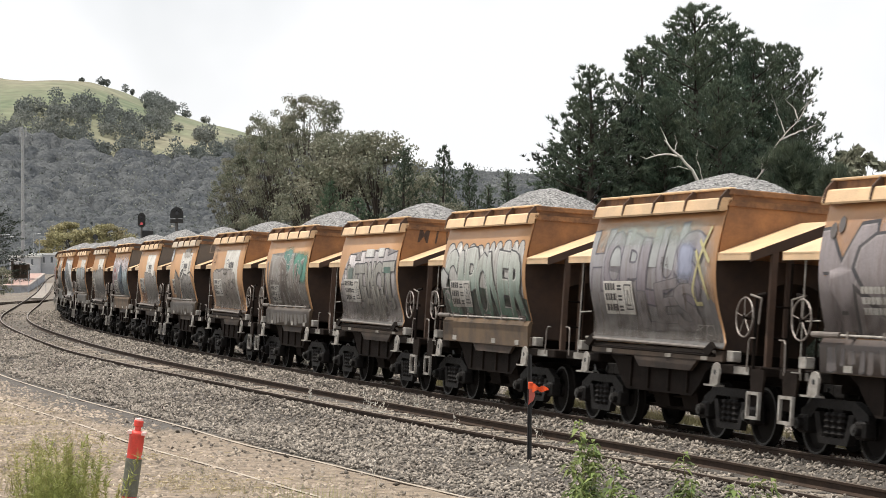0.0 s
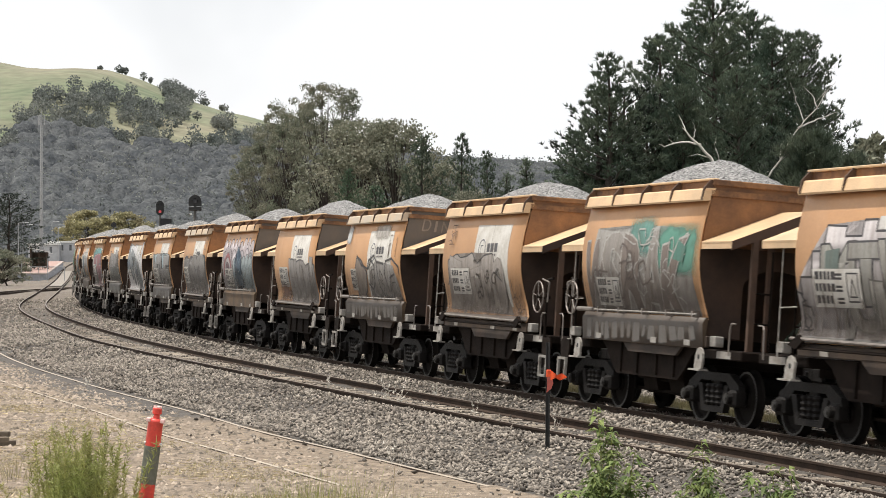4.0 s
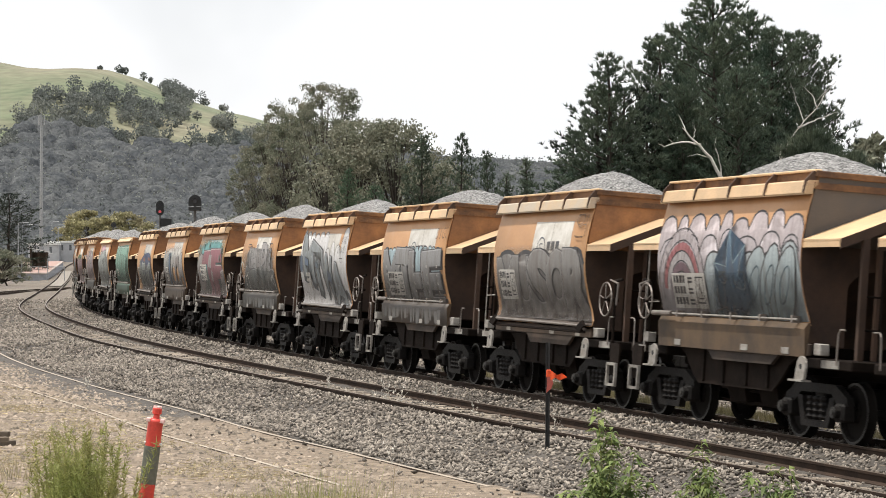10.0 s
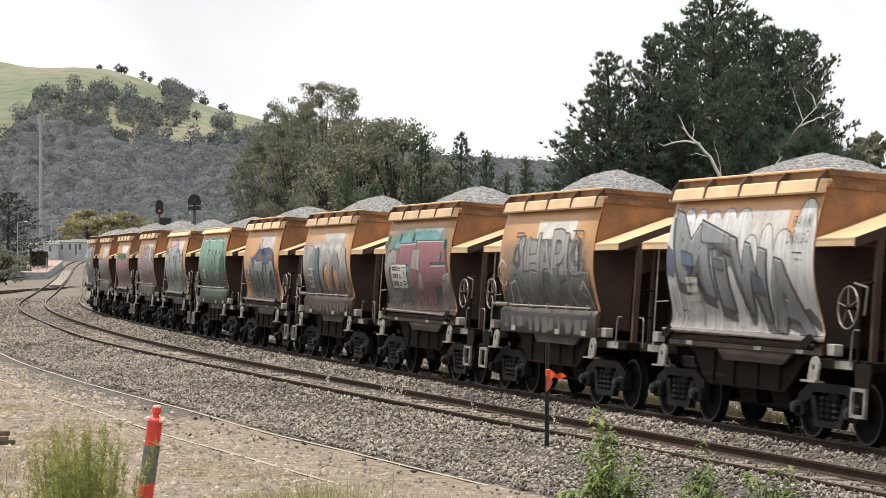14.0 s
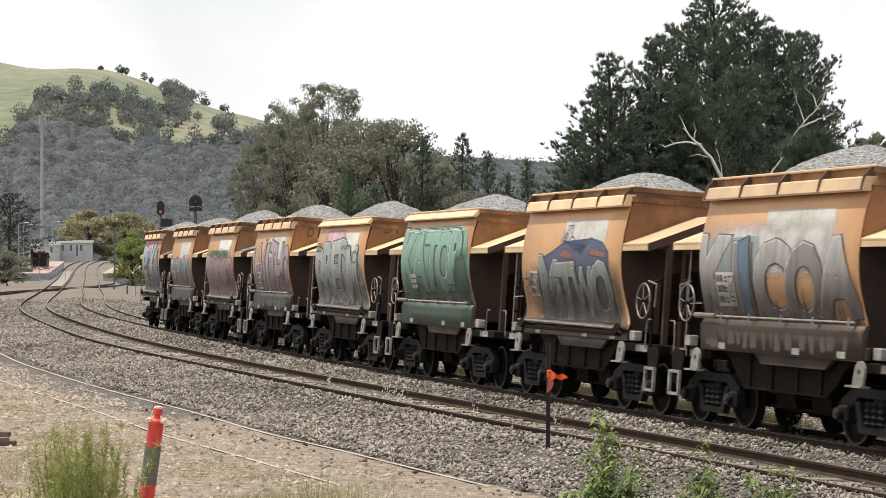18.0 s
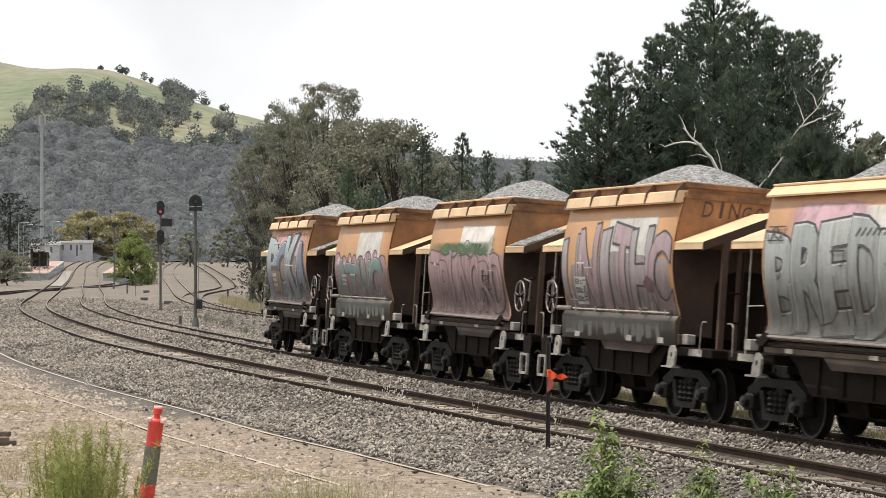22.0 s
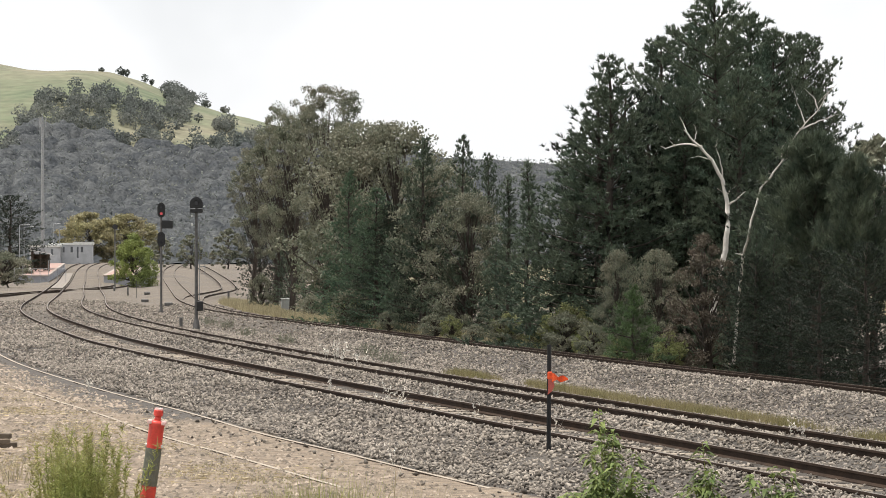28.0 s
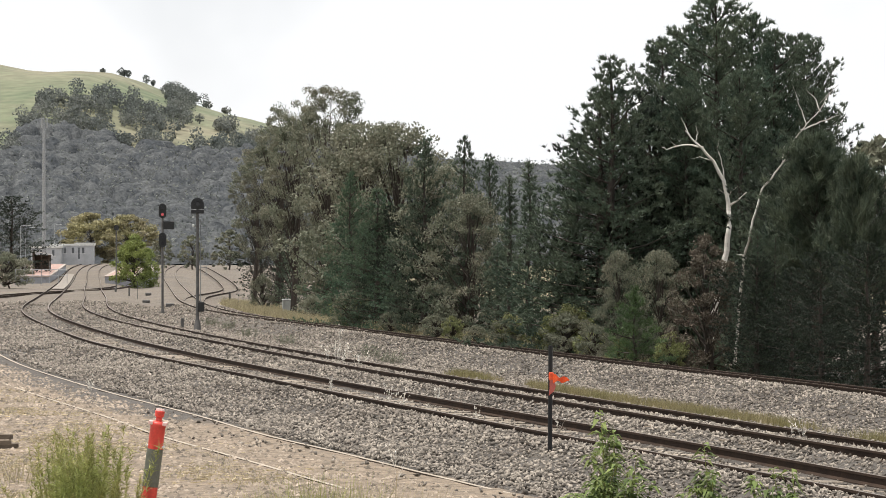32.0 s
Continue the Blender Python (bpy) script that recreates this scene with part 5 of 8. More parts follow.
def paint_dark_scrawl(p):
    p.emblem(0.5, marks=False, x0=0.40, x1=0.80)
    p.mist(0.0, 1.0, -0.2, 0.75, (0.24, 0.23, 0.21), 1.9)
    p.patch([(0.18, 0.3), (0.85, 0.3), (0.84, 0.6), (0.80, 0.72), (0.55, 0.66), (0.3, 0.75), (0.22, 0.66)], (0.36, 0.35, 0.34), (0.24, 0.24, 0.24))
    p.word("IHAPU", 0.18, 0.86, 0.34, 0.76, (0.44, 0.42, 0.41), (0.28, 0.27, 0.27), fat=0.04, edge=0.03, jitter=0.06, tight=1.0)
    p.patch([(0.0, -0.1), (1.0, -0.1), (0.97, 0.28), (0.78, 0.40), (0.6, 0.28), (0.4, 0.45), (0.15, 0.42), (0.02, 0.2)], (0.20, 0.21, 0.20), (0.115, 0.12, 0.115), "ink")
    p.word("OJUUS", 0.12, 0.95, 0.02, 0.42, (0.17, 0.18, 0.175), (0.11, 0.12, 0.115), (0.46, 0.47, 0.46), 0.09, 0.02, jitter=0.07, tight=1.1)
    p.scrawl(0.16, 0.30, 0.40, 0.80, 5, 0.014, "ink", 0.06)
    p.scrawl(0.76, 0.92, 0.40, 0.80, 6, 0.014, "ink", 0.06)
    p.lines([[(0.05 + 0.05 * math.cos(a), 0.42 + 0.12 * math.sin(a)) for a in np.linspace(0.5, 5.5, 10)], [(0.87, 0.28), (0.91, 0.36), (0.95, 0.25), (0.99, 0.02)], [(0.12, 0.05), (0.13, 0.32), (0.19, 0.35), (0.22, 0.1)]],
            0.02, "silver_line", M["plate"])
    return DIRT, (0.17, 0.175, 0.17)


def paint_white_cloud(p):
    p.emblem(0.5, marks=False, x0=0.50, x1=0.82)
    p.cloud(0.0, 0.58, 0.95, (0.82, 0.81, 0.81), (0.66, 0.64, 0.63), 6, 0.10, line=GREY, r=0.015)
    p.cloud(0.55, 1.0, 0.80, (0.80, 0.79, 0.78), (0.64, 0.62, 0.61), 4, 0.22, line=GREY, r=0.015, tilt=0.06)
    p.cloud(0.87, 1.0, 0.97, (0.82, 0.81, 0.81), (0.66, 0.64, 0.63), 1, 0.20, line="ink", r=0.012)
    p.patch([(0.0, 0.42), (0.05, 0.40), (0.07, 0.5), (0.04, 0.62), (0.0, 0.66)], (0.09, 0.13, 0.19))
    p.patch([(0.88, 0.17), (0.95, 0.10), (1.0, 0.02), (1.0, 0.10), (0.95, 0.2)], (0.10, 0.10, 0.11))
    p.word("MTWA", 0.09, 0.93, 0.40, 0.86, (0.30, 0.33, 0.34), (0.20, 0.22, 0.23), fat=0.11, edge=0.05, slope=0.40, lean=-0.25, jitter=0.03, shine=(0.48, 0.50, 0.51), shadow=((0.09, 0.10, 0.11), -0.01, -0.07), tight=1.12)
    p.patch([(0.13, 0.50), (0.21, 0.48), (0.20, 0.58), (0.12, 0.61)], (0.11, 0.16, 0.24), line="ink", r=0.012)
    p.patch([(0.62, 0.30), (0.70, 0.27), (0.68, 0.40), (0.62, 0.45)], (0.10, 0.13, 0.18), line="ink", r=0.012)
    p.patch([(0.36, 0.48), (0.43, 0.45), (0.42, 0.53), (0.36, 0.55)], (0.12, 0.15, 0.18), line="ink", r=0.012)
    p.tag_text("PAWK", 0.865, 0.76, 0.20)
    p.tag_text("DINGO", 0.84, 0.645, 0.19)
    p.lines([[(0.88, 0.585), (0.94, 0.58)], [(0.905, 0.54), (0.915, 0.53)]], 0.012, "underline", M["ink"])
    p.tag_text("MTWO", 0.06, 0.045, 0.22, tilt=-0.02)
    p.code_panel(0.15, 0.245, 0.20, 0.42, bare=True)
    return (0.30, 0.28, 0.27), None


def paint_blue_scallop(p):
    p.emblem(0.55)
    p.patch([(0.04, -0.1), (0.95, -0.1), (0.94, 0.5), (0.06, 0.5)], (0.30, 0.29, 0.28), (0.21, 0.20, 0.20))
    p.cloud(0.06, 0.93, 0.71, (0.42, 0.55, 0.60), (0.30, 0.40, 0.44), 14, 0.045, y0=0.38, r=0.014)
    p.word("MTHE", 0.08, 0.92, 0.05, 0.62, (0.31, 0.31, 0.31), (0.25, 0.245, 0.24), fat=0.13, edge=0.035, jitter=0.02, tight=1.2, shine=(0.44, 0.45, 0.45), shadow=((0.05, 0.05, 0.055), 0.012, -0.03))
    p.lines([[(x, y), (x, y + 0.018)] for x in (0.11, 0.31, 0.33, 0.55, 0.75, 0.90) for y in np.arange(0.12, 0.55, 0.09)], 0.022, "painted_rivet", M["plate"])
    p.code_panel(0.13, 0.375, 0.17, 0.43)
    p.tag_text("DIGO", 0.85, 0.78, 0.30, (0.26, 0.14, 0.07))
    p.scrawl(0.0, 0.06, 0.2, 0.45, 2, 0.012, (0.12, 0.12, 0.06), 0.05)
    return DIRT, (0.19, 0.185, 0.18)


def paint_dark_bubble(p):
    p.emblem(0.45, x0=0.44, x1=0.84)
    p.mist(0.0, 1.0, 0.0, 0.7, (0.36, 0.32, 0.27), 1.0)
    p.cloud(0.06, 0.99, 0.64, (0.24, 0.23, 0.22), (0.19, 0.175, 0.165), 5, 0.12, r=0.045)
    p.word("MUSOR", 0.07, 0.99, 0.04, 0.56, (0.27, 0.26, 0.25), (0.22, 0.205, 0.195), fat=0.14, edge=0.035, jitter=0.05, tight=1.15, shine=(0.36, 0.35, 0.34))
    p.patch([(0.10, 0.08), (0.28, 0.06), (0.29, 0.36), (0.20, 0.48), (0.09, 0.40)], (0.36, 0.34, 0.32), (0.25, 0.23, 0.22))
    p.code_panel(0.08, 0.26, 0.18, 0.46)
    p.scrawl(0.08, 0.32, 0.03, 0.16, 5, 0.014, "ink", 0.035)
    p.scrawl(0.85, 0.98, 0.75, 0.95, 4, 0.012, (0.25, 0.15, 0.08), 0.05)
    return DIRT, None


def paint_rainbow(p):
    p.cloud(0.0, 1.0, 0.90, (0.60, 0.52, 0.53), (0.34, 0.31, 0.32), 9, 0.13, r=0.018)
    p.cloud(0.02, 0.99, 0.76, (0.58, 0.52, 0.54), (0.36, 0.34, 0.35), 7, 0.16, r=0.015)
    p.cloud(0.36, 1.0, 0.66, (0.50, 0.56, 0.58), (0.17, 0.22, 0.24), 5, 0.20, r=0.018)
    for r, c in ((1.0, (0.52, 0.46, 0.47)), (0.80, (0.46, 0.17, 0.18)), (0.64, (0.60, 0.56, 0.56)), (0.46, (0.30, 0.20, 0.23))):
        p.lines([[(0.19 + 0.16 * r * math.cos(a), 0.28 + 0.46 * r * math.sin(a)) for a in np.linspace(-0.1, 3.0, 16)]], 0.07, "painted_arc", spray(c), None, "sprayed rainbow arc")
    p.lines([[(0.19 + 0.16 * r * math.cos(a), 0.28 + 0.46 * r * math.sin(a)) for a in np.linspace(-0.1, 3.0, 16)] for r in (0.38, 0.56, 0.73, 0.91, 1.12)], 0.010, "painted_outline", M["ink"])
    for x, w, y1 in ((0.70, 0.075, 0.64), (0.80, 0.06, 0.66), (0.90, 0.065, 0.64)):
        loop = [(x + w * math.cos(a) + 0.04 * math.sin(a), 0.34 + (y1 - 0.34) * math.sin(a)) for a in np.linspace(0, 2 * math.pi, 17)]
        p.patch(loop[:-1], (0.46, 0.53, 0.55), (0.18, 0.26, 0.28), "ink", 0.016)
        p.lines([[(x + 0.4 * w * math.cos(a) + 0.03 * math.sin(a), 0.36 + 0.45 * (y1 - 0.34) * math.sin(a)) for a in np.linspace(0, 2 * math.pi, 13)]], 0.014, "painted_outline", spray((0.08, 0.13, 0.16)))
    star = [(0.555 + (0.125 if k % 2 else 0.045) * math.cos(k * math.pi / 6 + 0.2), 0.40 + (0.38 if k % 2 else 0.12) * math.sin(k * math.pi / 6 + 0.2)) for k in range(12)]
    p.patch(star, (0.10, 0.17, 0.26), (0.05, 0.09, 0.13), name="painted_star", label="dark blue sprayed star")
    p.lines([star + star[:1]], 0.008, "painted_outline", spray((0.30, 0.42, 0.46)))
    p.mist(0.40, 0.72, 0.0, 0.45, (0.04, 0.07, 0.10), 1.2)
    p.scrawl(0.40, 0.95, 0.05, 0.45, 6, 0.014, (0.06, 0.09, 0.11), 0.05)
    p.code_panel(0.12, 0.365, 0.17, 0.44)
    p.scrawl(0.05, 0.5, 0.1, 0.5, 3, 0.014)
    return DIRT, None


def paint_faint_grey(p):
    p.emblem(0.3)
    p.cloud(0.38, 1.02, 0.60, (0.38, 0.36, 0.34), (0.24, 0.22, 0.21), 3, 0.07, tilt=-0.08, r=0.022)
    p.word("HUDM", 0.39, 0.98, 0.02, 0.52, (0.35, 0.33, 0.315), (0.25, 0.23, 0.215), (0.19, 0.17, 0.16), 0.07, 0.025, jitter=0.05, tight=1.1)
    p.word("I", 0.86, 0.98, 0.34, 0.56, (0.36, 0.34, 0.32), None, "ink", 0.12, 0.03)
    p.scrawl(0.5, 0.9, 0.36, 0.5, 4, 0.012, (0.15, 0.13, 0.12), 0.035)
    p.code_panel(0.14, 0.36, 0.20, 0.47)
    p.mist(0.1, 0.4, 0.0, 0.25, (0.24, 0.13, 0.09), 1.0)
    return DIRT, None


def paint_outline(p):
    p.emblem(0.12)
    p.patch([(0.44, 0.05), (0.98, 0.05), (0.95, 0.30), (0.88, 0.50), (0.60, 0.56), (0.46, 0.45)], (0.44, 0.42, 0.395), (0.27, 0.25, 0.235))
    p.patch([(0.21, 0.12), (0.30, 0.10), (0.38, 0.20), (0.42, 0.42), (0.32, 0.56), (0.24, 0.60), (0.20, 0.40)], (0.34, 0.28, 0.235), (0.26, 0.22, 0.19), "ink", 0.03)
    p.lines([[(0.24, 0.62), (0.33, 0.50), (0.44, 0.46), (0.46, 0.56), (0.55, 0.62), (0.60, 0.54), (0.72, 0.52)], [(0.46, 0.46), (0.50, 0.56), (0.56, 0.50), (0.55, 0.30), (0.5, 0.22), (0.44, 0.28)],
             [(0.78, 0.20), (0.74, 0.40), (0.76, 0.55), (0.86, 0.58), (0.98, 0.48), (0.98, 0.40)], [(0.60, 0.52), (0.63, 0.25), (0.70, 0.12)], [(0.80, 0.1), (0.82, 0.36), (0.90, 0.40)]], 0.028, "painted_outline", M["ink"])
    p.scrawl(0.46, 0.95, 0.08, 0.45, 8, 0.013, (0.12, 0.11, 0.10), 0.045)
    p.code_panel(0.12, 0.22, 0.20, 0.46)
    p.scrawl(0.80, 0.92, 0.5, 0.85, 5, 0.012, (0.16, 0.12, 0.09), 0.05)
    p.mist(0.5, 0.8, 0.80, 1.0, (0.45, 0.42, 0.38), 1.2)
    p.mist(0.0, 0.10, 0.75, 1.0, (0.45, 0.46, 0.46), 1.4)
    return DIRT, (0.17, 0.155, 0.14)


def paint_jagged(p):
    p.emblem(0.10)
    top = [(0.09, 0.56), (0.20, 0.62), (0.25, 0.58), (0.33, 0.59), (0.40, 0.63), (0.47, 0.52), (0.56, 0.60), (0.66, 0.62), (0.72, 0.40), (0.79, 0.32), (0.81, 0.16)]
    p.patch([(0.06, 0.05), (0.84, 0.02)] + top[::-1], (0.44, 0.40, 0.365), (0.28, 0.235, 0.20))
    p.lines([[(0.06, 0.30), (0.09, 0.34), (0.08, 0.55)] + top], 0.014, "painted_outline", M["ink"])
    p.word("FATMO", 0.12, 0.80, 0.10, 0.50, (0.45, 0.41, 0.375), (0.33, 0.285, 0.25), (0.30, 0.26, 0.23), 0.05, 0.02, jitter=0.06)
    p.scrawl(0.40, 0.75, 0.15, 0.55, 9, 0.022, (0.12, 0.10, 0.085), 0.025)
    p.code_panel(0.125, 0.37, 0.21, 0.47)
    p.scrawl(0.04, 0.16, 0.72, 0.92, 5, 0.010, (0.20, 0.11, 0.06), 0.05)
    p.scrawl(0.86, 0.98, 0.05, 0.35, 5, 0.012, (0.22, 0.12, 0.06), 0.04)
    return DIRT, None


def paint_swirl(p):
    p.patch([(0.06, -0.1), (0.98, -0.1), (0.94, 0.5), (0.85, 0.80), (0.5, 0.84), (0.3, 0.78), (0.12, 0.82)], (0.42, 0.40, 0.37), (0.27, 0.24, 0.22))
    p.mist(0.62, 1.0, 0.40, 0.85, (0.10, 0.26, 0.20), 1.8)
    p.mist(0.40, 0.65, 0.55, 0.92, (0.14, 0.30, 0.26), 1.2)
    p.word("WSRAK", 0.04, 0.88, 0.02, 0.74, (0.24, 0.195, 0.17), (0.17, 0.135, 0.115), (0.48, 0.46, 0.43), 0.07, 0.03, jitter=0.08, lean=0.2, tight=1.2, second=(0.36, 0.33, 0.30))
    p.scrawl(0.08, 0.90, 0.1, 0.8, 14, 0.013, (0.52, 0.50, 0.47), 0.05)
    p.scrawl(0.1, 0.90, 0.1, 0.75, 8, 0.018, (0.13, 0.10, 0.09), 0.05)
    p.patch([(0.80, 0.55), (0.88, 0.52), (0.90, 0.64), (0.84, 0.70)], (0.09, 0.24, 0.19))
    p.code_panel(0.14, 0.34, 0.16, 0.40)
    return DIRT, (0.20, 0.185, 0.17)


def paint_crenellated(p):
    top = [(0.03, 0.30), (0.03, 0.42), (0.10, 0.42), (0.10, 0.60), (0.17, 0.60), (0.17, 0.78), (0.28, 0.77), (0.28, 0.70), (0.37, 0.70), (0.37, 0.81), (0.44, 0.81), (0.44, 0.73), (0.60, 0.73),
           (0.60, 0.81), (0.68, 0.80), (0.68, 0.73), (0.76, 0.73), (0.76, 0.83), (0.82, 0.83), (0.82, 0.75), (0.97, 0.80), (0.96, 0.40), (0.99, 0.12)]
    p.patch([(0.0, -0.1), (1.0, -0.1)] + top[::-1] + [(0.0, 0.32)], (0.54, 0.50, 0.50), (0.34, 0.31, 0.30), "ink", 0.016)
    p.patch([(0.45, 0.74), (0.58, 0.74), (0.58, 0.83), (0.45, 0.83)], (0.72, 0.70, 0.67))
    p.patch([(0.66, 0.74), (0.75, 0.74), (0.75, 0.84), (0.66, 0.84)], (0.72, 0.70, 0.67))
    p.word("MTWOT", 0.17, 0.94, 0.26, 0.64, (0.42, 0.41, 0.37), (0.27, 0.26, 0.235), fat=0.13, edge=0.045, jitter=0.02, tight=1.14, second=(0.36, 0.35, 0.32))
    p.patch([(0.18, 0.42), (0.25, 0.42), (0.26, 0.62), (0.18, 0.60)], (0.15, 0.20, 0.18))
    p.patch([(0.79, 0.55), (0.90, 0.55), (0.90, 0.62), (0.79, 0.62)], (0.08, 0.16, 0.13))
    p.word("UHWU", 0.30, 0.92, 0.10, 0.34, (0.42, 0.40, 0.36), (0.30, 0.28, 0.25), (0.15, 0.145, 0.13), 0.09, 0.045, jitter=0.06, tight=1.1)
    p.drips(0.22, 0.95, 0.0, 0.3, (0.20, 0.19, 0.17), 26, 0.04)
    p.scrawl(0.03, 0.16, 0.05, 0.30, 4, 0.016)
    p.code_panel(0.11, 0.375, 0.22, 0.48)
    return (0.20, 0.19, 0.175), None


def paint_silver_dark_green(p):
    p.cloud(0.04, 0.97, 0.86, (0.60, 0.58, 0.55), (0.34, 0.34, 0.32), 11, 0.10, r=0.014)
    p.patch([(0.0, -0.1), (1.0, -0.1), (1.0, 0.3), (0.9, 0.24), (0.1, 0.24), (0.0, 0.5)], (0.10, 0.15, 0.12), (0.05, 0.06, 0.05))
    p.word("CAPONER", 0.05, 0.98, 0.10, 0.72, (0.56, 0.57, 0.53), (0.10, 0.27, 0.19), fat=0.085, edge=0.04, jitter=0.05, tight=1.2, shine=(0.66, 0.66, 0.62), lean=0.1)
    p.patch([(0.0, 0.40), (0.06, 0.38), (0.10, 0.52), (0.03, 0.60), (0.0, 0.56)], (0.50, 0.50, 0.48), line="ink")
    p.scrawl(0.0, 0.2, 0.05, 0.4, 5, 0.016, PALE, 0.05)
    p.code_panel(0.12, 0.37, 0.21, 0.47)
    p.tag_text("DIG", 0.88, 0.12, 0.2, PALE)
    return DIRT, None


def paint_purple_haze(p):
    p.mist(-0.2, 1.0, -0.4, 0.97, (0.36, 0.37, 0.37), 1.7, 0.25)
    p.patch([(0.0, -0.1), (1.0, -0.1), (0.98, 0.3), (0.85, 0.50), (0.6, 0.58), (0.3, 0.52), (0.0, 0.6)], (0.33, 0.31, 0.33), (0.26, 0.25, 0.24))
    p.word("HOPLUS", 0.0, 0.88, 0.36, 0.80, (0.42, 0.42, 0.43), (0.30, 0.26, 0.30), (0.12, 0.11, 0.14), 0.08, 0.035, jitter=0.09, lean=0.25, tight=1.25, second=(0.36, 0.34, 0.37))
    p.word("LES", 0.42, 0.86, 0.10, 0.42, (0.28, 0.25, 0.26), (0.25, 0.23, 0.23), (0.15, 0.14, 0.15), 0.07, 0.03, jitter=0.06)
    p.mist(0.72, 0.86, 0.45, 0.80, (0.30, 0.32, 0.42), 1.1)
    p.lines([[(0.86, 0.70), (0.92, 0.48), (0.95, 0.34)], [(0.94, 0.88), (0.88, 0.60), (0.84, 0.40), (0.86, 0.30), (0.90, 0.30)], [(0.88, 0.78), (0.96, 0.62)]], 0.035, "yellow_spray", spray((0.62, 0.56, 0.28)))
    p.mist(0.0, 0.95, 0.74, 0.97, (0.40, 0.46, 0.42), 0.5)
    p.tag_text("RA", 0.60, 0.56, 0.22, (0.10, 0.09, 0.10))
    p.code_panel(0.13, 0.375, 0.20, 0.47)
    p.scrawl(0.8, 0.95, 0.03, 0.14, 4, 0.010, PALE, 0.04)
    return (0.22, 0.21, 0.20), None


def paint_plum_bubble(p):
    p.mist(0.0, 1.0, 0.5, 0.95, (0.40, 0.30, 0.26), 0.9)
    p.patch([(0.0, -0.1), (1.0, -0.1), (1.0, 0.6), (0.7, 0.5), (0.3, 0.62), (0.0, 0.5)], (0.29, 0.25, 0.255), (0.20, 0.17, 0.17))
    p.word("MSER", 0.0, 1.0, 0.06, 0.74, (0.34, 0.30, 0.31), (0.26, 0.225, 0.225), fat=0.15, edge=0.05, jitter=0.06, tight=1.15, shine=(0.42, 0.38, 0.38))
    p.code_panel(0.22, 0.36, 0.24, 0.46, bare=True)
    for x, y in ((0.06, 0.82), (0.10, 0.86), (0.55, 0.88), (0.62, 0.84), (0.9, 0.8)):
        p.patch([(x + 0.018 * math.cos(a), y + 0.06 * math.sin(a)) for a in np.linspace(0, 5.6, 8)], (0.13, 0.115, 0.11), name="painted_spot", label="")
    return DIRT, (0.17, 0.15, 0.15)


PAINT = [(paint_blue_grey, "blue-grey and pink", ()), (paint_pink_teal, "pink and teal", ()), (paint_pink, "pink", ()), (paint_pink_grey, "pink and grey", ("dingo",)),
         (paint_silver_green, "silver and grey-green", ("plain", "dingo")), (paint_green, "green", ("plain",)), (paint_grey_blue, "grey and blue", ()), (paint_silver_bubble, "silver and brown", ()),
         (paint_teal_red, "teal and dull red", ()), (paint_dark_scrawl, "dark grey and silver", ()), (paint_white_cloud, "white and grey", ("clean",)), (paint_blue_scallop, "pale blue and grey", ()),
         (paint_dark_bubble, "dark grey", ("grey_rim",)), (paint_rainbow, "pink, teal and dark blue", ("grey_end",)), (paint_faint_grey, "faint grey", ("grey_end",)),
         (paint_outline, "black-outlined grey", ("grey_end", "grey_rim", "dingo")), (paint_jagged, "tan and pale grey", ()), (paint_swirl, "brown and green", ()),
         (paint_crenellated, "pale grey stepped", ("mtwo",)), (paint_silver_dark_green, "silver and dark green", ()), (paint_purple_haze, "hazy purple-grey", ()), (paint_plum_bubble, "plum-grey", ())]
protos = {(k, p): wagon(k, p) for k in ("open", "skirted") for p in (False, True)}
WAGONS = []
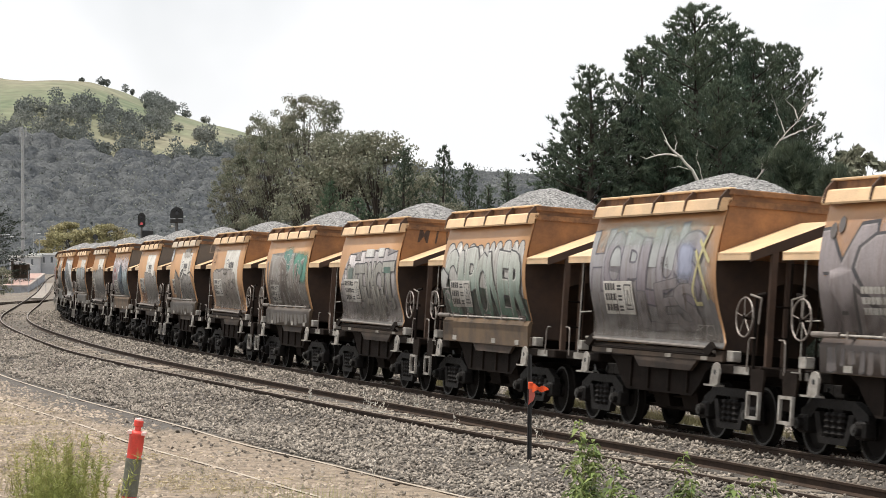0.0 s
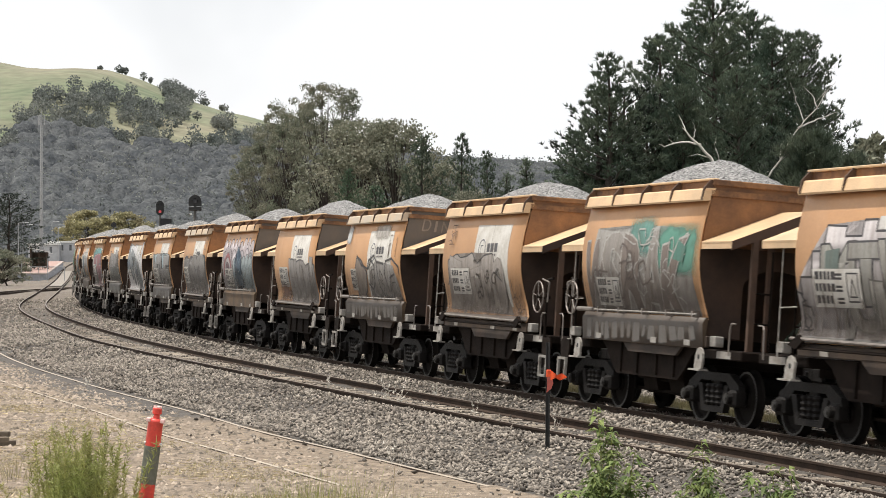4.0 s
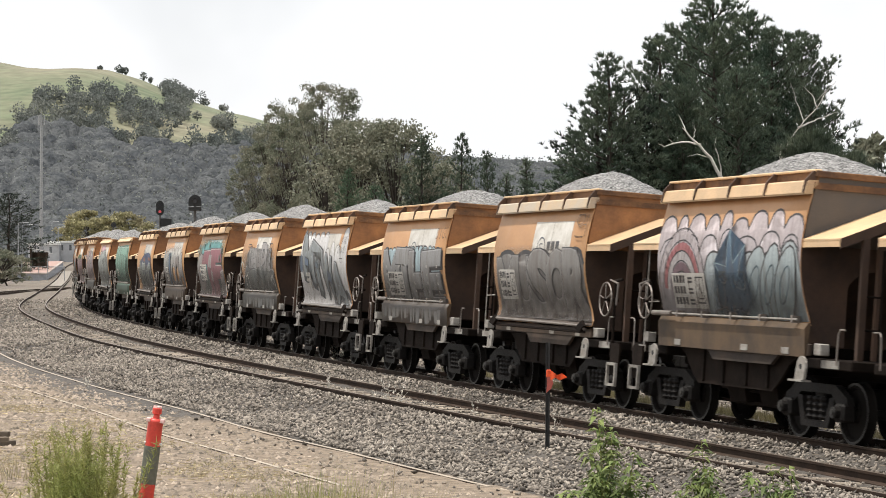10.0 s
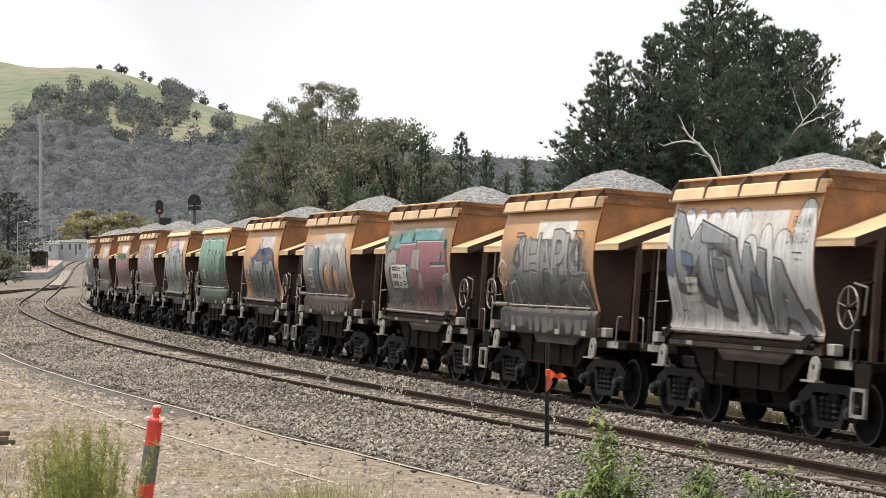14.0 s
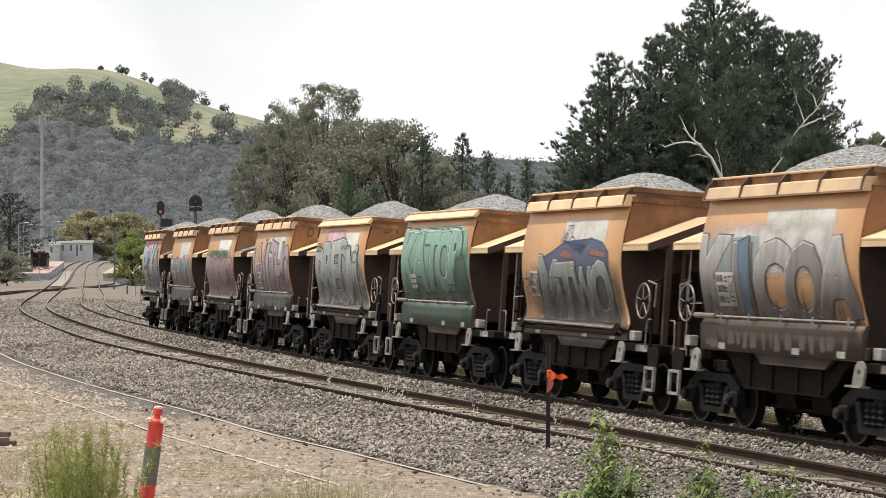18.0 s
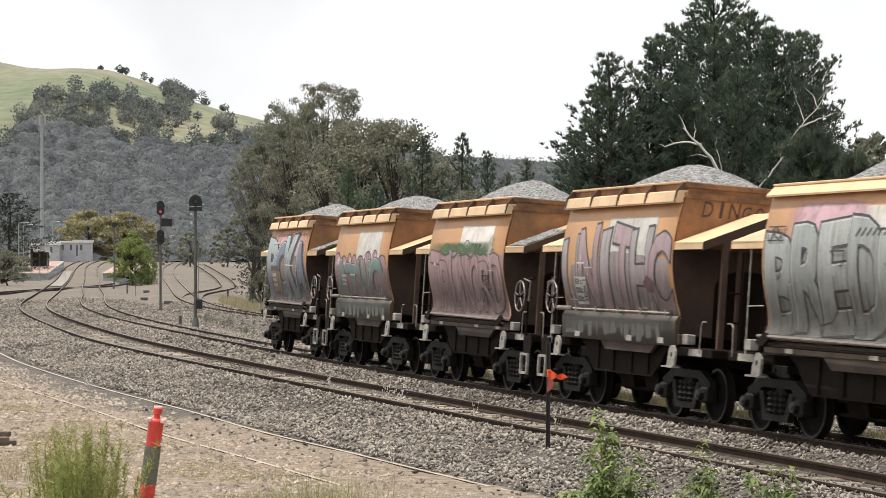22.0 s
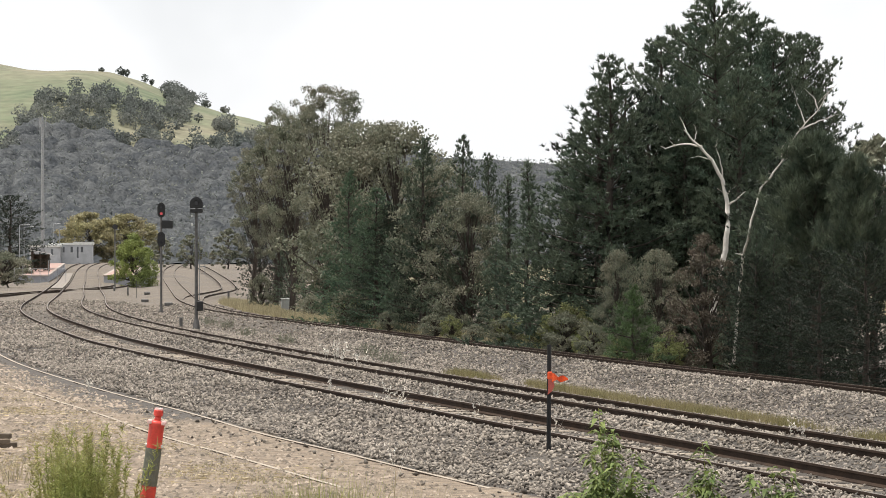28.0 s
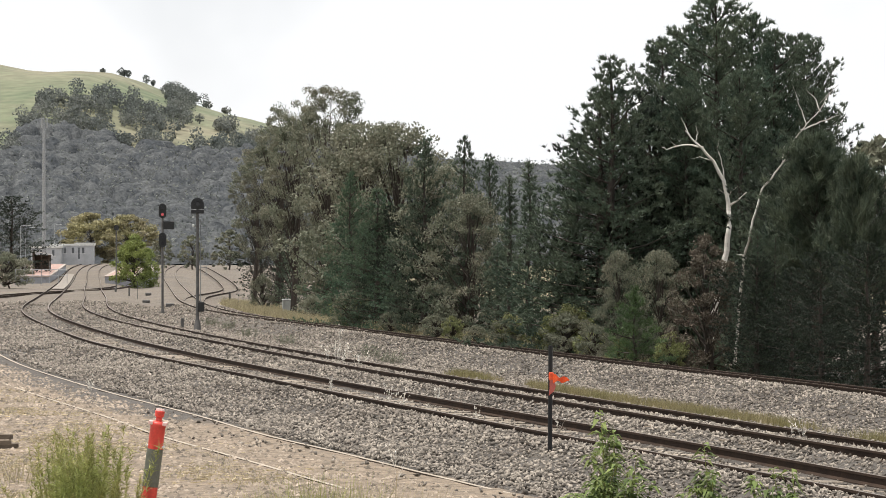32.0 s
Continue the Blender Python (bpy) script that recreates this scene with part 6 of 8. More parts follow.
for i, (draw, colours, kinds) in enumerate(PAINT):
    kind = "open" if i % 2 == 0 else "skirted"
    w = copy_thing(protos[kind, "plain" in kinds], pose(0, 0, 0))
    tagged(w, "orange hopper wagon heaped with stone, %s graffiti" % colours, "hopper wagon", "wagons of the stone train")
    for o in w.children:
        kind_of = o.name.split(".")[0]
        swap = "end_grey" if kind_of == "hopper" and "grey_end" in kinds else "rim_grey" if kind_of == "rim" and "grey_rim" in kinds else None
        if swap:
            o.material_slots[0].link = "OBJECT"
            o.material_slots[0].material = M[swap]
    part("load", heaps[i % 5], None, w, "grey crushed stone", at=pose(0, 0, -0.16 if "plain" in kinds else 0))
    p = Painter(w, kind == "skirted", 100 + i)
    lowest, skirt = draw(p)
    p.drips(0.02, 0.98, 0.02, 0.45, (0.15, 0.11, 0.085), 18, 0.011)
    # brown dust thrown up from the track, deepened to paint the lower sheet's shade
    p.mist(-0.01, 1.01, -0.1, p.rng.uniform(0.46, 0.58), (0.042, 0.030, 0.022), 0.28 if "clean" in kinds else 0.46 if i < 6 else 0.66, name="track_dust", label="brown dust on the lower sheet", rise=True)
    if kind == "open":
        part("lower_lip", sheet(fine_rows(1.475, 1.575, 0.0, 0.015), -1, 0.004, 0.001), spray(lowest), w, "grimy painted lower lip")
    elif skirt:
        part("skirt_paint", sheet([(1.25, 1.3118, 2.855), (1.655, 1.3456, 2.855), (1.755, 1.288, 2.855)], -1, 0.003, 0.001), spray(tuple(k * c for k, c in zip((0.52, 0.46, 0.42), skirt))), w)
        # the piece above runs on over the skirt: the feet of its letters
        for name, grow, rgb, off in (("skirt_outline", 0.018, tuple(0.22 * c for c in skirt), 0.0035), ("skirt_lettering", 0.0, tuple(0.80 * c for c in skirt), 0.0050)):
            bm, rng = bmesh.new(), np.random.default_rng(500 + i)
            x = 9.0 if "plain" in kinds else -2.6
            while x < 2.35:
                d, a, c, z0, z1 = rng.uniform(0.07, 0.30), *rng.uniform(-0.09, 0.09, 2), rng.uniform(1.27, 1.40), rng.uniform(1.56, 1.635)
                corner = [(x + a - grow, z0 - grow), (x + d * 0.5 + a, z0 - grow - 0.012), (x + d + c + grow, z0 - grow + 0.015), (x + d + grow, z1), (x - grow, z1)]
                bm.faces.new([bm.verts.new((u, -(1.3118 + (z - 1.25) * 0.0835) - off, z)) for u, z in corner])
                x += d + rng.uniform(0.03, 0.26)
            tagged(part(name, bm, spray(rgb), w), kind="stuff")
    if "dingo" in kinds:
        end_tag(w, "DINGO", -0.95, 3.50, 0.26, p.rng, "pipe" if "grey_end" in kinds else "end_scrawl")
    if "mtwo" in kinds:
        end_tag(w, "MTWO", -1.0, 3.50, 0.34, p.rng)
    if i in (0, 2):
        bm = bmesh.new()
        gr = [[bm.verts.new((x, -1.40 * q, 3.625 - 0.59 * q + p.rng.uniform(0.004, 0.03))) for q in np.linspace(0.3, 1.0, 14)] for x in np.linspace(2.85, 4.02, 22)]
        for g0, g1 in zip(gr, gr[1:]):
            for j in range(13):
                bm.faces.new((g0[j], g0[j + 1], g1[j + 1], g1[j]))
        part("spilt_stone", bm, M["stone"], w, "grey stone spilt on the end cover")
    WAGONS.append(w)
for p in protos.values():
    for o in (*p.children_recursive, p):
        bpy.data.objects.remove(o)


def motions():
    """The train rolls past; every wagon follows the curve and lean of the main line."""
    for i, w in enumerate(WAGONS):
        rows = []
        for k in range(33):
            s = speed_place(k) - i * PITCH - 2.82
            rows.append((k, TB.stance(s)))
        walk(w, rows)
        # wheels roll without slip on rails of this radius
        start = speed_place(0)
        for o in w.children_recursive:
            if o.name.startswith("wheelset"):
                home = o.matrix_basis.translation
                walk(o, [(k / 15, pose(home.x, home.y, home.z, 0, math.degrees((start - speed_place(k / 15)) / 0.462) % 360)) for k in range(481)])

# ---------------------------------------------------------------- plants
def blades(rng, c, axis, n, length, width, spread):
    """n thin blades fanning from each centre c along its axis."""
    m = len(c)
    c, axis = np.repeat(c, n, 0), np.repeat(axis, n, 0)
    d = axis + rng.normal(size=(m * n, 3)) * spread
    d /= np.linalg.norm(d, axis=1)[:, None]
    side = np.cross(d, rng.normal(size=(m * n, 3)))
    side /= np.linalg.norm(side, axis=1)[:, None] + 1e-9
    L = length * rng.uniform(0.6, 1.25, (m * n, 1))
    v = np.stack([c - side * width / 2, c + side * width / 2, c + d * L], 1).reshape(-1, 3)
    return v, np.arange(m * n * 3).reshape(-1, 3)


def leaves(rng, c, size, droop=0.3):
    """One small folded leaf (two triangles) at each centre."""
    m = len(c)
    d = rng.normal(size=(m, 3))
    d[:, 2] -= droop
    d /= np.linalg.norm(d, axis=1)[:, None]
    s = np.cross(d, rng.normal(size=(m, 3)))
    s /= np.linalg.norm(s, axis=1)[:, None] + 1e-9
    L = size * rng.uniform(0.6, 1.4, (m, 1))
    v = np.stack([c - d * L / 2, c + s * L * 0.28, c + d * L / 2, c - s * L * 0.28], 1).reshape(-1, 3)
    k = np.arange(m)[:, None] * 4
    return v, np.concatenate([k + [0, 1, 2], k + [0, 2, 3]])


def limb(bm, pts, radii, n=7):
    rings = []
    for i, p in enumerate(pts):
        a, b = Vector(pts[max(0, i - 1)]), Vector(pts[min(len(pts) - 1, i + 1)])
        q = (b - a).to_track_quat("Z", "Y").to_matrix()
        rings.append([bm.verts.new(Vector(p) + q @ Vector((radii[i] * math.cos(2 * math.pi * k / n), radii[i] * math.sin(2 * math.pi * k / n), 0))) for k in range(n)])
    for a, b in zip(rings, rings[1:]):
        for k in range(n):
            bm.faces.new((a[k], a[(k + 1) % n], b[(k + 1) % n], b[k]))
    return bm


def pine(name, seed, height, reach, tufts, bare=0.08, blade=0.26, dense=10, thin=0.026, material="pine", dome=1.4, low=0.7):
    """dome: 1 gives a cone, 2 and more a rounded crown; low: how far the lowest branches reach."""
    rng = np.random.RandomState(seed)
    t = new(name)
    bm = limb(bmesh.new(), [(0.12 * math.sin(i * 1.3) * 0.5, 0.1 * math.cos(i) * 0.5, height * i / 8) for i in range(9)], [0.02 * height * (1 - i / 8.6) + 0.01 for i in range(9)])
    c, ax = [], []
    n_br = int(height * 11)
    per = max(4, tufts // n_br)
    for k in range(n_br):
        f = bare + (1 - bare) * ((k + rng.rand()) / n_br) ** 0.92
        z0 = height * f
        ang = k * 2.4 + rng.uniform(-0.5, 0.5)
        L = reach * ((1 - f ** dome) ** (0.85 if dome < 1.6 else 0.55) * (low + (1 - low) * min(1, f / 0.35)) + 0.04) * rng.uniform(0.45, 1.12)
        rise = 0.05 + 0.7 * f
        d = np.array([math.cos(ang), math.sin(ang), rise])
        d /= np.linalg.norm(d)
        z0 = z0 - d[2] * L * 0.55
        if z0 < 0.1:
            continue
        o = np.array([0, 0, z0])
        if L > 0.8 and k % 2 == 0:
            limb(bm, [(0, 0, z0), tuple(o + d * L * 0.5 - [0, 0, 0.05 * L]), tuple(o + d * L)], [0.035, 0.022, 0.006], 4)
        m = max(3, int(per * (0.25 + 1.1 * L / reach)))
        s = rng.beta(2.0, 0.95, m)[:, None]
        wide = 0.08 + 0.16 * L * s * (1.15 - s)
        p = o + d * L * s + rng.normal(size=(m, 3)) * wide * [1, 1, 0.45]
        c.append(p)
        ax.append(np.tile(d * 0.8 + [0, 0, 0.6], (m, 1)) + rng.normal(size=(m, 3)) * 0.25)
    c, ax = np.concatenate(c), np.concatenate(ax)
    v, f = blades(rng, c, ax, dense, blade, thin, 0.5)
    part("trunk", mesh_of("trunk", bm, M["bark"], True), None, t)
    part("crown", soup("crown", v, f, M[material]), None, t)
    return t


def gum(name, seed, height, reach, clumps, per, material="gum", leaf=0.17, base=0.25, flat=0.6):
    rng = np.random.RandomState(seed)
    t = new(name)
    bm = limb(bmesh.new(), [(0.2 * math.sin(i * 0.9 + seed), 0.2 * math.cos(i * 0.7) - 0.2, height * 0.85 * i / 6) for i in range(7)], [0.022 * height * (1 - i / 7.5) for i in range(7)])
    c = []
    for k in range(clumps):
        f = base + (1 - base) * rng.beta(1.5, 1.15)
        ang = rng.uniform(0, 2 * math.pi)
        R = reach * math.sqrt(max(0.02, 1 - ((f - base - 0.34) / 0.62) ** 2)) * rng.uniform(0.2, 1.0) ** 0.6
        p = np.array([R * math.cos(ang), R * math.sin(ang), f * height])
        h0 = max(0.15, f - 0.22) * height * 0.8
        if k % 2 == 0:
            limb(bm, [(0, 0, h0), tuple(p * [0.55, 0.55, 0] + [0, 0, (h0 + p[2]) / 2 + 0.1]), tuple(p)], [0.045, 0.026, 0.009], 4)
        r = reach * rng.uniform(0.09, 0.24)
        q = rng.normal(size=(per, 3))
        q /= np.linalg.norm(q, axis=1)[:, None]
        q *= r * rng.uniform(0.35, 1.05, (per, 1)) * [1, 1, flat]
        c.append(p + q)
    v, f = leaves(rng, np.concatenate(c), leaf)
    part("trunk", mesh_of("trunk", bm, M["bark"], True), None, t)
    part("crown", soup("crown", v, f, M[material]), None, t)
    return t


def spot(px, d):
    """Plan place d metres out on a bearing; px counts across the settled view."""
    return (px - 788) / 4106.5 * d, d


clear_of = spline((300, 399, 499, 598, 700, 898, 1198, 1552), (175, 151, 132, 119, 107, 89, 71, 58))   # where the far track lies on each bearing


def plant(proto, px, d, top_row, label, category="tree", turn=0.0, wide=1.0, base=None, group="", stand_off=0.0):
    """Copies a tree so that it stands on the ground and reaches up to the given level of the view."""
    d = max(d, clear_of(px) + stand_off)
    x, y = spot(px, d)
    zb = float(lie(np.array([x]), np.array([y]))[0]) if base is None else base
    h = EYE + (475 - top_row) / 4106.5 * d - zb
    s = h / proto["tall"]
    ob = copy_thing(proto, pose(x, y, zb - 0.05, 0, 0, turn))
    ob.scale = (s * wide, s * wide, s)
    return tagged(ob, label, category, group)


protos_t = {}
for key, ob, tall in (("pine_big", pine("pine_tree", 1, 14.0, 3.6, 8200, 0.06, 0.19, 11, 0.044, dome=2.6, low=0.8), 14.2),
                      ("pine_cone", pine("pine_tree", 2, 11.0, 4.3, 3900, 0.02, 0.19, 11, 0.042, dome=1.12, low=0.95), 11.2),
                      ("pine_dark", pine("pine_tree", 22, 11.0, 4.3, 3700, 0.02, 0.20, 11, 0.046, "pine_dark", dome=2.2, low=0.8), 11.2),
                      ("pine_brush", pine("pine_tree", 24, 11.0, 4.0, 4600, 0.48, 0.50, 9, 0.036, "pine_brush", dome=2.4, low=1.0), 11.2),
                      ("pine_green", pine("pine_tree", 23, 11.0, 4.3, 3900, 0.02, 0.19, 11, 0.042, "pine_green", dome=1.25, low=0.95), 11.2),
                      ("pine_slim", pine("pine_tree", 3, 9.0, 1.0, 1300, 0.15, 0.26, 10, 0.026, dome=1.2), 9.1),
                      ("pine_small", pine("young_pine", 4, 3.2, 1.45, 1000, 0.03, 0.22, 12, 0.018, "young", dome=1.5, low=0.9), 3.3),
                      ("gum_tall", gum("gum_tree", 5, 14.0, 2.9, 175, 150, leaf=0.125, base=0.26), 14.2),
                      ("gum_round", gum("gum_tree", 6, 9.0, 3.5, 150, 150, leaf=0.13, base=0.04), 9.2),
                      ("gum_far", gum("gum_tree", 16, 9.0, 3.5, 80, 45, leaf=0.45, base=0.02), 9.2),
                      ("russet", gum("russet_tree", 7, 6.0, 1.7, 110, 120, "russet", 0.11, 0.03, 0.9), 6.1),
                      ("bush", gum("shrub", 8, 2.2, 1.4, 70, 110, "gum", 0.09, 0.02, 0.8), 2.2),
                      ("bush_bright", gum("shrub", 18, 2.2, 1.3, 80, 100, "bush_green", 0.085, 0.0, 0.9), 2.2),
                      ("yellowy", gum("yellow_gum_tree", 12, 7.5, 4.6, 120, 150, "yellowy", 0.26, 0.03, 0.6), 7.6),
                      ("bright", gum("bright_shrub", 9, 4.6, 2.3, 150, 110, "bright", 0.16, -0.05, 0.9), 4.7)):
    ob["tall"] = tall
    protos_t[key] = ob
PT = protos_t
DARKP, GUML = "tall dark green pine with dense needles", "olive-green gum tree with an open crown"
# pine_dark copies paint the shaded hollows under and between the other crowns
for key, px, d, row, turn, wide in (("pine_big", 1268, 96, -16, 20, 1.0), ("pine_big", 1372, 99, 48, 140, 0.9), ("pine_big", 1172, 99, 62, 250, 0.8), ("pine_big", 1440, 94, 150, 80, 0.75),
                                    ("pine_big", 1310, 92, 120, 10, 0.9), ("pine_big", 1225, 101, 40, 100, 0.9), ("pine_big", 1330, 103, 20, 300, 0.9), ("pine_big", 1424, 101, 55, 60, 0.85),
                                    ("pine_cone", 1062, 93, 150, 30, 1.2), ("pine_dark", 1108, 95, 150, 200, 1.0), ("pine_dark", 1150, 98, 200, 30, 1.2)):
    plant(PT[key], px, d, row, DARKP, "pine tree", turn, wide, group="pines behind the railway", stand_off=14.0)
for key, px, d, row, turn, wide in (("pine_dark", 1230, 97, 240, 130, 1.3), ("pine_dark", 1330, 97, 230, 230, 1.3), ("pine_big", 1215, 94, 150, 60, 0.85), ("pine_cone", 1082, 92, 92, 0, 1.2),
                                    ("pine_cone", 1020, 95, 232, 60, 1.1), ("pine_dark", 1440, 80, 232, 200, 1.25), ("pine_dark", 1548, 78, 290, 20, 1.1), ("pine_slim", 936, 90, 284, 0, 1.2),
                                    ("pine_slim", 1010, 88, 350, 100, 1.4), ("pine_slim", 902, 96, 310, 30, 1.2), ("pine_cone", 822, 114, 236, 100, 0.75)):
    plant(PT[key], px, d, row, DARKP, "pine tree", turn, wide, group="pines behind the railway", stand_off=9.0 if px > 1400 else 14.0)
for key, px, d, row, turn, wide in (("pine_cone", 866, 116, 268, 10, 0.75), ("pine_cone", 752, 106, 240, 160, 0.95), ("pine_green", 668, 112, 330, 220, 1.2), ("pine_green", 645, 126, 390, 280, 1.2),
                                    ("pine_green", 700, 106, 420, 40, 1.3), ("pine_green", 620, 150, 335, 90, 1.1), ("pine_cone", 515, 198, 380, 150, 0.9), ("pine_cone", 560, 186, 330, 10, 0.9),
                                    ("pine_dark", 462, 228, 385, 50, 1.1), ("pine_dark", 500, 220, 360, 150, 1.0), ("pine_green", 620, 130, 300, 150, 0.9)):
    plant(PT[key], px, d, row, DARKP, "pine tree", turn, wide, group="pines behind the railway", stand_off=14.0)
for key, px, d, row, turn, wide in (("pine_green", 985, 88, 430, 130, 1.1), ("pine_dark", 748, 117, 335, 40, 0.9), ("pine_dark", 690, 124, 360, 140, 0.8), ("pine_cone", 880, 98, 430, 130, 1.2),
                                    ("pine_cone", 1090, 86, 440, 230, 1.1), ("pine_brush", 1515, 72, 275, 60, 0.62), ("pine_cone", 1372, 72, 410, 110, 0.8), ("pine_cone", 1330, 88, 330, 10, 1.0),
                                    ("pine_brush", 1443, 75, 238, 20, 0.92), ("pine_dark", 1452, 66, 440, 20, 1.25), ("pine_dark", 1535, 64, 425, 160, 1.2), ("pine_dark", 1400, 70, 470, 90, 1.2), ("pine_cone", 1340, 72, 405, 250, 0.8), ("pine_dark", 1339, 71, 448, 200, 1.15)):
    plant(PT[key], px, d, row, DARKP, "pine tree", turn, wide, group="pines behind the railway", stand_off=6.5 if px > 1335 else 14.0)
for key, px, d, row, turn, wide in (("gum_tall", 578, 160, 152, 0, 0.8), ("gum_tall", 520, 170, 184, 70, 0.75), ("gum_tall", 492, 200, 222, 30, 0.95), ("gum_round", 640, 150, 215, 120, 1.0),
                                    ("gum_round", 704, 148, 214, 200, 0.95), ("gum_round", 782, 118, 290, 250, 0.9), ("gum_round", 640, 185, 240, 290, 0.8), ("gum_tall", 452, 215, 262, 10, 0.85),
                                    ("gum_round", 830, 110, 340, 60, 0.9), ("gum_round", 610, 175, 300, 180, 0.8)):
    plant(PT[key], px, d, row, GUML, "gum tree", turn, wide, group="gums behind the railway", stand_off=18.0)
plant(PT["russet"], 1250, 80, 418, "small tree with sparse russet-brown leaves", "tree", 0, 1.0)
plant(PT["gum_round"], 1165, 84, 440, "small olive-brown tree at the edge of the woods", "tree", 100, 0.7)
plant(PT["gum_round"], 1095, 84, 440, "small olive-brown tree at the edge of the woods", "tree", 200, 0.6)
plant(PT["pine_small"], 1122, 78, 506, "young bright green pine at the edge of the trees", "pine tree", 0, 1.1)
for px, d, row, turn, wide in ((1000, 82, 555, 0, 1.1), (890, 94, 566, 40, 1.0), (770, 107, 558, 80, 1.3), (620, 126, 515, 120, 1.2), (555, 142, 524, 160, 1.0), (464, 170, 488, 200, 0.6), (840, 100, 576, 250, 1.2),
                               (1050, 83, 575, 20, 1.0), (690, 116, 552, 60, 1.0)):
    plant(PT["bush"], px, d, row, "low grey-green shrub in dry grass", "shrub", turn, wide, group="shrubs beside the far track", stand_off=7.0)
for px, d, row, turn, wide in ((622, 128, 520, 0, 1.2), (902, 97, 556, 50, 1.0), (1008, 90, 540, 90, 1.1), (1048, 87, 578, 140, 1.0), (1100, 84, 592, 190, 0.9), (1186, 80, 590, 240, 1.0), (958, 93, 575, 300, 0.9), (800, 104, 560, 20, 0.9)):
    plant(PT["bush_bright"], px, d, row, "yellow-green leafy shrub at the edge of the trees", "shrub", turn, wide, group="shrubs beside the far track", stand_off=8.0)
plant(PT["bright"], 238, 276, 417, "fresh green leafy shrub behind the platform", "shrub", 0, 0.95)
plant(PT["yellowy"], 160, 450, 378, "spreading yellow-olive tree beyond the station", "tree", 0, 1.15)
plant(PT["yellowy"], 226, 455, 381, "spreading yellow-olive tree beyond the station", "tree", 120, 1.1)
plant(PT["gum_far"], 340, 400, 415, "dark olive trees beyond the branch siding", "tree", 40, 1.1)
plant(PT["gum_far"], 405, 400, 405, "dark olive trees beyond the branch siding", "tree", 140, 1.1)
plant(PT["gum_far"], 285, 400, 415, "dark olive trees beyond the branch siding", "tree", 200, 1.0)
plant(PT["pine_dark"], 20, 300, 345, "dark conifer beside the station", "pine tree", 0, 1.5)
plant(PT["bush"], 10, 250, 448, "dark green shrub beside the platform", "shrub", 0, 1.2)
plant(PT["bush"], 40, 290, 458, "dark green shrub behind the platform fence", "shrub", 100, 0.9)
plant(PT["gum_far"], 1556, 180, 240, "thin pale gum on the skyline", "gum tree", 20, 0.9)
for p in PT.values():
    for o in (*p.children_recursive, p):
        bpy.data.objects.remove(o)

# ---------------------------------------------------------------- hill
RIDGE = spline((-1200, -700, -420, -300, -248, -215, -180, -158, -122, -96, -60, 0, 60, 150, 300, 600, 1200), (60, 100, 128, 122, 114, 108, 107.5, 100, 86, 80, 66, 54, 50, 50, 34, 30, 25))


def hill_z(x, y):
    f = smooth(560, 1300, y) ** 1.15
    return np.clip(RIDGE(x), 5, 200) * f + 5 * np.sin(x * 0.013 + y * 0.008) * f * (1 - f) * 2 + 3.0


bm = bmesh.new()
hx, hy = np.linspace(-1200, 1200, 161), np.concatenate([np.linspace(500, 1300, 60), np.linspace(1330, 2200, 10)])
rows = [[bm.verts.new((x, y, float(hill_z(x, y)) - (0.00015 * (y - 1300) ** 2 if y > 1300 else 0) - 1.0)) for x in hx] for y in hy]
for r, q in zip(rows, rows[1:]):
    for i in range(len(r) - 1):
        bm.faces.new((r[i], r[i + 1], q[i + 1], q[i]))
M["pasture"] = mat("hill_pasture", (0.108, 0.135, 0.076), 0.95, 0, 0.012, second=(0.190, 0.175, 0.118), bump=0.5, bump_scale=0.12, fine=0.30)
tagged(part("hill", bm, M["pasture"], smooth=True), "green and straw-coloured grassy hill above dark woods", "hill", kind="structure")
# distance haze is put into these blue-grey leaf colours
M["far_leaf"] = mat("hazed_gum_leaves", (0.053, 0.058, 0.064), 0.95, 0, 0.10, second=(0.100, 0.104, 0.106), bump=0.7, bump_scale=0.8, fine=0.35, spec=0.05)
M["far_crown"] = leafy("hazed_ragged_leaves", (0.125, 0.140, 0.136), (0.215, 0.222, 0.200), 0.4, 0.95, 0.02)
M["far_leaf"].node_tree.nodes["Bump"].inputs["Distance"].default_value = 1.0
rng = np.random.RandomState(21)
N = 16000
xx, yy = rng.uniform(-345, 330, N), rng.uniform(512, 1292, N)
zz = hill_z(xx, yy)
row = 470 - (zz - EYE) / yy * 4106.5
col = 784 + xx / yy * 4106.5
wood = np.array([noise.noise(Vector((a * 0.02, b * 0.01, 2.0))) for a, b in zip(xx, yy)])
edge = np.interp(col, (0, 20, 32, 60, 185, 205, 235, 262, 285, 345, 372, 420, 520), (248, 244, 208, 203, 208, 246, 240, 222, 236, 240, 246, 240, 236)) + 10 * wood


def inside(cx, cy, rx, ry):
    return ((col - cx) / rx) ** 2 + ((row - cy) / ry) ** 2 < 1 + 0.8 * wood


# tree groups climbing the pasture, and the clearings
keep = row > edge
for g in ((100, 184, 46, 15), (140, 165, 12, 14), (182, 184, 24, 26), (238, 200, 24, 24), (300, 204, 30, 18), (322, 188, 14, 20), (303, 166, 15, 12), (270, 212, 20, 14), (400, 222, 22, 6)):
    keep |= inside(*g) & (rng.rand(N) < 0.8)
keep |= (rng.rand(N) < 0.012) & (row > 160)
for g in ((318, 256, 30, 12), (214, 232, 20, 14), (12, 225, 16, 22)):
    keep &= ~inside(*g)
keep &= row < 474
xx, yy = xx[keep], yy[keep]
outer = (row < edge + 30)[keep]
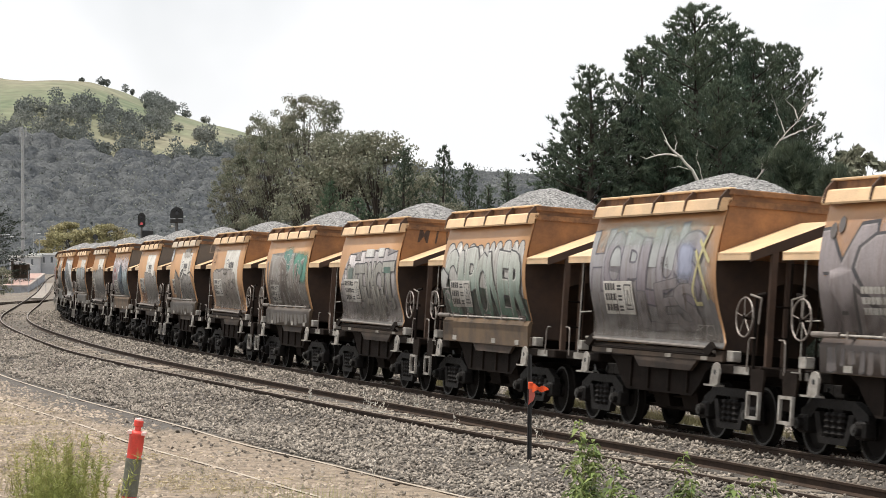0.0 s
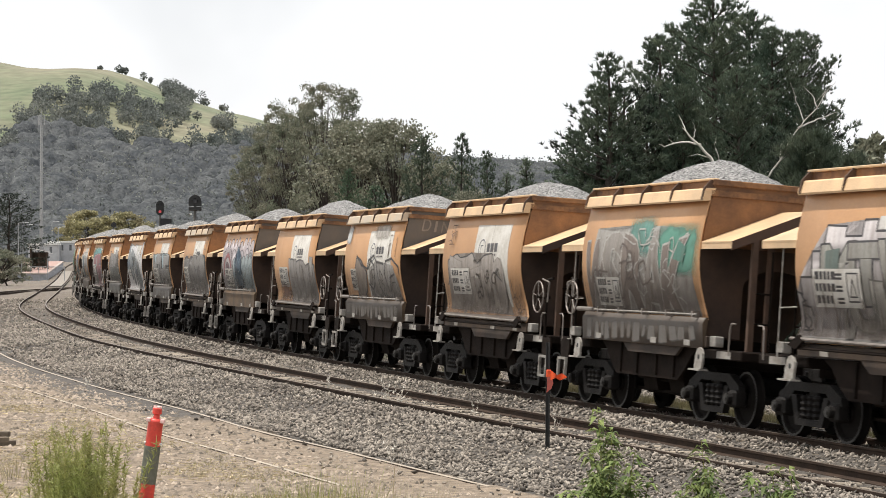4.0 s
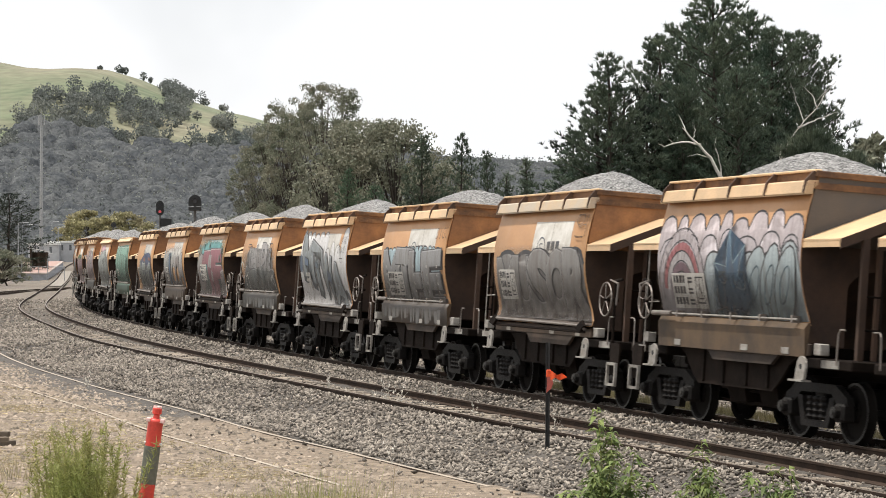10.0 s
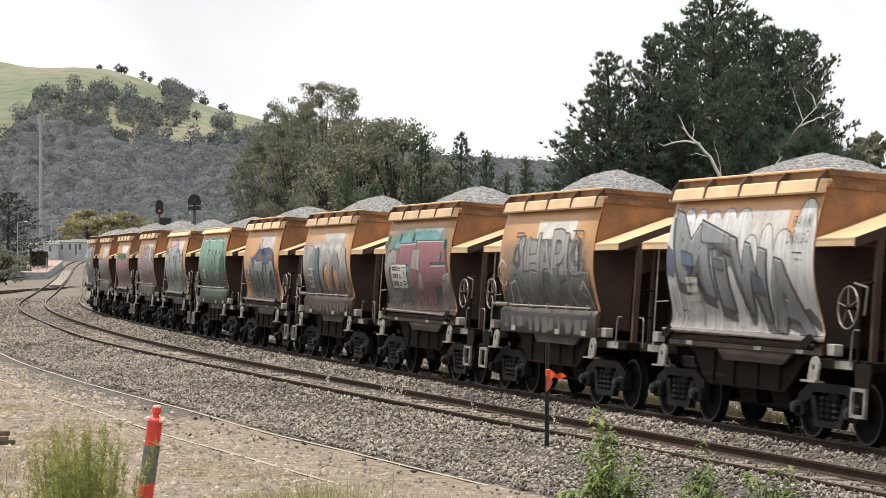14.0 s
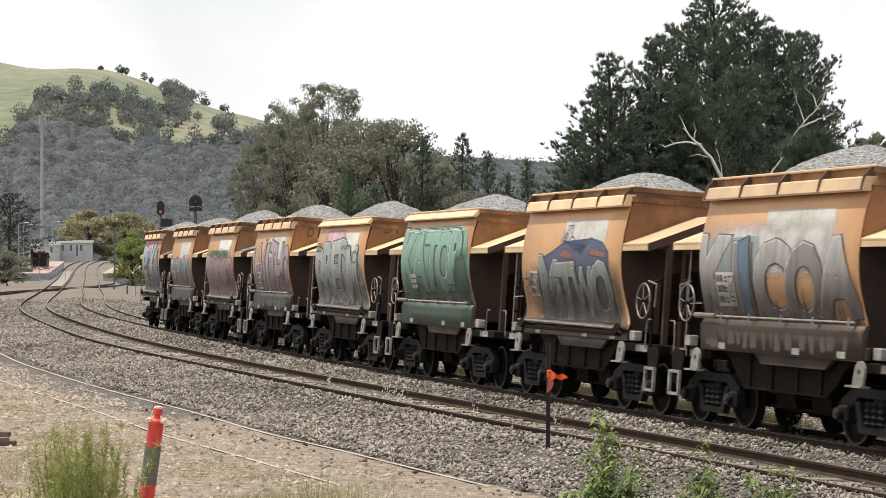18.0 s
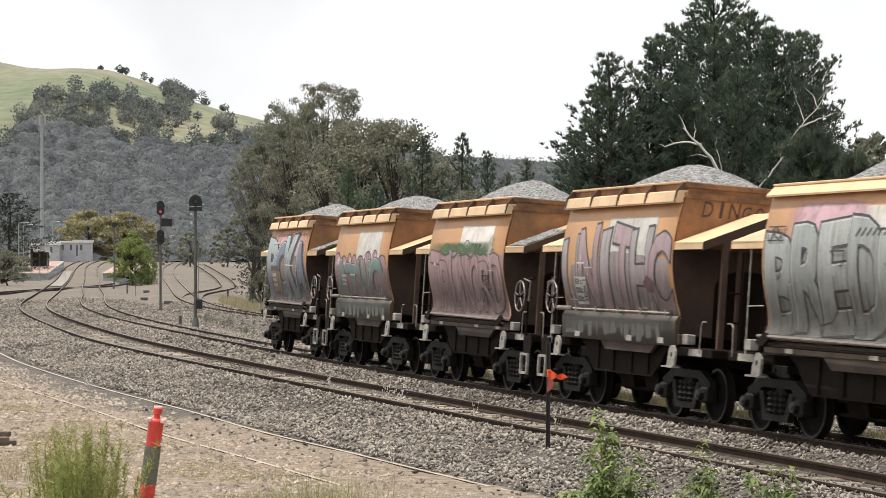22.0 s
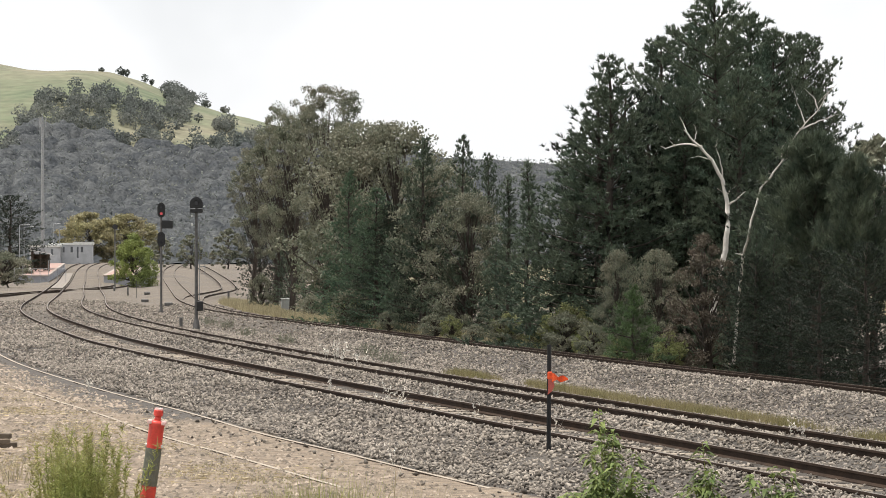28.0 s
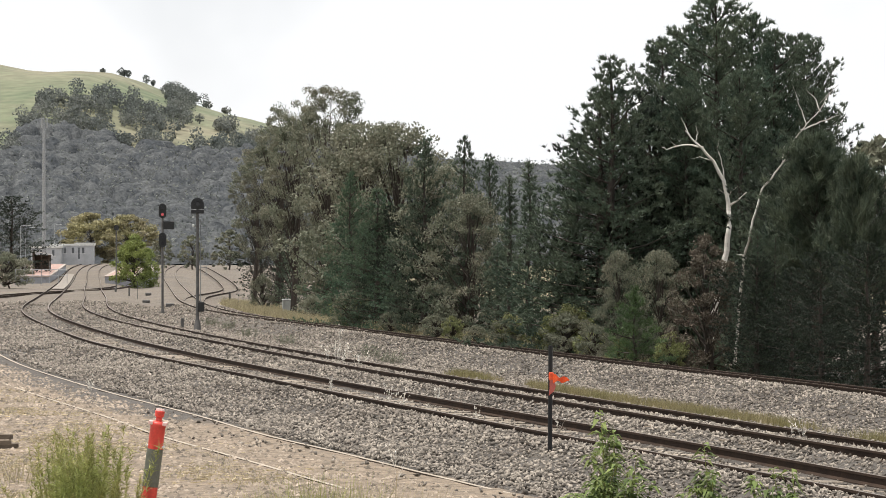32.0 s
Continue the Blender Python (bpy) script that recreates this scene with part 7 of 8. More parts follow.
# single trees along the ridge
ridge_cols = np.array([176, 178, 210, 216, 222, 254, 266, 292, 300, 308, 324, 330, 360, 365, 392, 398])
rx = (ridge_cols - 784) / 4106.5 * 1290
xx, yy = np.concatenate([xx, rx]), np.concatenate([yy, np.full(len(rx), 1290.0)])
outer = np.concatenate([outer, np.ones(len(rx), bool)])
zz = hill_z(xx, yy)
n = len(xx)
rad = rng.uniform(2.4, 4.6, n) * (0.75 + yy / 3000)
rad[-len(rx):] = rng.uniform(1.8, 3.0, len(rx))
# the crowns grow together into one lumpy canopy, ragged with clumps of leaves
gx, gy = np.arange(-350, 336, 1.8), np.arange(508, 1298, 3.0)
high = np.zeros((len(gy), len(gx)))
for a, b, r in zip(xx[~outer], yy[~outer], rad[~outer]):
    i0, i1, j0, j1 = np.searchsorted(gy, b - r), np.searchsorted(gy, b + r), np.searchsorted(gx, a - r), np.searchsorted(gx, a + r)
    d2 = ((gx[None, j0:j1] - a) ** 2 + (gy[i0:i1, None] - b) ** 2) / (r * r)
    high[i0:i1, j0:j1] = np.maximum(high[i0:i1, j0:j1], r * 1.55 * np.sqrt(np.clip(1 - d2, 0, 1)) ** 0.7)
GX, GY = np.meshgrid(gx, gy)
# undergrowth closes the gaps deep inside the woods
deep = 470 - (hill_z(GX.ravel(), GY.ravel()).reshape(GX.shape) - EYE) / GY * 4106.5
high = np.where(deep > 285, np.maximum(high, 1.6), high)
GZ = hill_z(GX.ravel(), GY.ravel()).reshape(GX.shape) - 1.2 + high + np.where(high > 0, rng.normal(size=high.shape) * 0.35, 0)
k = len(gx)
cell = np.array([(i * k + j, i * k + j + 1, (i + 1) * k + j + 1, (i + 1) * k + j) for i in range(len(gy) - 1) for j in range(k - 1)])
alive = (high.ravel()[cell] > 0.05).any(1)
cell = cell[alive]
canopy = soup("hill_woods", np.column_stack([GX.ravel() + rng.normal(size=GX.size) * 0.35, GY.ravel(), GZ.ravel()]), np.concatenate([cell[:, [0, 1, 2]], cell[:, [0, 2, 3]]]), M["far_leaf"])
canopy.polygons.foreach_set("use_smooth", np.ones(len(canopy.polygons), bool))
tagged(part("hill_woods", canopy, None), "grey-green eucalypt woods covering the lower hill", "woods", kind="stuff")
pick = np.concatenate([rng.choice(np.flatnonzero(~outer), 95000), np.repeat(np.flatnonzero(outer), 120)])
m, inner = len(pick), ~outer[pick]
q = rng.normal(size=(m, 3))
q[:, 2] = np.where(inner, np.abs(q[:, 2]), q[:, 2])
q /= np.linalg.norm(q, axis=1)[:, None]
stretch = np.where(inner, rng.uniform(1.08, 1.30, m), rng.uniform(0.25, 1.0, m) ** 0.5 * 0.82)
q = q * np.column_stack([np.ones(m), np.ones(m), np.where(inner, 1.5, 1.0)]) * (rad[pick] * stretch)[:, None]
q += np.column_stack([xx, yy, zz])[pick]
q[:, 2] += np.where(inner, -0.4, rad[pick] * 0.62)
v, f = leaves(rng, q, 1.15)
# short stems under the outer trees
no = int(outer.sum())
o3 = np.column_stack([xx, yy, zz - 1.0])[outer]
tri3 = np.array([(-0.3, 0, 0), (0.3, 0, 0), (0.0, 0, 1.0)])
st = o3[:, None] + tri3[None] * np.column_stack([np.ones(no), np.ones(no), rad[outer] * 1.2])[:, None]
f = np.concatenate([f, len(v) + np.arange(no * 3).reshape(-1, 3)])
v = np.concatenate([v, st.reshape(-1, 3)])
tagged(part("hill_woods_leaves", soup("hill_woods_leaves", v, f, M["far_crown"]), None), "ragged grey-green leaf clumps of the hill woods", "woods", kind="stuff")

# ---------------------------------------------------------------- dead trees
def dead_tree(px, d, base_row, pts, r0, label):
    """Bleached bare trunk and limbs; pts: chains of (column, row, outward) in the settled view at distance d."""
    bm = bmesh.new()
    rng = random.Random(px)
    for chain, r in pts:
        world_pts = [((c - 788) / 4106.5 * d, d + o, EYE + (475 - w) / 4106.5 * d) for c, w, o in chain]
        fine = []
        for a, b in zip(world_pts, world_pts[1:]):
            for k in range(3):
                q = [a[i] + (b[i] - a[i]) * k / 3 for i in range(3)]
                fine.append((q[0] + rng.uniform(-0.03, 0.03), q[1], q[2] + rng.uniform(-0.02, 0.02)))
        fine.append(world_pts[-1])
        n = len(fine)
        limb(bm, fine, [r * (1 - 0.85 * i / (n - 1)) for i in range(n)], 6)
    t = tagged(new("dead_tree"), label, "dead tree")
    part("trunk", mesh_of("trunk", bm, M["dead_wood"], True), None, t)
    return t


stem = [([(1250, 640, 0), (1270, 520, 0), (1285, 445, 0), (1291, 380, 0), (1280, 320, 0), (1262, 285, 0), (1230, 252, 0), (1212, 232, 0)], 0.15)]
forks = [([(1244, 262, 0), (1215, 256, 0.3), (1180, 264, 0.4), (1172, 260, 0.4)], 0.05), ([(1282, 325, 0), (1276, 290, -0.2), (1271, 270, -0.2)], 0.035), ([(1290, 366, 0), (1306, 354, -0.3), (1325, 338, -0.3)], 0.05), ([(1220, 240, 0), (1206, 208, 0.2)], 0.025)]
twigs = [([(1262, 285, 0), (1240, 278, 0.2), (1222, 282, 0.3)], 0.022), ([(1230, 252, 0), (1236, 236, 0.1), (1230, 222, 0.1)], 0.02), ([(1200, 260, 0.3), (1188, 250, 0.3)], 0.016), ([(1276, 290, -0.2), (1268, 262, -0.2), (1272, 248, -0.2)], 0.016), ([(1286, 345, 0), (1272, 335, 0.2)], 0.018), ([(1291, 345, 0), (1304, 330, -0.3)], 0.03)]
dead_tree(1285, 87, 640, stem + forks + twigs,
          0.17, "bleached white dead trunk with broken limbs")
stem = [([(1314, 650, 2.0), (1318, 540, 1.4), (1320, 455, 0.5), (1328, 415, 0), (1335, 380, 0), (1350, 335, 0), (1366, 314, 0), (1385, 291, 0), (1400, 260, 0), (1413, 238, 0), (1428, 220, 0), (1451, 195, 0), (1468, 166, 0), (1484, 150, 0)], 0.055)]
forks = [([(1418, 231, 0), (1446, 219, 0.1), (1468, 211, 0.1), (1487, 204, 0.1)], 0.035), ([(1451, 195, 0), (1441, 172, 0.1), (1427, 158, 0.1)], 0.022), ([(1428, 220, 0), (1414, 184, 0.1), (1403, 150, 0.1)], 0.020)]
twigs = [([(1320, 458, 0), (1312, 452, 0), (1303, 451, 0)], 0.030), ([(1385, 291, 0), (1386, 268, 0), (1392, 254, 0)], 0.022), ([(1385, 291, 0), (1401, 278, 0)], 0.012), ([(1366, 314, 0), (1362, 306, 0)], 0.015), ([(1468, 166, 0), (1446, 190, 0)], 0.012), ([(1335, 380, 0), (1344, 352, 0)], 0.02)]
dead_tree(1330, 75.4, 640, stem + forks + twigs,
          0.13, "slender bleached dead tree leaning through the pines")


# ---------------------------------------------------------------- signals, masts and trackside boxes
M["red_lens"] = mat("red_signal_lens", (0.5, 0.02, 0.02), 0.2, 0, 5, 0.1)
M["red_lens"].node_tree.nodes["Principled BSDF"].inputs["Emission Color"].default_value = (1.0, 0.2, 0.22, 1)
M["red_lens"].node_tree.nodes["Principled BSDF"].inputs["Emission Strength"].default_value = 0.3
M["lens"] = mat("dark_signal_lens", (0.03, 0.03, 0.035), 0.15, 0, 5, 0.1)
M["mast"] = mat("weathered_steel_mast", (0.14, 0.135, 0.13), 0.6, 0.4, 3, 0.4)


def ground_at(x, y):
    return float(lie(np.array([x]), np.array([y]))[0])


def signal_head(parent, z, w, h, lit, lamps, square=False):
    """Oblong backboard with rounded ends, hooded lamps on the camera side."""
    r = w / 2
    pts = [(r * math.cos(a), z + h / 2 - r + r * math.sin(a)) for a in np.linspace(0, math.pi, 9)]
    pts += [(-r, z - h / 2), (r, z - h / 2)] if square else [(r * math.cos(a), z - h / 2 + r + r * math.sin(a)) for a in np.linspace(math.pi, 2 * math.pi, 9)]
    head = part("signal_head", prism(bmesh.new(), pts, 1, -0.16, -0.10), M["black"], parent, "black signal backboard")
    for dz, on in lamps:
        lens = part("lens", rod(bmesh.new(), (0, -0.165, z + dz), (0, -0.19, z + dz), 0.10, n=14), M["red_lens" if on else "lens"], head, "glowing red lens" if on else "unlit lens")
        bm = bmesh.new()
        for k in range(7):
            a0, a1 = math.radians(-10 + k * 200 / 7), math.radians(-10 + (k + 1) * 200 / 7)
            q = [bm.verts.new((0.125 * math.cos(a), y, z + dz + 0.125 * math.sin(a))) for a, y in ((a0, -0.16), (a1, -0.16), (a1, -0.42), (a0, -0.42))]
            bm.faces.new(q)
        part("hood", bm, M["black"], head)
    return head


def mast(px, d, top, label, name="railway_signal"):
    x, y = spot(px, d)
    z = ground_at(x, y) - 0.05
    t = tagged(new(name), label, "railway signal")
    t.matrix_basis = pose(x, y, z, 0, 0, math.degrees(math.atan2(-x, y)) * 1.0)
    return t, EYE + (475 - top) / 4106.5 * d - z


t, h = mast(287, 157, 361, "two-aspect colour light signal on a steel mast, red lit")
part("post", rod(bmesh.new(), (0, 0, 0), (0, 0, h - 0.3), 0.085, 0.07, n=12), M["mast"], t)
part("base", rod(bmesh.new(), (0, 0, 0), (0, 0, 0.35), 0.16, 0.11, n=10), M["mast"], t)
signal_head(t, h - 0.48, 0.52, 1.0, True, ((0.2, False), (-0.24, True)))
signal_head(t, h - 2.45, 0.52, 1.0, False, ((0.2, False), (-0.24, False)))
part("indicator_box", cube(0.05, 0.78, -0.15, 0.12, h - 1.72, h - 1.18, 0.02), M["black"], t, "black route indicator box")
part("bracket", pipe([(0, 0, h - 1.45), (0.2, -0.05, h - 1.45)], 0.03), M["mast"], t)

t, h = mast(349, 108, 350, "tall signal with a round-topped black head and ladder")
part("post", rod(bmesh.new(), (0, 0, 0), (0, 0, h - 0.5), 0.085, 0.065, n=12), M["mast"], t)
part("base", rod(bmesh.new(), (0, 0, 0), (0, 0, 0.55), 0.20, 0.12, n=10), M["mast"], t)
signal_head(t, h - 0.27, 0.60, 0.52, False, ((-0.02, False),), True)
part("indicator_box", cube(-0.30, 0.30, -0.2, 0.1, h - 0.74, h - 0.56, 0.02), M["black"], t, "black indicator box under the head")
bm = pipe([(0.14, 0.1, 0.9), (0.14, 0.1, h - 1.0)], 0.016, 6)
part("ladder_rail", bm, M["galv"], t)
part("ladder_rail", pipe([(0.40, 0.1, 2.6), (0.40, 0.1, h - 1.0)], 0.016, 6), M["galv"], t)
for k in range(9):
    z = 2.7 + k * (h - 3.8) / 8
    part("rung", pipe([(0.14, 0.1, z), (0.40, 0.1, z)], 0.013, 6), M["galv"], t)
part("control_box", cube(0.02, 0.32, -0.14, 0.12, 0.95, 1.4, 0.02), M["black"], t, "black control box on the mast")
for zz in (h - 1.35, h - 0.95):
    part("insulator", cube(-0.24, -0.14, -0.06, 0.04, zz, zz + 0.1, 0.01), M["white"], t)

t, h = mast(205, 243, 398, "small round-headed signal on a thin post")
part("post", rod(bmesh.new(), (0, 0, 0), (0, 0, h - 0.3), 0.07, n=10), M["mast"], t)
part("signal_head", rod(bmesh.new(), (0, -0.12, h - 0.3), (0, -0.05, h - 0.3), 0.28, n=18), M["black"], t)
part("lens", rod(bmesh.new(), (0, -0.13, h - 0.3), (0, -0.15, h - 0.3), 0.09, n=12), M["lens"], t)


def post_thing(name, px, d, w, h, material, label, category, deep=None, cap=None):
    x, y = spot(px, d)
    z = ground_at(x, y) - 0.03
    t = tagged(new(name), label, category)
    t.matrix_basis = pose(x, y, z, 0, 0, 8)
    deep = deep or w
    part("body", cube(-w / 2, w / 2, -deep / 2, deep / 2, 0, h, min(w, deep) * 0.12), material, t)
    if cap:
        part("lid", cube(-w / 2 - 0.03, w / 2 + 0.03, -deep / 2 - 0.03, deep / 2 + 0.03, h, h + 0.07, 0.015), cap, t)
    return t


M["cabinet"] = mat("grey_green_cabinet", (0.42, 0.43, 0.41), 0.6, 0.2, 2, 0.25)
cab = post_thing("equipment_cabinet", 508, 172, 0.74, 1.5, M["cabinet"], "grey trackside equipment cabinet with pale lid", "cabinet", 0.6, M["white"])
part("door", cube(-0.33, 0.33, -0.325, -0.303, 0.1, 1.42, 0.008), M["cabinet"], cab)
part("handle", cube(0.22, 0.26, -0.35, -0.325, 0.7, 0.86, 0.005), M["black"], part("lock_plate", cube(0.19, 0.29, -0.332, -0.326, 0.62, 0.94), M["galv"], cab))
for px, d, w, h in ((322, 113, 0.16, 0.5), (406, 190, 0.16, 1.25), (422, 178, 0.10, 0.7), (440, 195, 0.07, 1.1), (228, 215, 0.14, 0.8), (243, 210, 0.05, 1.6), (204, 230, 0.2, 0.4)):
    post_thing("marker_post", px, d, w, h, M["mast"], "short dark trackside marker post", "post")
for px, d in ((258, 190), (262, 230), (300, 168)):
    post_thing("trackside_box", px, d, 0.6, 0.32, M["mast"], "low dark trackside box in the ballast", "box", 0.5)

# ---------------------------------------------------------------- station
M["platform_face"] = mat("whitewashed_platform_wall", (0.36, 0.37, 0.40), 0.9, 0, 0.8, 0.35, bump=0.2)
M["platform_top"] = mat("asphalt_platform_top", (0.40, 0.34, 0.30), 0.9, 0, 0.6, 0.3)
M["edge_red"] = mat("faded_red_edge_paint", (0.40, 0.26, 0.22), 0.8, 0, 0.9, 0.3)
M["dark_wall"] = mat("dark_stained_wall", (0.10, 0.075, 0.055), 0.8, 0, 1.5, 0.4)
M["pale_wall"] = mat("pale_cladding", (0.46, 0.47, 0.49), 0.7, 0, 0.7, 0.2)
M["window"] = mat("dark_window_glass", (0.13, 0.14, 0.15), 0.15, 0, 1, 0.3)


def PZ(y):
    """Level of the painted strip on the sloping platform tops."""
    return float(GRADE(282)) + (float(GRADE(352)) - float(GRADE(282))) * (y - 282) / 70 + 0.74 + 0.3 * (y - 282) / 70


def platform(name, x0, x1, y0, y1, x0b, x1b, label):
    """Raised platform, its sides following the line; coloured strip along the top."""
    t = tagged(new(name), label, "platform", kind="structure")
    high = {y0: PZ(y0) - 0.01, y1: PZ(y1) - 0.01}
    bm = bmesh.new()
    lo = [(x0, y0), (x1, y0), (x1b, y1), (x0b, y1)]
    va = [bm.verts.new((x, y, high[y] - 1.5)) for x, y in lo]
    vb = [bm.verts.new((x, y, high[y] - 0.12)) for x, y in lo]
    bm.faces.new(va[::-1])
    bm.faces.new(vb)
    for i in range(4):
        bm.faces.new((va[i], va[(i + 1) % 4], vb[(i + 1) % 4], vb[i]))
    part("wall", bm, M["platform_face"], t)
    bm = bmesh.new()
    g = 0.12
    lo2 = [(x0 - g, y0), (x1 + g, y0), (x1b + g, y1), (x0b - g, y1)]
    va = [bm.verts.new((x, y - g, high[y] - 0.12)) for x, y in lo2]
    vb = [bm.verts.new((x, y - g, high[y])) for x, y in lo2]
    bm.faces.new(va[::-1])
    bm.faces.new(vb)
    for i in range(4):
        bm.faces.new((va[i], va[(i + 1) % 4], vb[(i + 1) % 4], vb[i]))
    part("coping", bm, M["platform_top"], t)
    return t


pl = platform("platform_left", -52.0, -48.2, 282, 352, -61.2, -57.6, "raised station platform with pale wall and red edge")
bm = bmesh.new()
q = [bm.verts.new(p) for p in ((-51.2, 283, PZ(283)), (-48.4, 283, PZ(283)), (-57.8, 351, PZ(351)), (-60.4, 351, PZ(351)))]
bm.faces.new(q)
part("edge_strip", bm, M["edge_red"], pl, "faded red paving strip")
pr = platform("platform_right", -41.4, -36.5, 282, 330, -46.2, -41.0, "raised platform with pale wall and red edge")
bm = bmesh.new()
q = [bm.verts.new(p) for p in ((-41.2, 283, PZ(283)), (-38.2, 283, PZ(283)), (-43.0, 329, PZ(329)), (-45.9, 329, PZ(329)))]
bm.faces.new(q)
part("edge_strip", bm, M["edge_red"], pr, "faded red paving strip")

sh = tagged(new("station_shelter"), "open station shelter with pale sloping roof and posts", "shelter")
sh.matrix_basis = pose(-54.2, 312, PZ(312) - 0.05, 0, 0, 8)
part("roof", prism(bmesh.new(), [(-1.55, 2.65), (1.2, 2.05), (1.2, 2.17), (-1.55, 2.77)], 1, -1.6, 6.0), M["white"], sh, "pale tin roof")
part("back_wall", cube(-1.3, -1.2, -1.2, 5.6, 0, 2.58), M["dark_wall"], sh)
part("side_wall", cube(-1.2, 0.9, 5.5, 5.6, 0, 2.1), M["dark_wall"], sh)
for x, y in ((0.9, -1.2), (0.9, 2.2), (0.9, 5.5), (-0.1, -1.2)):
    part("post", cube(x - 0.06, x + 0.06, y - 0.06, y + 0.06, 0, 2.15), M["dark_wall"], sh)
part("bench", box(cube(-1.15, -0.7, 0, 3, 0.4, 0.48), -1.15, -1.08, 0, 3, 0.48, 0.9), M["dark_wall"], sh)

for px, d, w, dp, row0, row1, lab in ((128, 425, 7.6, 5.0, 435, 458, "low white site building with a flat pale roof"), (82, 420, 5.4, 4.0, 439, 458, "low white shed with a flat pale roof"),
                                      (150, 440, 3.4, 4.0, 433, 458, "small white cabin beyond the station")):
    x, y = spot(px, d)
    zt, zb = EYE + (475 - row0) / 4106.5 * d, EYE + (475 - row1) / 4106.5 * d - 2.4
    b = tagged(new("site_building"), lab, "building")
    b.matrix_basis = pose(x, y, zb, 0, 0, 6)
    hh = zt - zb
    part("wall", cube(-w / 2, w / 2, -dp / 2, dp / 2, 0, hh), M["pale_wall"], b)
    part("roof", cube(-w / 2 - 0.2, w / 2 + 0.2, -dp / 2 - 0.2, dp / 2 + 0.2, hh, hh + 0.34), M["white"], b)
    for k in range(int(w / 1.1)):
        xx, low = -w / 2 + 0.6 + k * 1.1 + 0.25 * math.sin(k * 2.3), hh - 2.6
        win = part("window", cube(xx - 0.16 - 0.1 * (k % 2), xx + 0.16, -dp / 2 - 0.03, -dp / 2 - 0.004, low + 1.2 - 1.0 * (k % 3 == 1), hh - 0.35), M["window"], b)
        part("frame", cube(xx - 0.42, xx + 0.42, -dp / 2 - 0.02, -dp / 2 - 0.002, low + 1.08, low + 1.16), M["white"], win)

x, y = spot(77, 350)
tw = tagged(new("phone_mast"), "tall slim grey mast with small antennas", "mast")
zb = ground_at(x, y)
tw.matrix_basis = pose(x, y, zb)
hh = EYE + (475 - 212) / 4106.5 * 350 - zb
part("pole", rod(bmesh.new(), (0, 0, 0), (0, 0, hh), 0.30, 0.20, n=14), M["galv"], tw)
for a in (0, 120, 240):
    part("antenna", cube(-0.12, 0.12, 0.4, 0.55, hh - 1.2, hh + 0.3, 0.02), M["galv"], tw, at=pose(0, 0, 0, 0, 0, a + 20))
part("spike", rod(bmesh.new(), (0, 0, hh), (0, 0, hh + 1.0), 0.03, n=6), M["galv"], tw)
for px, d, row in ((36, 290, 400), (44, 300, 404), (96, 420, 398), (107, 430, 408)):
    x, y = spot(px, d)
    zb = ground_at(x, y)
    lp = tagged(new("lamp_post"), "thin pale lamp post at the station", "lamp post")
    lp.matrix_basis = pose(x, y, zb)
    hh = EYE + (475 - row) / 4106.5 * d - zb
    part("post", rod(bmesh.new(), (0, 0, 0), (0, 0, hh), 0.07, 0.05, n=8), M["galv"], lp)
    part("arm", pipe([(0, 0, hh), (0.9, 0, hh + 0.1)], 0.035), M["galv"], lp)
    part("lantern", cube(0.8, 1.3, -0.12, 0.12, hh + 0.04, hh + 0.14, 0.03), M["galv"], lp)

# fence and gate by the platform end
fx, fy = spot(45, 272)
fe = tagged(new("platform_fence"), "pale pipe fence with a gate at the platform end", "fence")
fe.matrix_basis = pose(fx, fy, ground_at(fx, fy), 0, 0, 4)
for k in range(7):
    part("post", rod(bmesh.new(), (k * 1.0 - 1.2, 0, 0), (k * 1.0 - 1.2, 0, 1.9 + (0.9 if k % 3 == 1 else 0)), 0.04, n=6), M["galv"], fe)
for z in (1.1, 1.8):
    part("rail", pipe([(-1.2, 0, z), (4.8, 0, z)], 0.03, 6), M["galv"], fe)

M["panel"] = mat("dusty_crossing_panel", (0.28, 0.25, 0.215), 0.9, 0, 1.2, 0.35, bump=0.2)
# walkway panels between the rails of the near line
for k in range(30):
    m = TA.stance(231 + k * 3.1)
    wk = tagged(part("crossing_panel", cube(-1.5, 1.5, -0.62, 0.62, -0.12, 0.0, 0.02), M["panel"], at=m), "pale concrete crossing panel between the rails", "crossing panel", "crossing panels", kind="")

# ---------------------------------------------------------------- foreground
M["bollard_red"] = mat("faded_red_plastic", (0.70, 0.065, 0.048), 0.4, 0, 8, second=(0.50, 0.05, 0.035), bump=0.05)
# pale pink paints the glints on the bollard's cap and lugs
M["bleached"] = mat("glint_pale_plastic", (0.82, 0.60, 0.57), 0.5, 0, 9, second=(0.75, 0.35, 0.30))
M["sleeve"] = mat("dirty_reflective_sleeve", (0.15, 0.15, 0.125), 0.4, 0.1, 9, second=(0.09, 0.095, 0.07), bump=0.1)
M["flag_faded"] = mat("faded_flagging_tape", (0.55, 0.12, 0.09), 0.6, 0, 9, second=(0.36, 0.10, 0.08))
M["flag"] = mat("orange_flagging_tape", (0.85, 0.11, 0.02), 0.5, 0, 9, second=(0.62, 0.06, 0.02))
M["straw"] = leafy("bleached_straw", (0.46, 0.385, 0.26), (0.42, 0.34, 0.20), 0.3, scale=3)
M["white_weed"] = leafy("bleached_seed_heads", (0.74, 0.71, 0.65), (0.55, 0.50, 0.42), 0.3, scale=3)

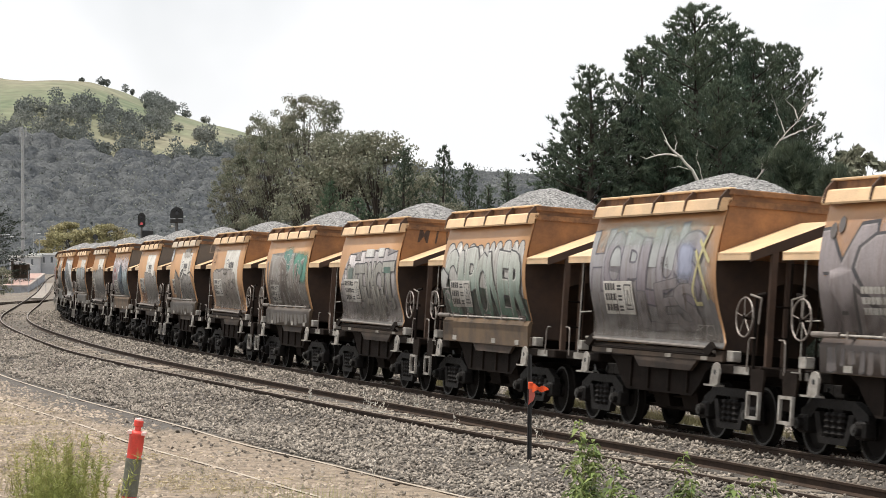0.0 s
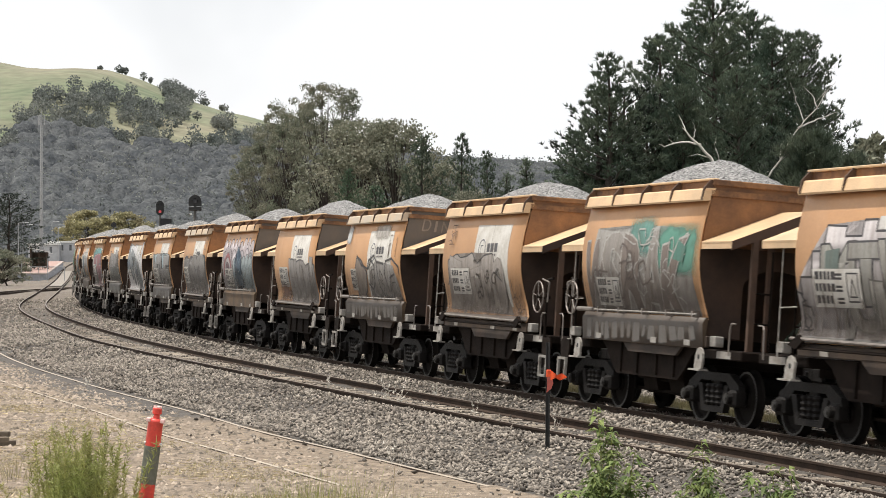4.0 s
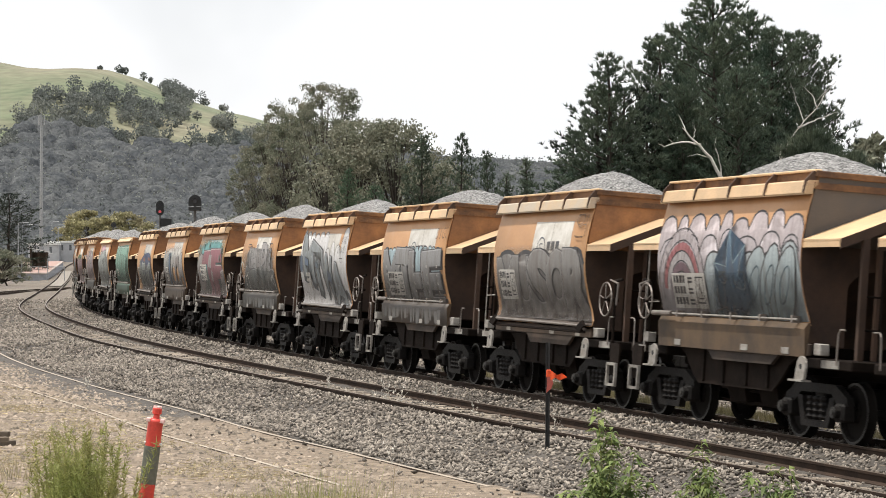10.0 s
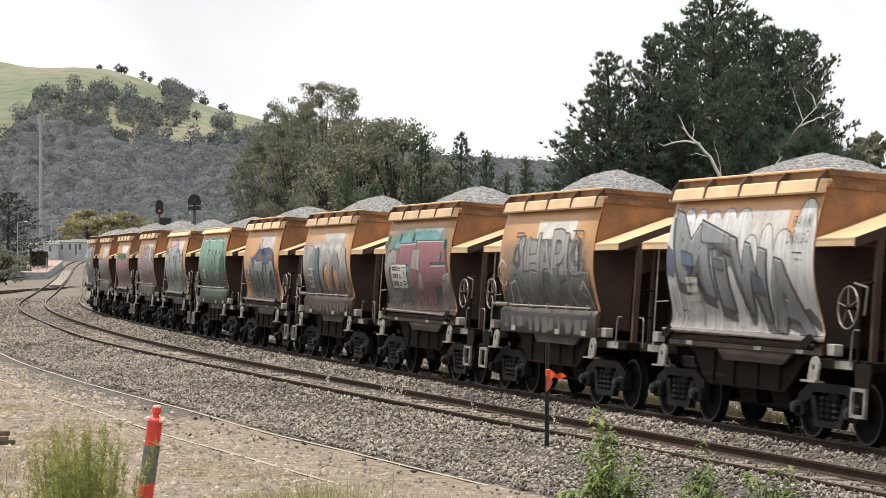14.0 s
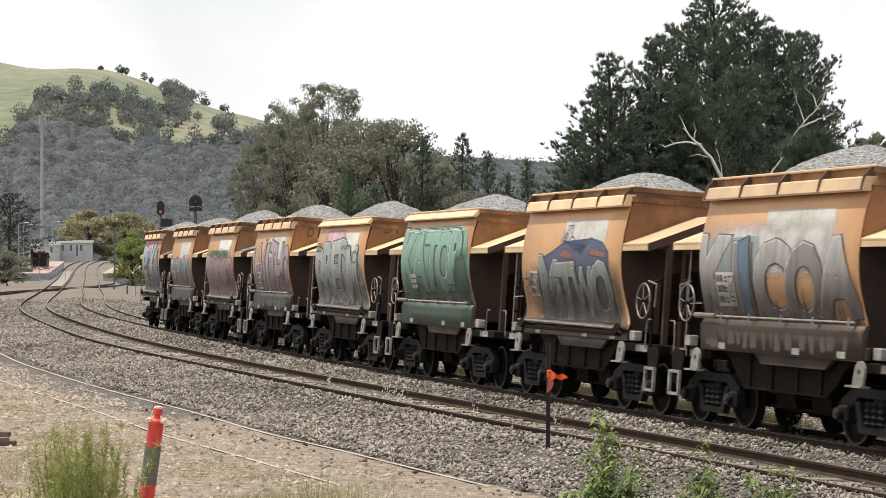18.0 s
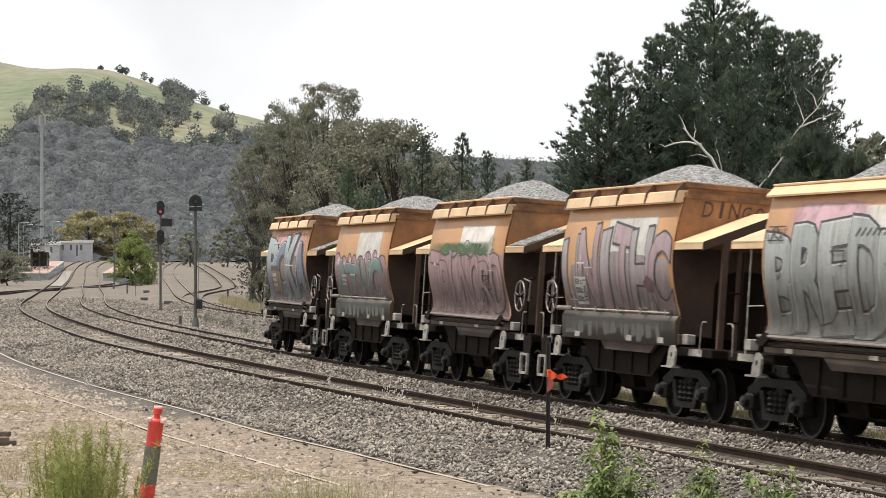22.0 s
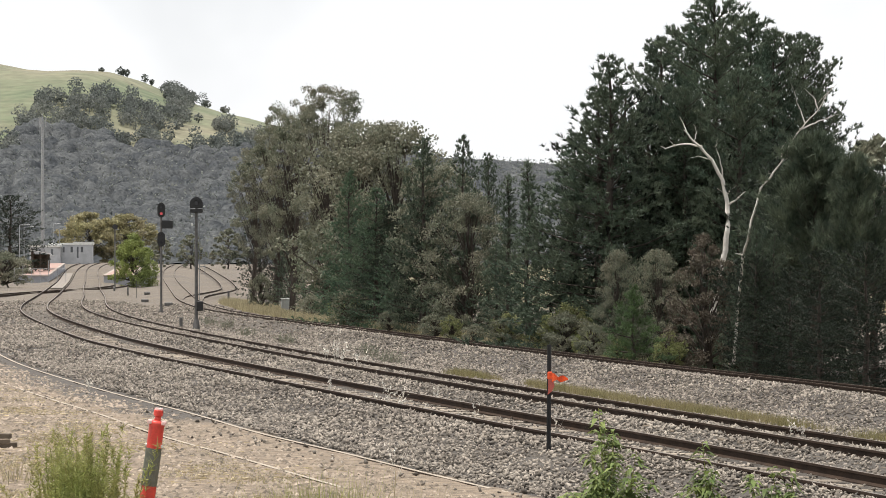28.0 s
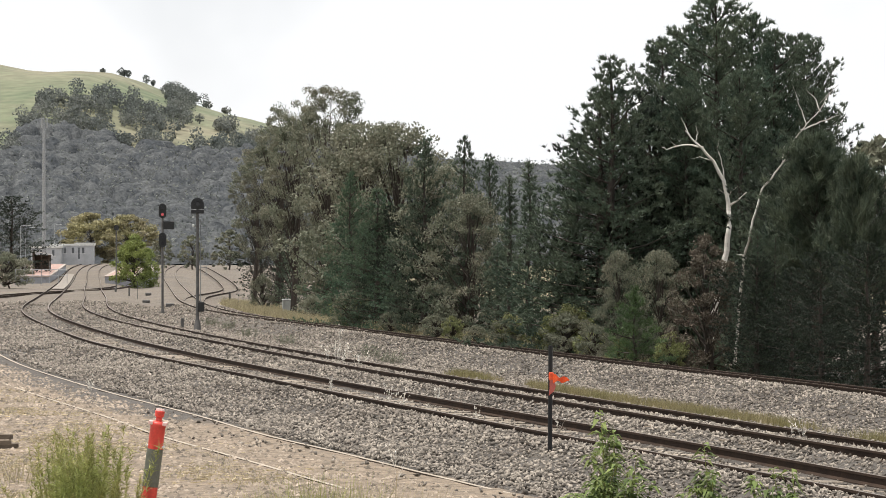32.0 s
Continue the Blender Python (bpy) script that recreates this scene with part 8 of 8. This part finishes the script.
# marker bollard, leaning
x, y = spot(257, 15)
bo = tagged(new("bollard"), "leaning red plastic bollard with dirty grey sleeve", "bollard")
zb = ground_at(x, y)
bo.matrix_basis = pose(x - 0.06, y, zb - 0.08, 0, 7.5, 0)
H0 = 1.87 - zb + 0.09
part("body", disc_profile_z([(0.050, 0.0), (0.050, H0 - 0.56), (0.049, H0 - 0.12), (0.052, H0 - 0.10), (0.052, H0 - 0.085), (0.03, H0 - 0.075), (0.0, H0 - 0.074)], 20), M["bollard_red"], bo, smooth=True)
part("sleeve", disc_profile_z([(0.0525, H0 - 0.50), (0.0525, H0 - 0.255)], 20), M["sleeve"], bo, "dirty grey reflective sleeve")
cap = part("cap", disc_profile_z([(0.022, H0 - 0.085), (0.020, H0 - 0.05), (0.030, H0 - 0.045), (0.031, H0 - 0.012), (0.024, H0), (0.0, H0 + 0.001)], 16), M["bollard_red"], bo, "red moulded cap")
part("cap_top", disc_profile_z([(0.029, H0 - 0.012), (0.026, H0 + 0.004), (0.0, H0 + 0.006)], 16), M["bleached"], cap, "sun-bleached top")
for sg in (-1, 1):
    part("lug", cube(sg * 0.045 - 0.014, sg * 0.045 + 0.014, -0.045, 0.02, H0 - 0.10, H0 - 0.076, 0.003), M["bleached"], bo, "sun-bleached lug")
    part("lug", cube(sg * 0.045 - 0.012, sg * 0.045 + 0.012, -0.02, 0.02, H0 - 0.245, H0 - 0.23, 0.003), M["white"], bo)

# steel picket with a strip of tape
x, y = spot(972, 35.3)
zb = ground_at(x, y)
pk = tagged(new("steel_picket"), "black steel star picket with orange tape tied on", "picket")
pk.matrix_basis = pose(x, y, zb - 0.1, 0, 0.4, 10)
HP = EYE + (475 - 612) / 4106.5 * 35.3 - zb + 0.1
bm = bmesh.new()
for a in (90, 210, 330):
    ca, sa = math.cos(radians(a)), math.sin(radians(a))
    nx, ny = -sa * 0.006, ca * 0.006
    w = 0.036
    prism(bm, [(-nx, -ny), (ca * w - nx, sa * w - ny), (ca * w + nx, sa * w + ny), (nx, ny)], 2, 0, HP)
part("stake", bm, M["black"], pk)
bm = bmesh.new()
rng = random.Random(4)
zt = HP - 0.50
rows = []
for i in range(9):
    u = i / 8
    rows.append([bm.verts.new((0.03 + 0.25 * u, -0.05 - 0.05 * math.sin(u * 7), zt + k * 0.055 * (1 - 0.55 * u) - 0.03 * u + 0.02 * math.sin(u * 9 + k))) for k in (-1, 0, 1)])
for r, q in zip(rows, rows[1:]):
    for k in range(2):
        bm.faces.new((r[k], q[k], q[k + 1], r[k + 1]))
flag = part("flag_tail", bm, M["flag"], pk, "fluttering orange tape end")
bm = cube(-0.03, 0.045, -0.055, -0.02, zt - 0.03, zt + 0.09, 0.012)
part("tape_knot", bm, M["flag"], pk)
part("tape_tail", prism(bmesh.new(), [(-0.02, zt - 0.02), (0.055, zt - 0.02), (0.075, zt - 0.12), (0.045, zt - 0.20), (-0.03, zt - 0.26), (-0.02, zt - 0.16)], 1, -0.052, -0.046), M["flag_faded"], pk, "faded hanging tape end")


def tuft(name, px, d, width, height, n, material, label, category, leaf=0.0, leaf_w=0.012, seed=1, lean=0.25, nleaf=18, row=None):
    """Clump of thin stems, with narrow leaves when leaf is given."""
    x, y = spot(px, d)
    rng = np.random.RandomState(seed)
    zb = ground_at(x, y) - 0.03
    b = np.column_stack([rng.normal(0, width * 0.35, n), rng.normal(0, width * 0.35, n), np.zeros(n)])
    tip = b + np.column_stack([rng.normal(0, lean * height * 0.5, n) + b[:, 0] * 0.5, rng.normal(0, lean * height * 0.5, n), height * rng.uniform(0.55, 1.0, n)])
    t = tagged(new(name), label, category)
    t.matrix_basis = pose(x, y, zb)
    side = rng.normal(size=(n, 3))
    side[:, 2] = 0
    side /= np.linalg.norm(side, axis=1)[:, None]
    w = 0.004 if leaf else 0.0045
    v = np.stack([b - side * w, b + side * w, tip], 1).reshape(-1, 3)
    f = np.arange(n * 3).reshape(-1, 3)
    tagged(part("stem_clump", soup("stem_clump", v, f, M[material]), None, t), kind="stuff")
    if leaf:
        s = rng.uniform(0.25, 1.0, (n, nleaf, 1))
        c = b[:, None] + (tip - b)[:, None] * s
        ax = np.array([0, 0, 0.6]) + rng.normal(size=(n * nleaf, 3)) * 0.6
        ax /= np.linalg.norm(ax, axis=1)[:, None]
        v, f = blades(rng, c.reshape(-1, 3), ax, 1, leaf, leaf_w, 0.2)
        # leaf as a slim kite: mirror the blade's base outwards
        part("foliage", soup("foliage", v, f, M[material]), None, t)
    return t


def broad_weed(px, d, top_row, spread, n, seed, label):
    """Upright weed with drooping lance-shaped leaves on several stems."""
    x, y = spot(px, d)
    rng = np.random.RandomState(seed)
    zb = ground_at(x, y) - 0.03
    h = EYE + (475 - top_row) / 4106.5 * d - zb
    t = tagged(new("leafy_weed"), label, "weed")
    t.matrix_basis = pose(x, y, zb)
    bm, vs, fs, o = bmesh.new(), [], [], 0
    for k in range(n):
        b = Vector((rng.normal(0, spread * 0.2), rng.normal(0, spread * 0.2), 0))
        hh = h * (1.0 if k == 0 else rng.uniform(0.45, 0.85))
        tip = b + Vector((rng.normal(0, spread * 0.35), rng.normal(0, spread * 0.3), hh))
        limb(bm, [tuple(b), tuple((b + tip) / 2 + Vector((0.02, 0, 0))), tuple(tip)], [0.007, 0.005, 0.002], 5)
        for j in range(54):
            s = rng.uniform(0.25, 1.0) ** 0.8
            c = np.array(b + (tip - b) * s)
            a = rng.uniform(0, 6.28)
            d1 = np.array([math.cos(a), math.sin(a), rng.uniform(-0.3, 0.5)])
            d2 = np.array([math.cos(a), math.sin(a), rng.uniform(-1.1, -0.2)])
            sd = np.array([-math.sin(a), math.cos(a), rng.uniform(-0.3, 0.3)])
            L, w = rng.uniform(0.07, 0.15), rng.uniform(0.012, 0.024)
            m = c + d1 * L * 0.5
            e = m + d2 * L * 0.55
            vs += [c, m + sd * w, m - sd * w, e]
            fs += [(o, o + 1, o + 2), (o + 1, o + 3, o + 2)]
            o += 4
    tagged(part("stem_clump", mesh_of("stem_clump", bm, M["grass_green"]), None, t), kind="stuff")
    part("foliage", soup("foliage", np.array(vs), np.array(fs), M["weed_leaf"]), None, t)
    return t


M["weed_leaf"] = leafy("weed_leaves", (0.085, 0.130, 0.040), (0.19, 0.225, 0.07), 0.35, scale=5)
for k, (px, d, w, h, n) in enumerate(((150, 14.5, 0.26, 1.06, 80), (122, 15.5, 0.22, 0.95, 60), (180, 15.2, 0.26, 0.86, 50), (208, 14.0, 0.2, 0.6, 30), (104, 14.2, 0.2, 0.66, 36))):
    tuft("feathery_weed", px, d, w, h, n, "grass_green", "tall feathery green weed in dry dirt", "weed", 0.055, 0.0065, 40 + k, 0.16, 130)
for k, (px, d, w, h, n) in enumerate(((520, 15.5, 0.40, 0.66, 320), (580, 16, 0.45, 0.74, 360), (640, 16.5, 0.4, 0.60, 200), (330, 15, 0.4, 0.52, 120), (455, 16, 0.5, 0.56, 200), (30, 30, 0.7, 0.45, 120), (700, 17, 0.4, 0.60, 150),
                                     (550, 16.2, 0.5, 0.62, 300), (610, 15.6, 0.4, 0.60, 220))):
    tuft("grass_tuft", px, d, w, h, n, "grass_green" if k in (0, 1, 4) else "grass_dry", "tuft of green and straw grass", "grass tuft", 0, 0, 60 + k, 0.35)
broad_weed(1075, 20, 724, 0.30, 7, 71, "leafy green weed rising before the track")
broad_weed(1095, 19.5, 800, 0.34, 9, 72, "leafy green weed rising before the track")
broad_weed(1030, 19, 828, 0.3, 8, 73, "low leafy green weed")
broad_weed(1246, 20, 786, 0.22, 6, 74, "leafy green weed rising before the track")
broad_weed(1262, 19, 838, 0.30, 8, 75, "low leafy green weed")
broad_weed(1375, 19.5, 830, 0.28, 8, 76, "leafy green weed rising before the track")
broad_weed(1410, 19, 836, 0.24, 7, 77, "low leafy green weed")
broad_weed(1325, 19, 846, 0.2, 6, 78, "low leafy green weed")
# bleached stalks in the ballast
for k, (px, row, hgt) in enumerate(((597, 652, 1.0), (606, 655, 0.5), (641, 648, 0.42), (690, 712, 0.40), (680, 722, 0.3), (709, 714, 0.35), (772, 712, 0.28), (760, 735, 0.25), (842, 736, 0.3), (1404, 772, 0.35),
                                    (704, 866, 0.48), (700, 846, 0.34), (632, 650, 0.3), (985, 756, 0.36), (158, 705, 0.3), (668, 718, 0.3), (714, 724, 0.3), (586, 694, 0.28), (1421, 776, 0.36), (578, 642, 0.4))):
    d = 4106.5 * (EYE + 0.12) / (row - 475)
    t = tuft("dry_stalk", px, d, 0.12 if hgt > 0.9 else 0.05, hgt * 1.35, 9 if hgt > 0.9 else 4, "white_weed", "bleached dry weed stalk with seed heads", "weed", 0.0018 * d, 0.0008 * d, 80 + k, 0.18 if hgt > 0.9 else 0.4, 3 if hgt > 0.9 else 4)
# long straw stems near the camera
for k, (px, d, h, ln) in enumerate(((690, 15, 0.72, 0.1), (330, 14.5, 0.6, 0.5), (360, 15, 0.66, 0.6), (420, 15.5, 0.5, 0.4))):
    x, y = spot(px, d)
    z = ground_at(x, y)
    tagged(part("straw_stem", rod(bmesh.new(), (0, 0, 0), (ln * h * 0.6, 0.05, h), 0.004, 0.002, n=5), M["straw"], at=pose(x, y, z - 0.02)), "single bleached straw stem", "grass stem")
for k, (px, row) in enumerate(((508, 604), (436, 592), (402, 580), (655, 625), (372, 575), (690, 640))):
    d = 4106.5 * (EYE + 0.4) / (row - 475)
    tuft("dark_tuft", px, d, 0.5, 0.55, 60, "gum", "small dark tuft growing in the ballast", "grass tuft", 0.08, 0.02, 100 + k, 0.4, 10)


def meadow(name, seed, n, place, h, width, material, label):
    """Scattered grass blades; place(rng, n) gives plan points."""
    rng = np.random.RandomState(seed)
    x, y = place(rng, n)
    c = np.column_stack([x, y, lie(x, y) - 0.01])
    ax = np.tile(np.array([0.0, 0, 1.0]), (len(x), 1))
    v, f = blades(rng, c, ax, 3, h, width, 0.28)
    tagged(part(name, soup(name, v, f, M[material]), None), label, "grass", kind="stuff")


def between(rng, n):
    y = rng.uniform(32, 66, n)
    a, b = TB.x(y) + 1.65, TB.x(y) + 3.5
    x = a + (b - a) * np.clip(rng.normal(0.45, 0.22, n), 0, 1)
    keep = (np.array([noise.noise(Vector((p * 0.5, q * 0.25, 5))) for p, q in zip(x, y)]) > -0.22 + 0.012 * (y - 40))
    return x[keep], y[keep]


def beyond(rng, n):
    y = 88 + 102 * rng.rand(n) ** 0.8
    return TC.x(y) + 2.4 + rng.gamma(2.2, 1.4, n), y


def dirt_bank(rng, n):
    y = 14 + 42 * rng.rand(n) ** 1.3
    x = TD.x(y) - 1.0 - rng.gamma(1.6, 3.0, n)
    keep = (np.array([noise.noise(Vector((p * 0.6, q * 0.3, 9))) for p, q in zip(x, y)]) > 0.02)
    return x[keep], y[keep]


meadow("verge_grass", 51, 12000, between, 0.24, 0.009, "grass_mid", "green and straw grass between the tracks")
meadow("far_verge_grass", 52, 30000, beyond, 0.72, 0.028, "grass_dry", "dry straw-coloured grass beyond the far track")
meadow("bank_grass", 53, 42000, dirt_bank, 0.06, 0.009, "grass_dry", "sparse dry grass on the dirt")


def litter():
    """Broken straw and twigs lying flat on the dirt."""
    rng = np.random.RandomState(57)
    x, y = dirt_bank(rng, 36000)
    x = x + rng.normal(size=len(x)) * 0.6
    a = rng.uniform(0, 6.28, len(x))
    c = np.column_stack([x, y, lie(x, y) + 0.012])
    ax = np.column_stack([np.cos(a), np.sin(a), rng.uniform(-0.05, 0.15, len(x))])
    v, f = blades(rng, c, ax, 1, 0.13, 0.016, 0.1)
    tagged(part("straw_litter", soup("straw_litter", v, f, M["straw"]), None), "broken straw lying on the bare dirt", "straw", kind="stuff")


litter()


def pebbles():
    rng = np.random.RandomState(61)
    n = 48000
    y = 14 + 52 * rng.rand(n) ** 1.2
    x = TD.x(y) + 0.6 - rng.gamma(1.5, 3.5, n)
    z = lie(x, y)
    r = 0.008 + 0.042 * rng.rand(n, 1) ** 2.2 * (y[:, None] / 30) ** 0.5
    octa = np.array([(1, 0, 0), (-1, 0, 0), (0, 1, 0), (0, -1, 0), (0, 0, 0.8), (0, 0, -0.5)], float)
    v = octa[None] * rng.uniform(0.6, 1.2, (n, 6, 1)) * r[:, :, None] + np.stack([x, y, z], 1)[:, None]
    tri = np.array([(0, 2, 4), (2, 1, 4), (1, 3, 4), (3, 0, 4)])
    f = (np.arange(n)[:, None, None] * 6 + tri[None]).reshape(-1, 3)
    tagged(part("pebble_scatter", soup("pebble_scatter", v.reshape(-1, 3), f, M["pebble"]), None), "loose clods and pebbles on bare dirt", "pebbles", kind="stuff")


M["pebble"] = mat("dusty_pebble", (0.27, 0.22, 0.175), 0.95, 0, 1.0, second=(0.14, 0.115, 0.088), island=0.6)
pebbles()
# broken timbers lying on the dirt
for k, (px, row, L, a) in enumerate(((0, 742, 0.55, 12), (-6, 735, 0.5, -8), (-4, 752, 0.4, 40))):
    d = 4106.5 * (EYE - 0.1) / (row - 475) * 0.86
    x, y = spot(px, d)
    tagged(part("timber_offcut", cube(-L / 2, L / 2, -0.05, 0.05, 0, 0.08, 0.01), M["sleeper"], at=pose(x, y, ground_at(x, y) + 0.08 * k * 0.9, 0, 0, a)), "dark weathered timber offcut lying on dirt", "timber")

motions()
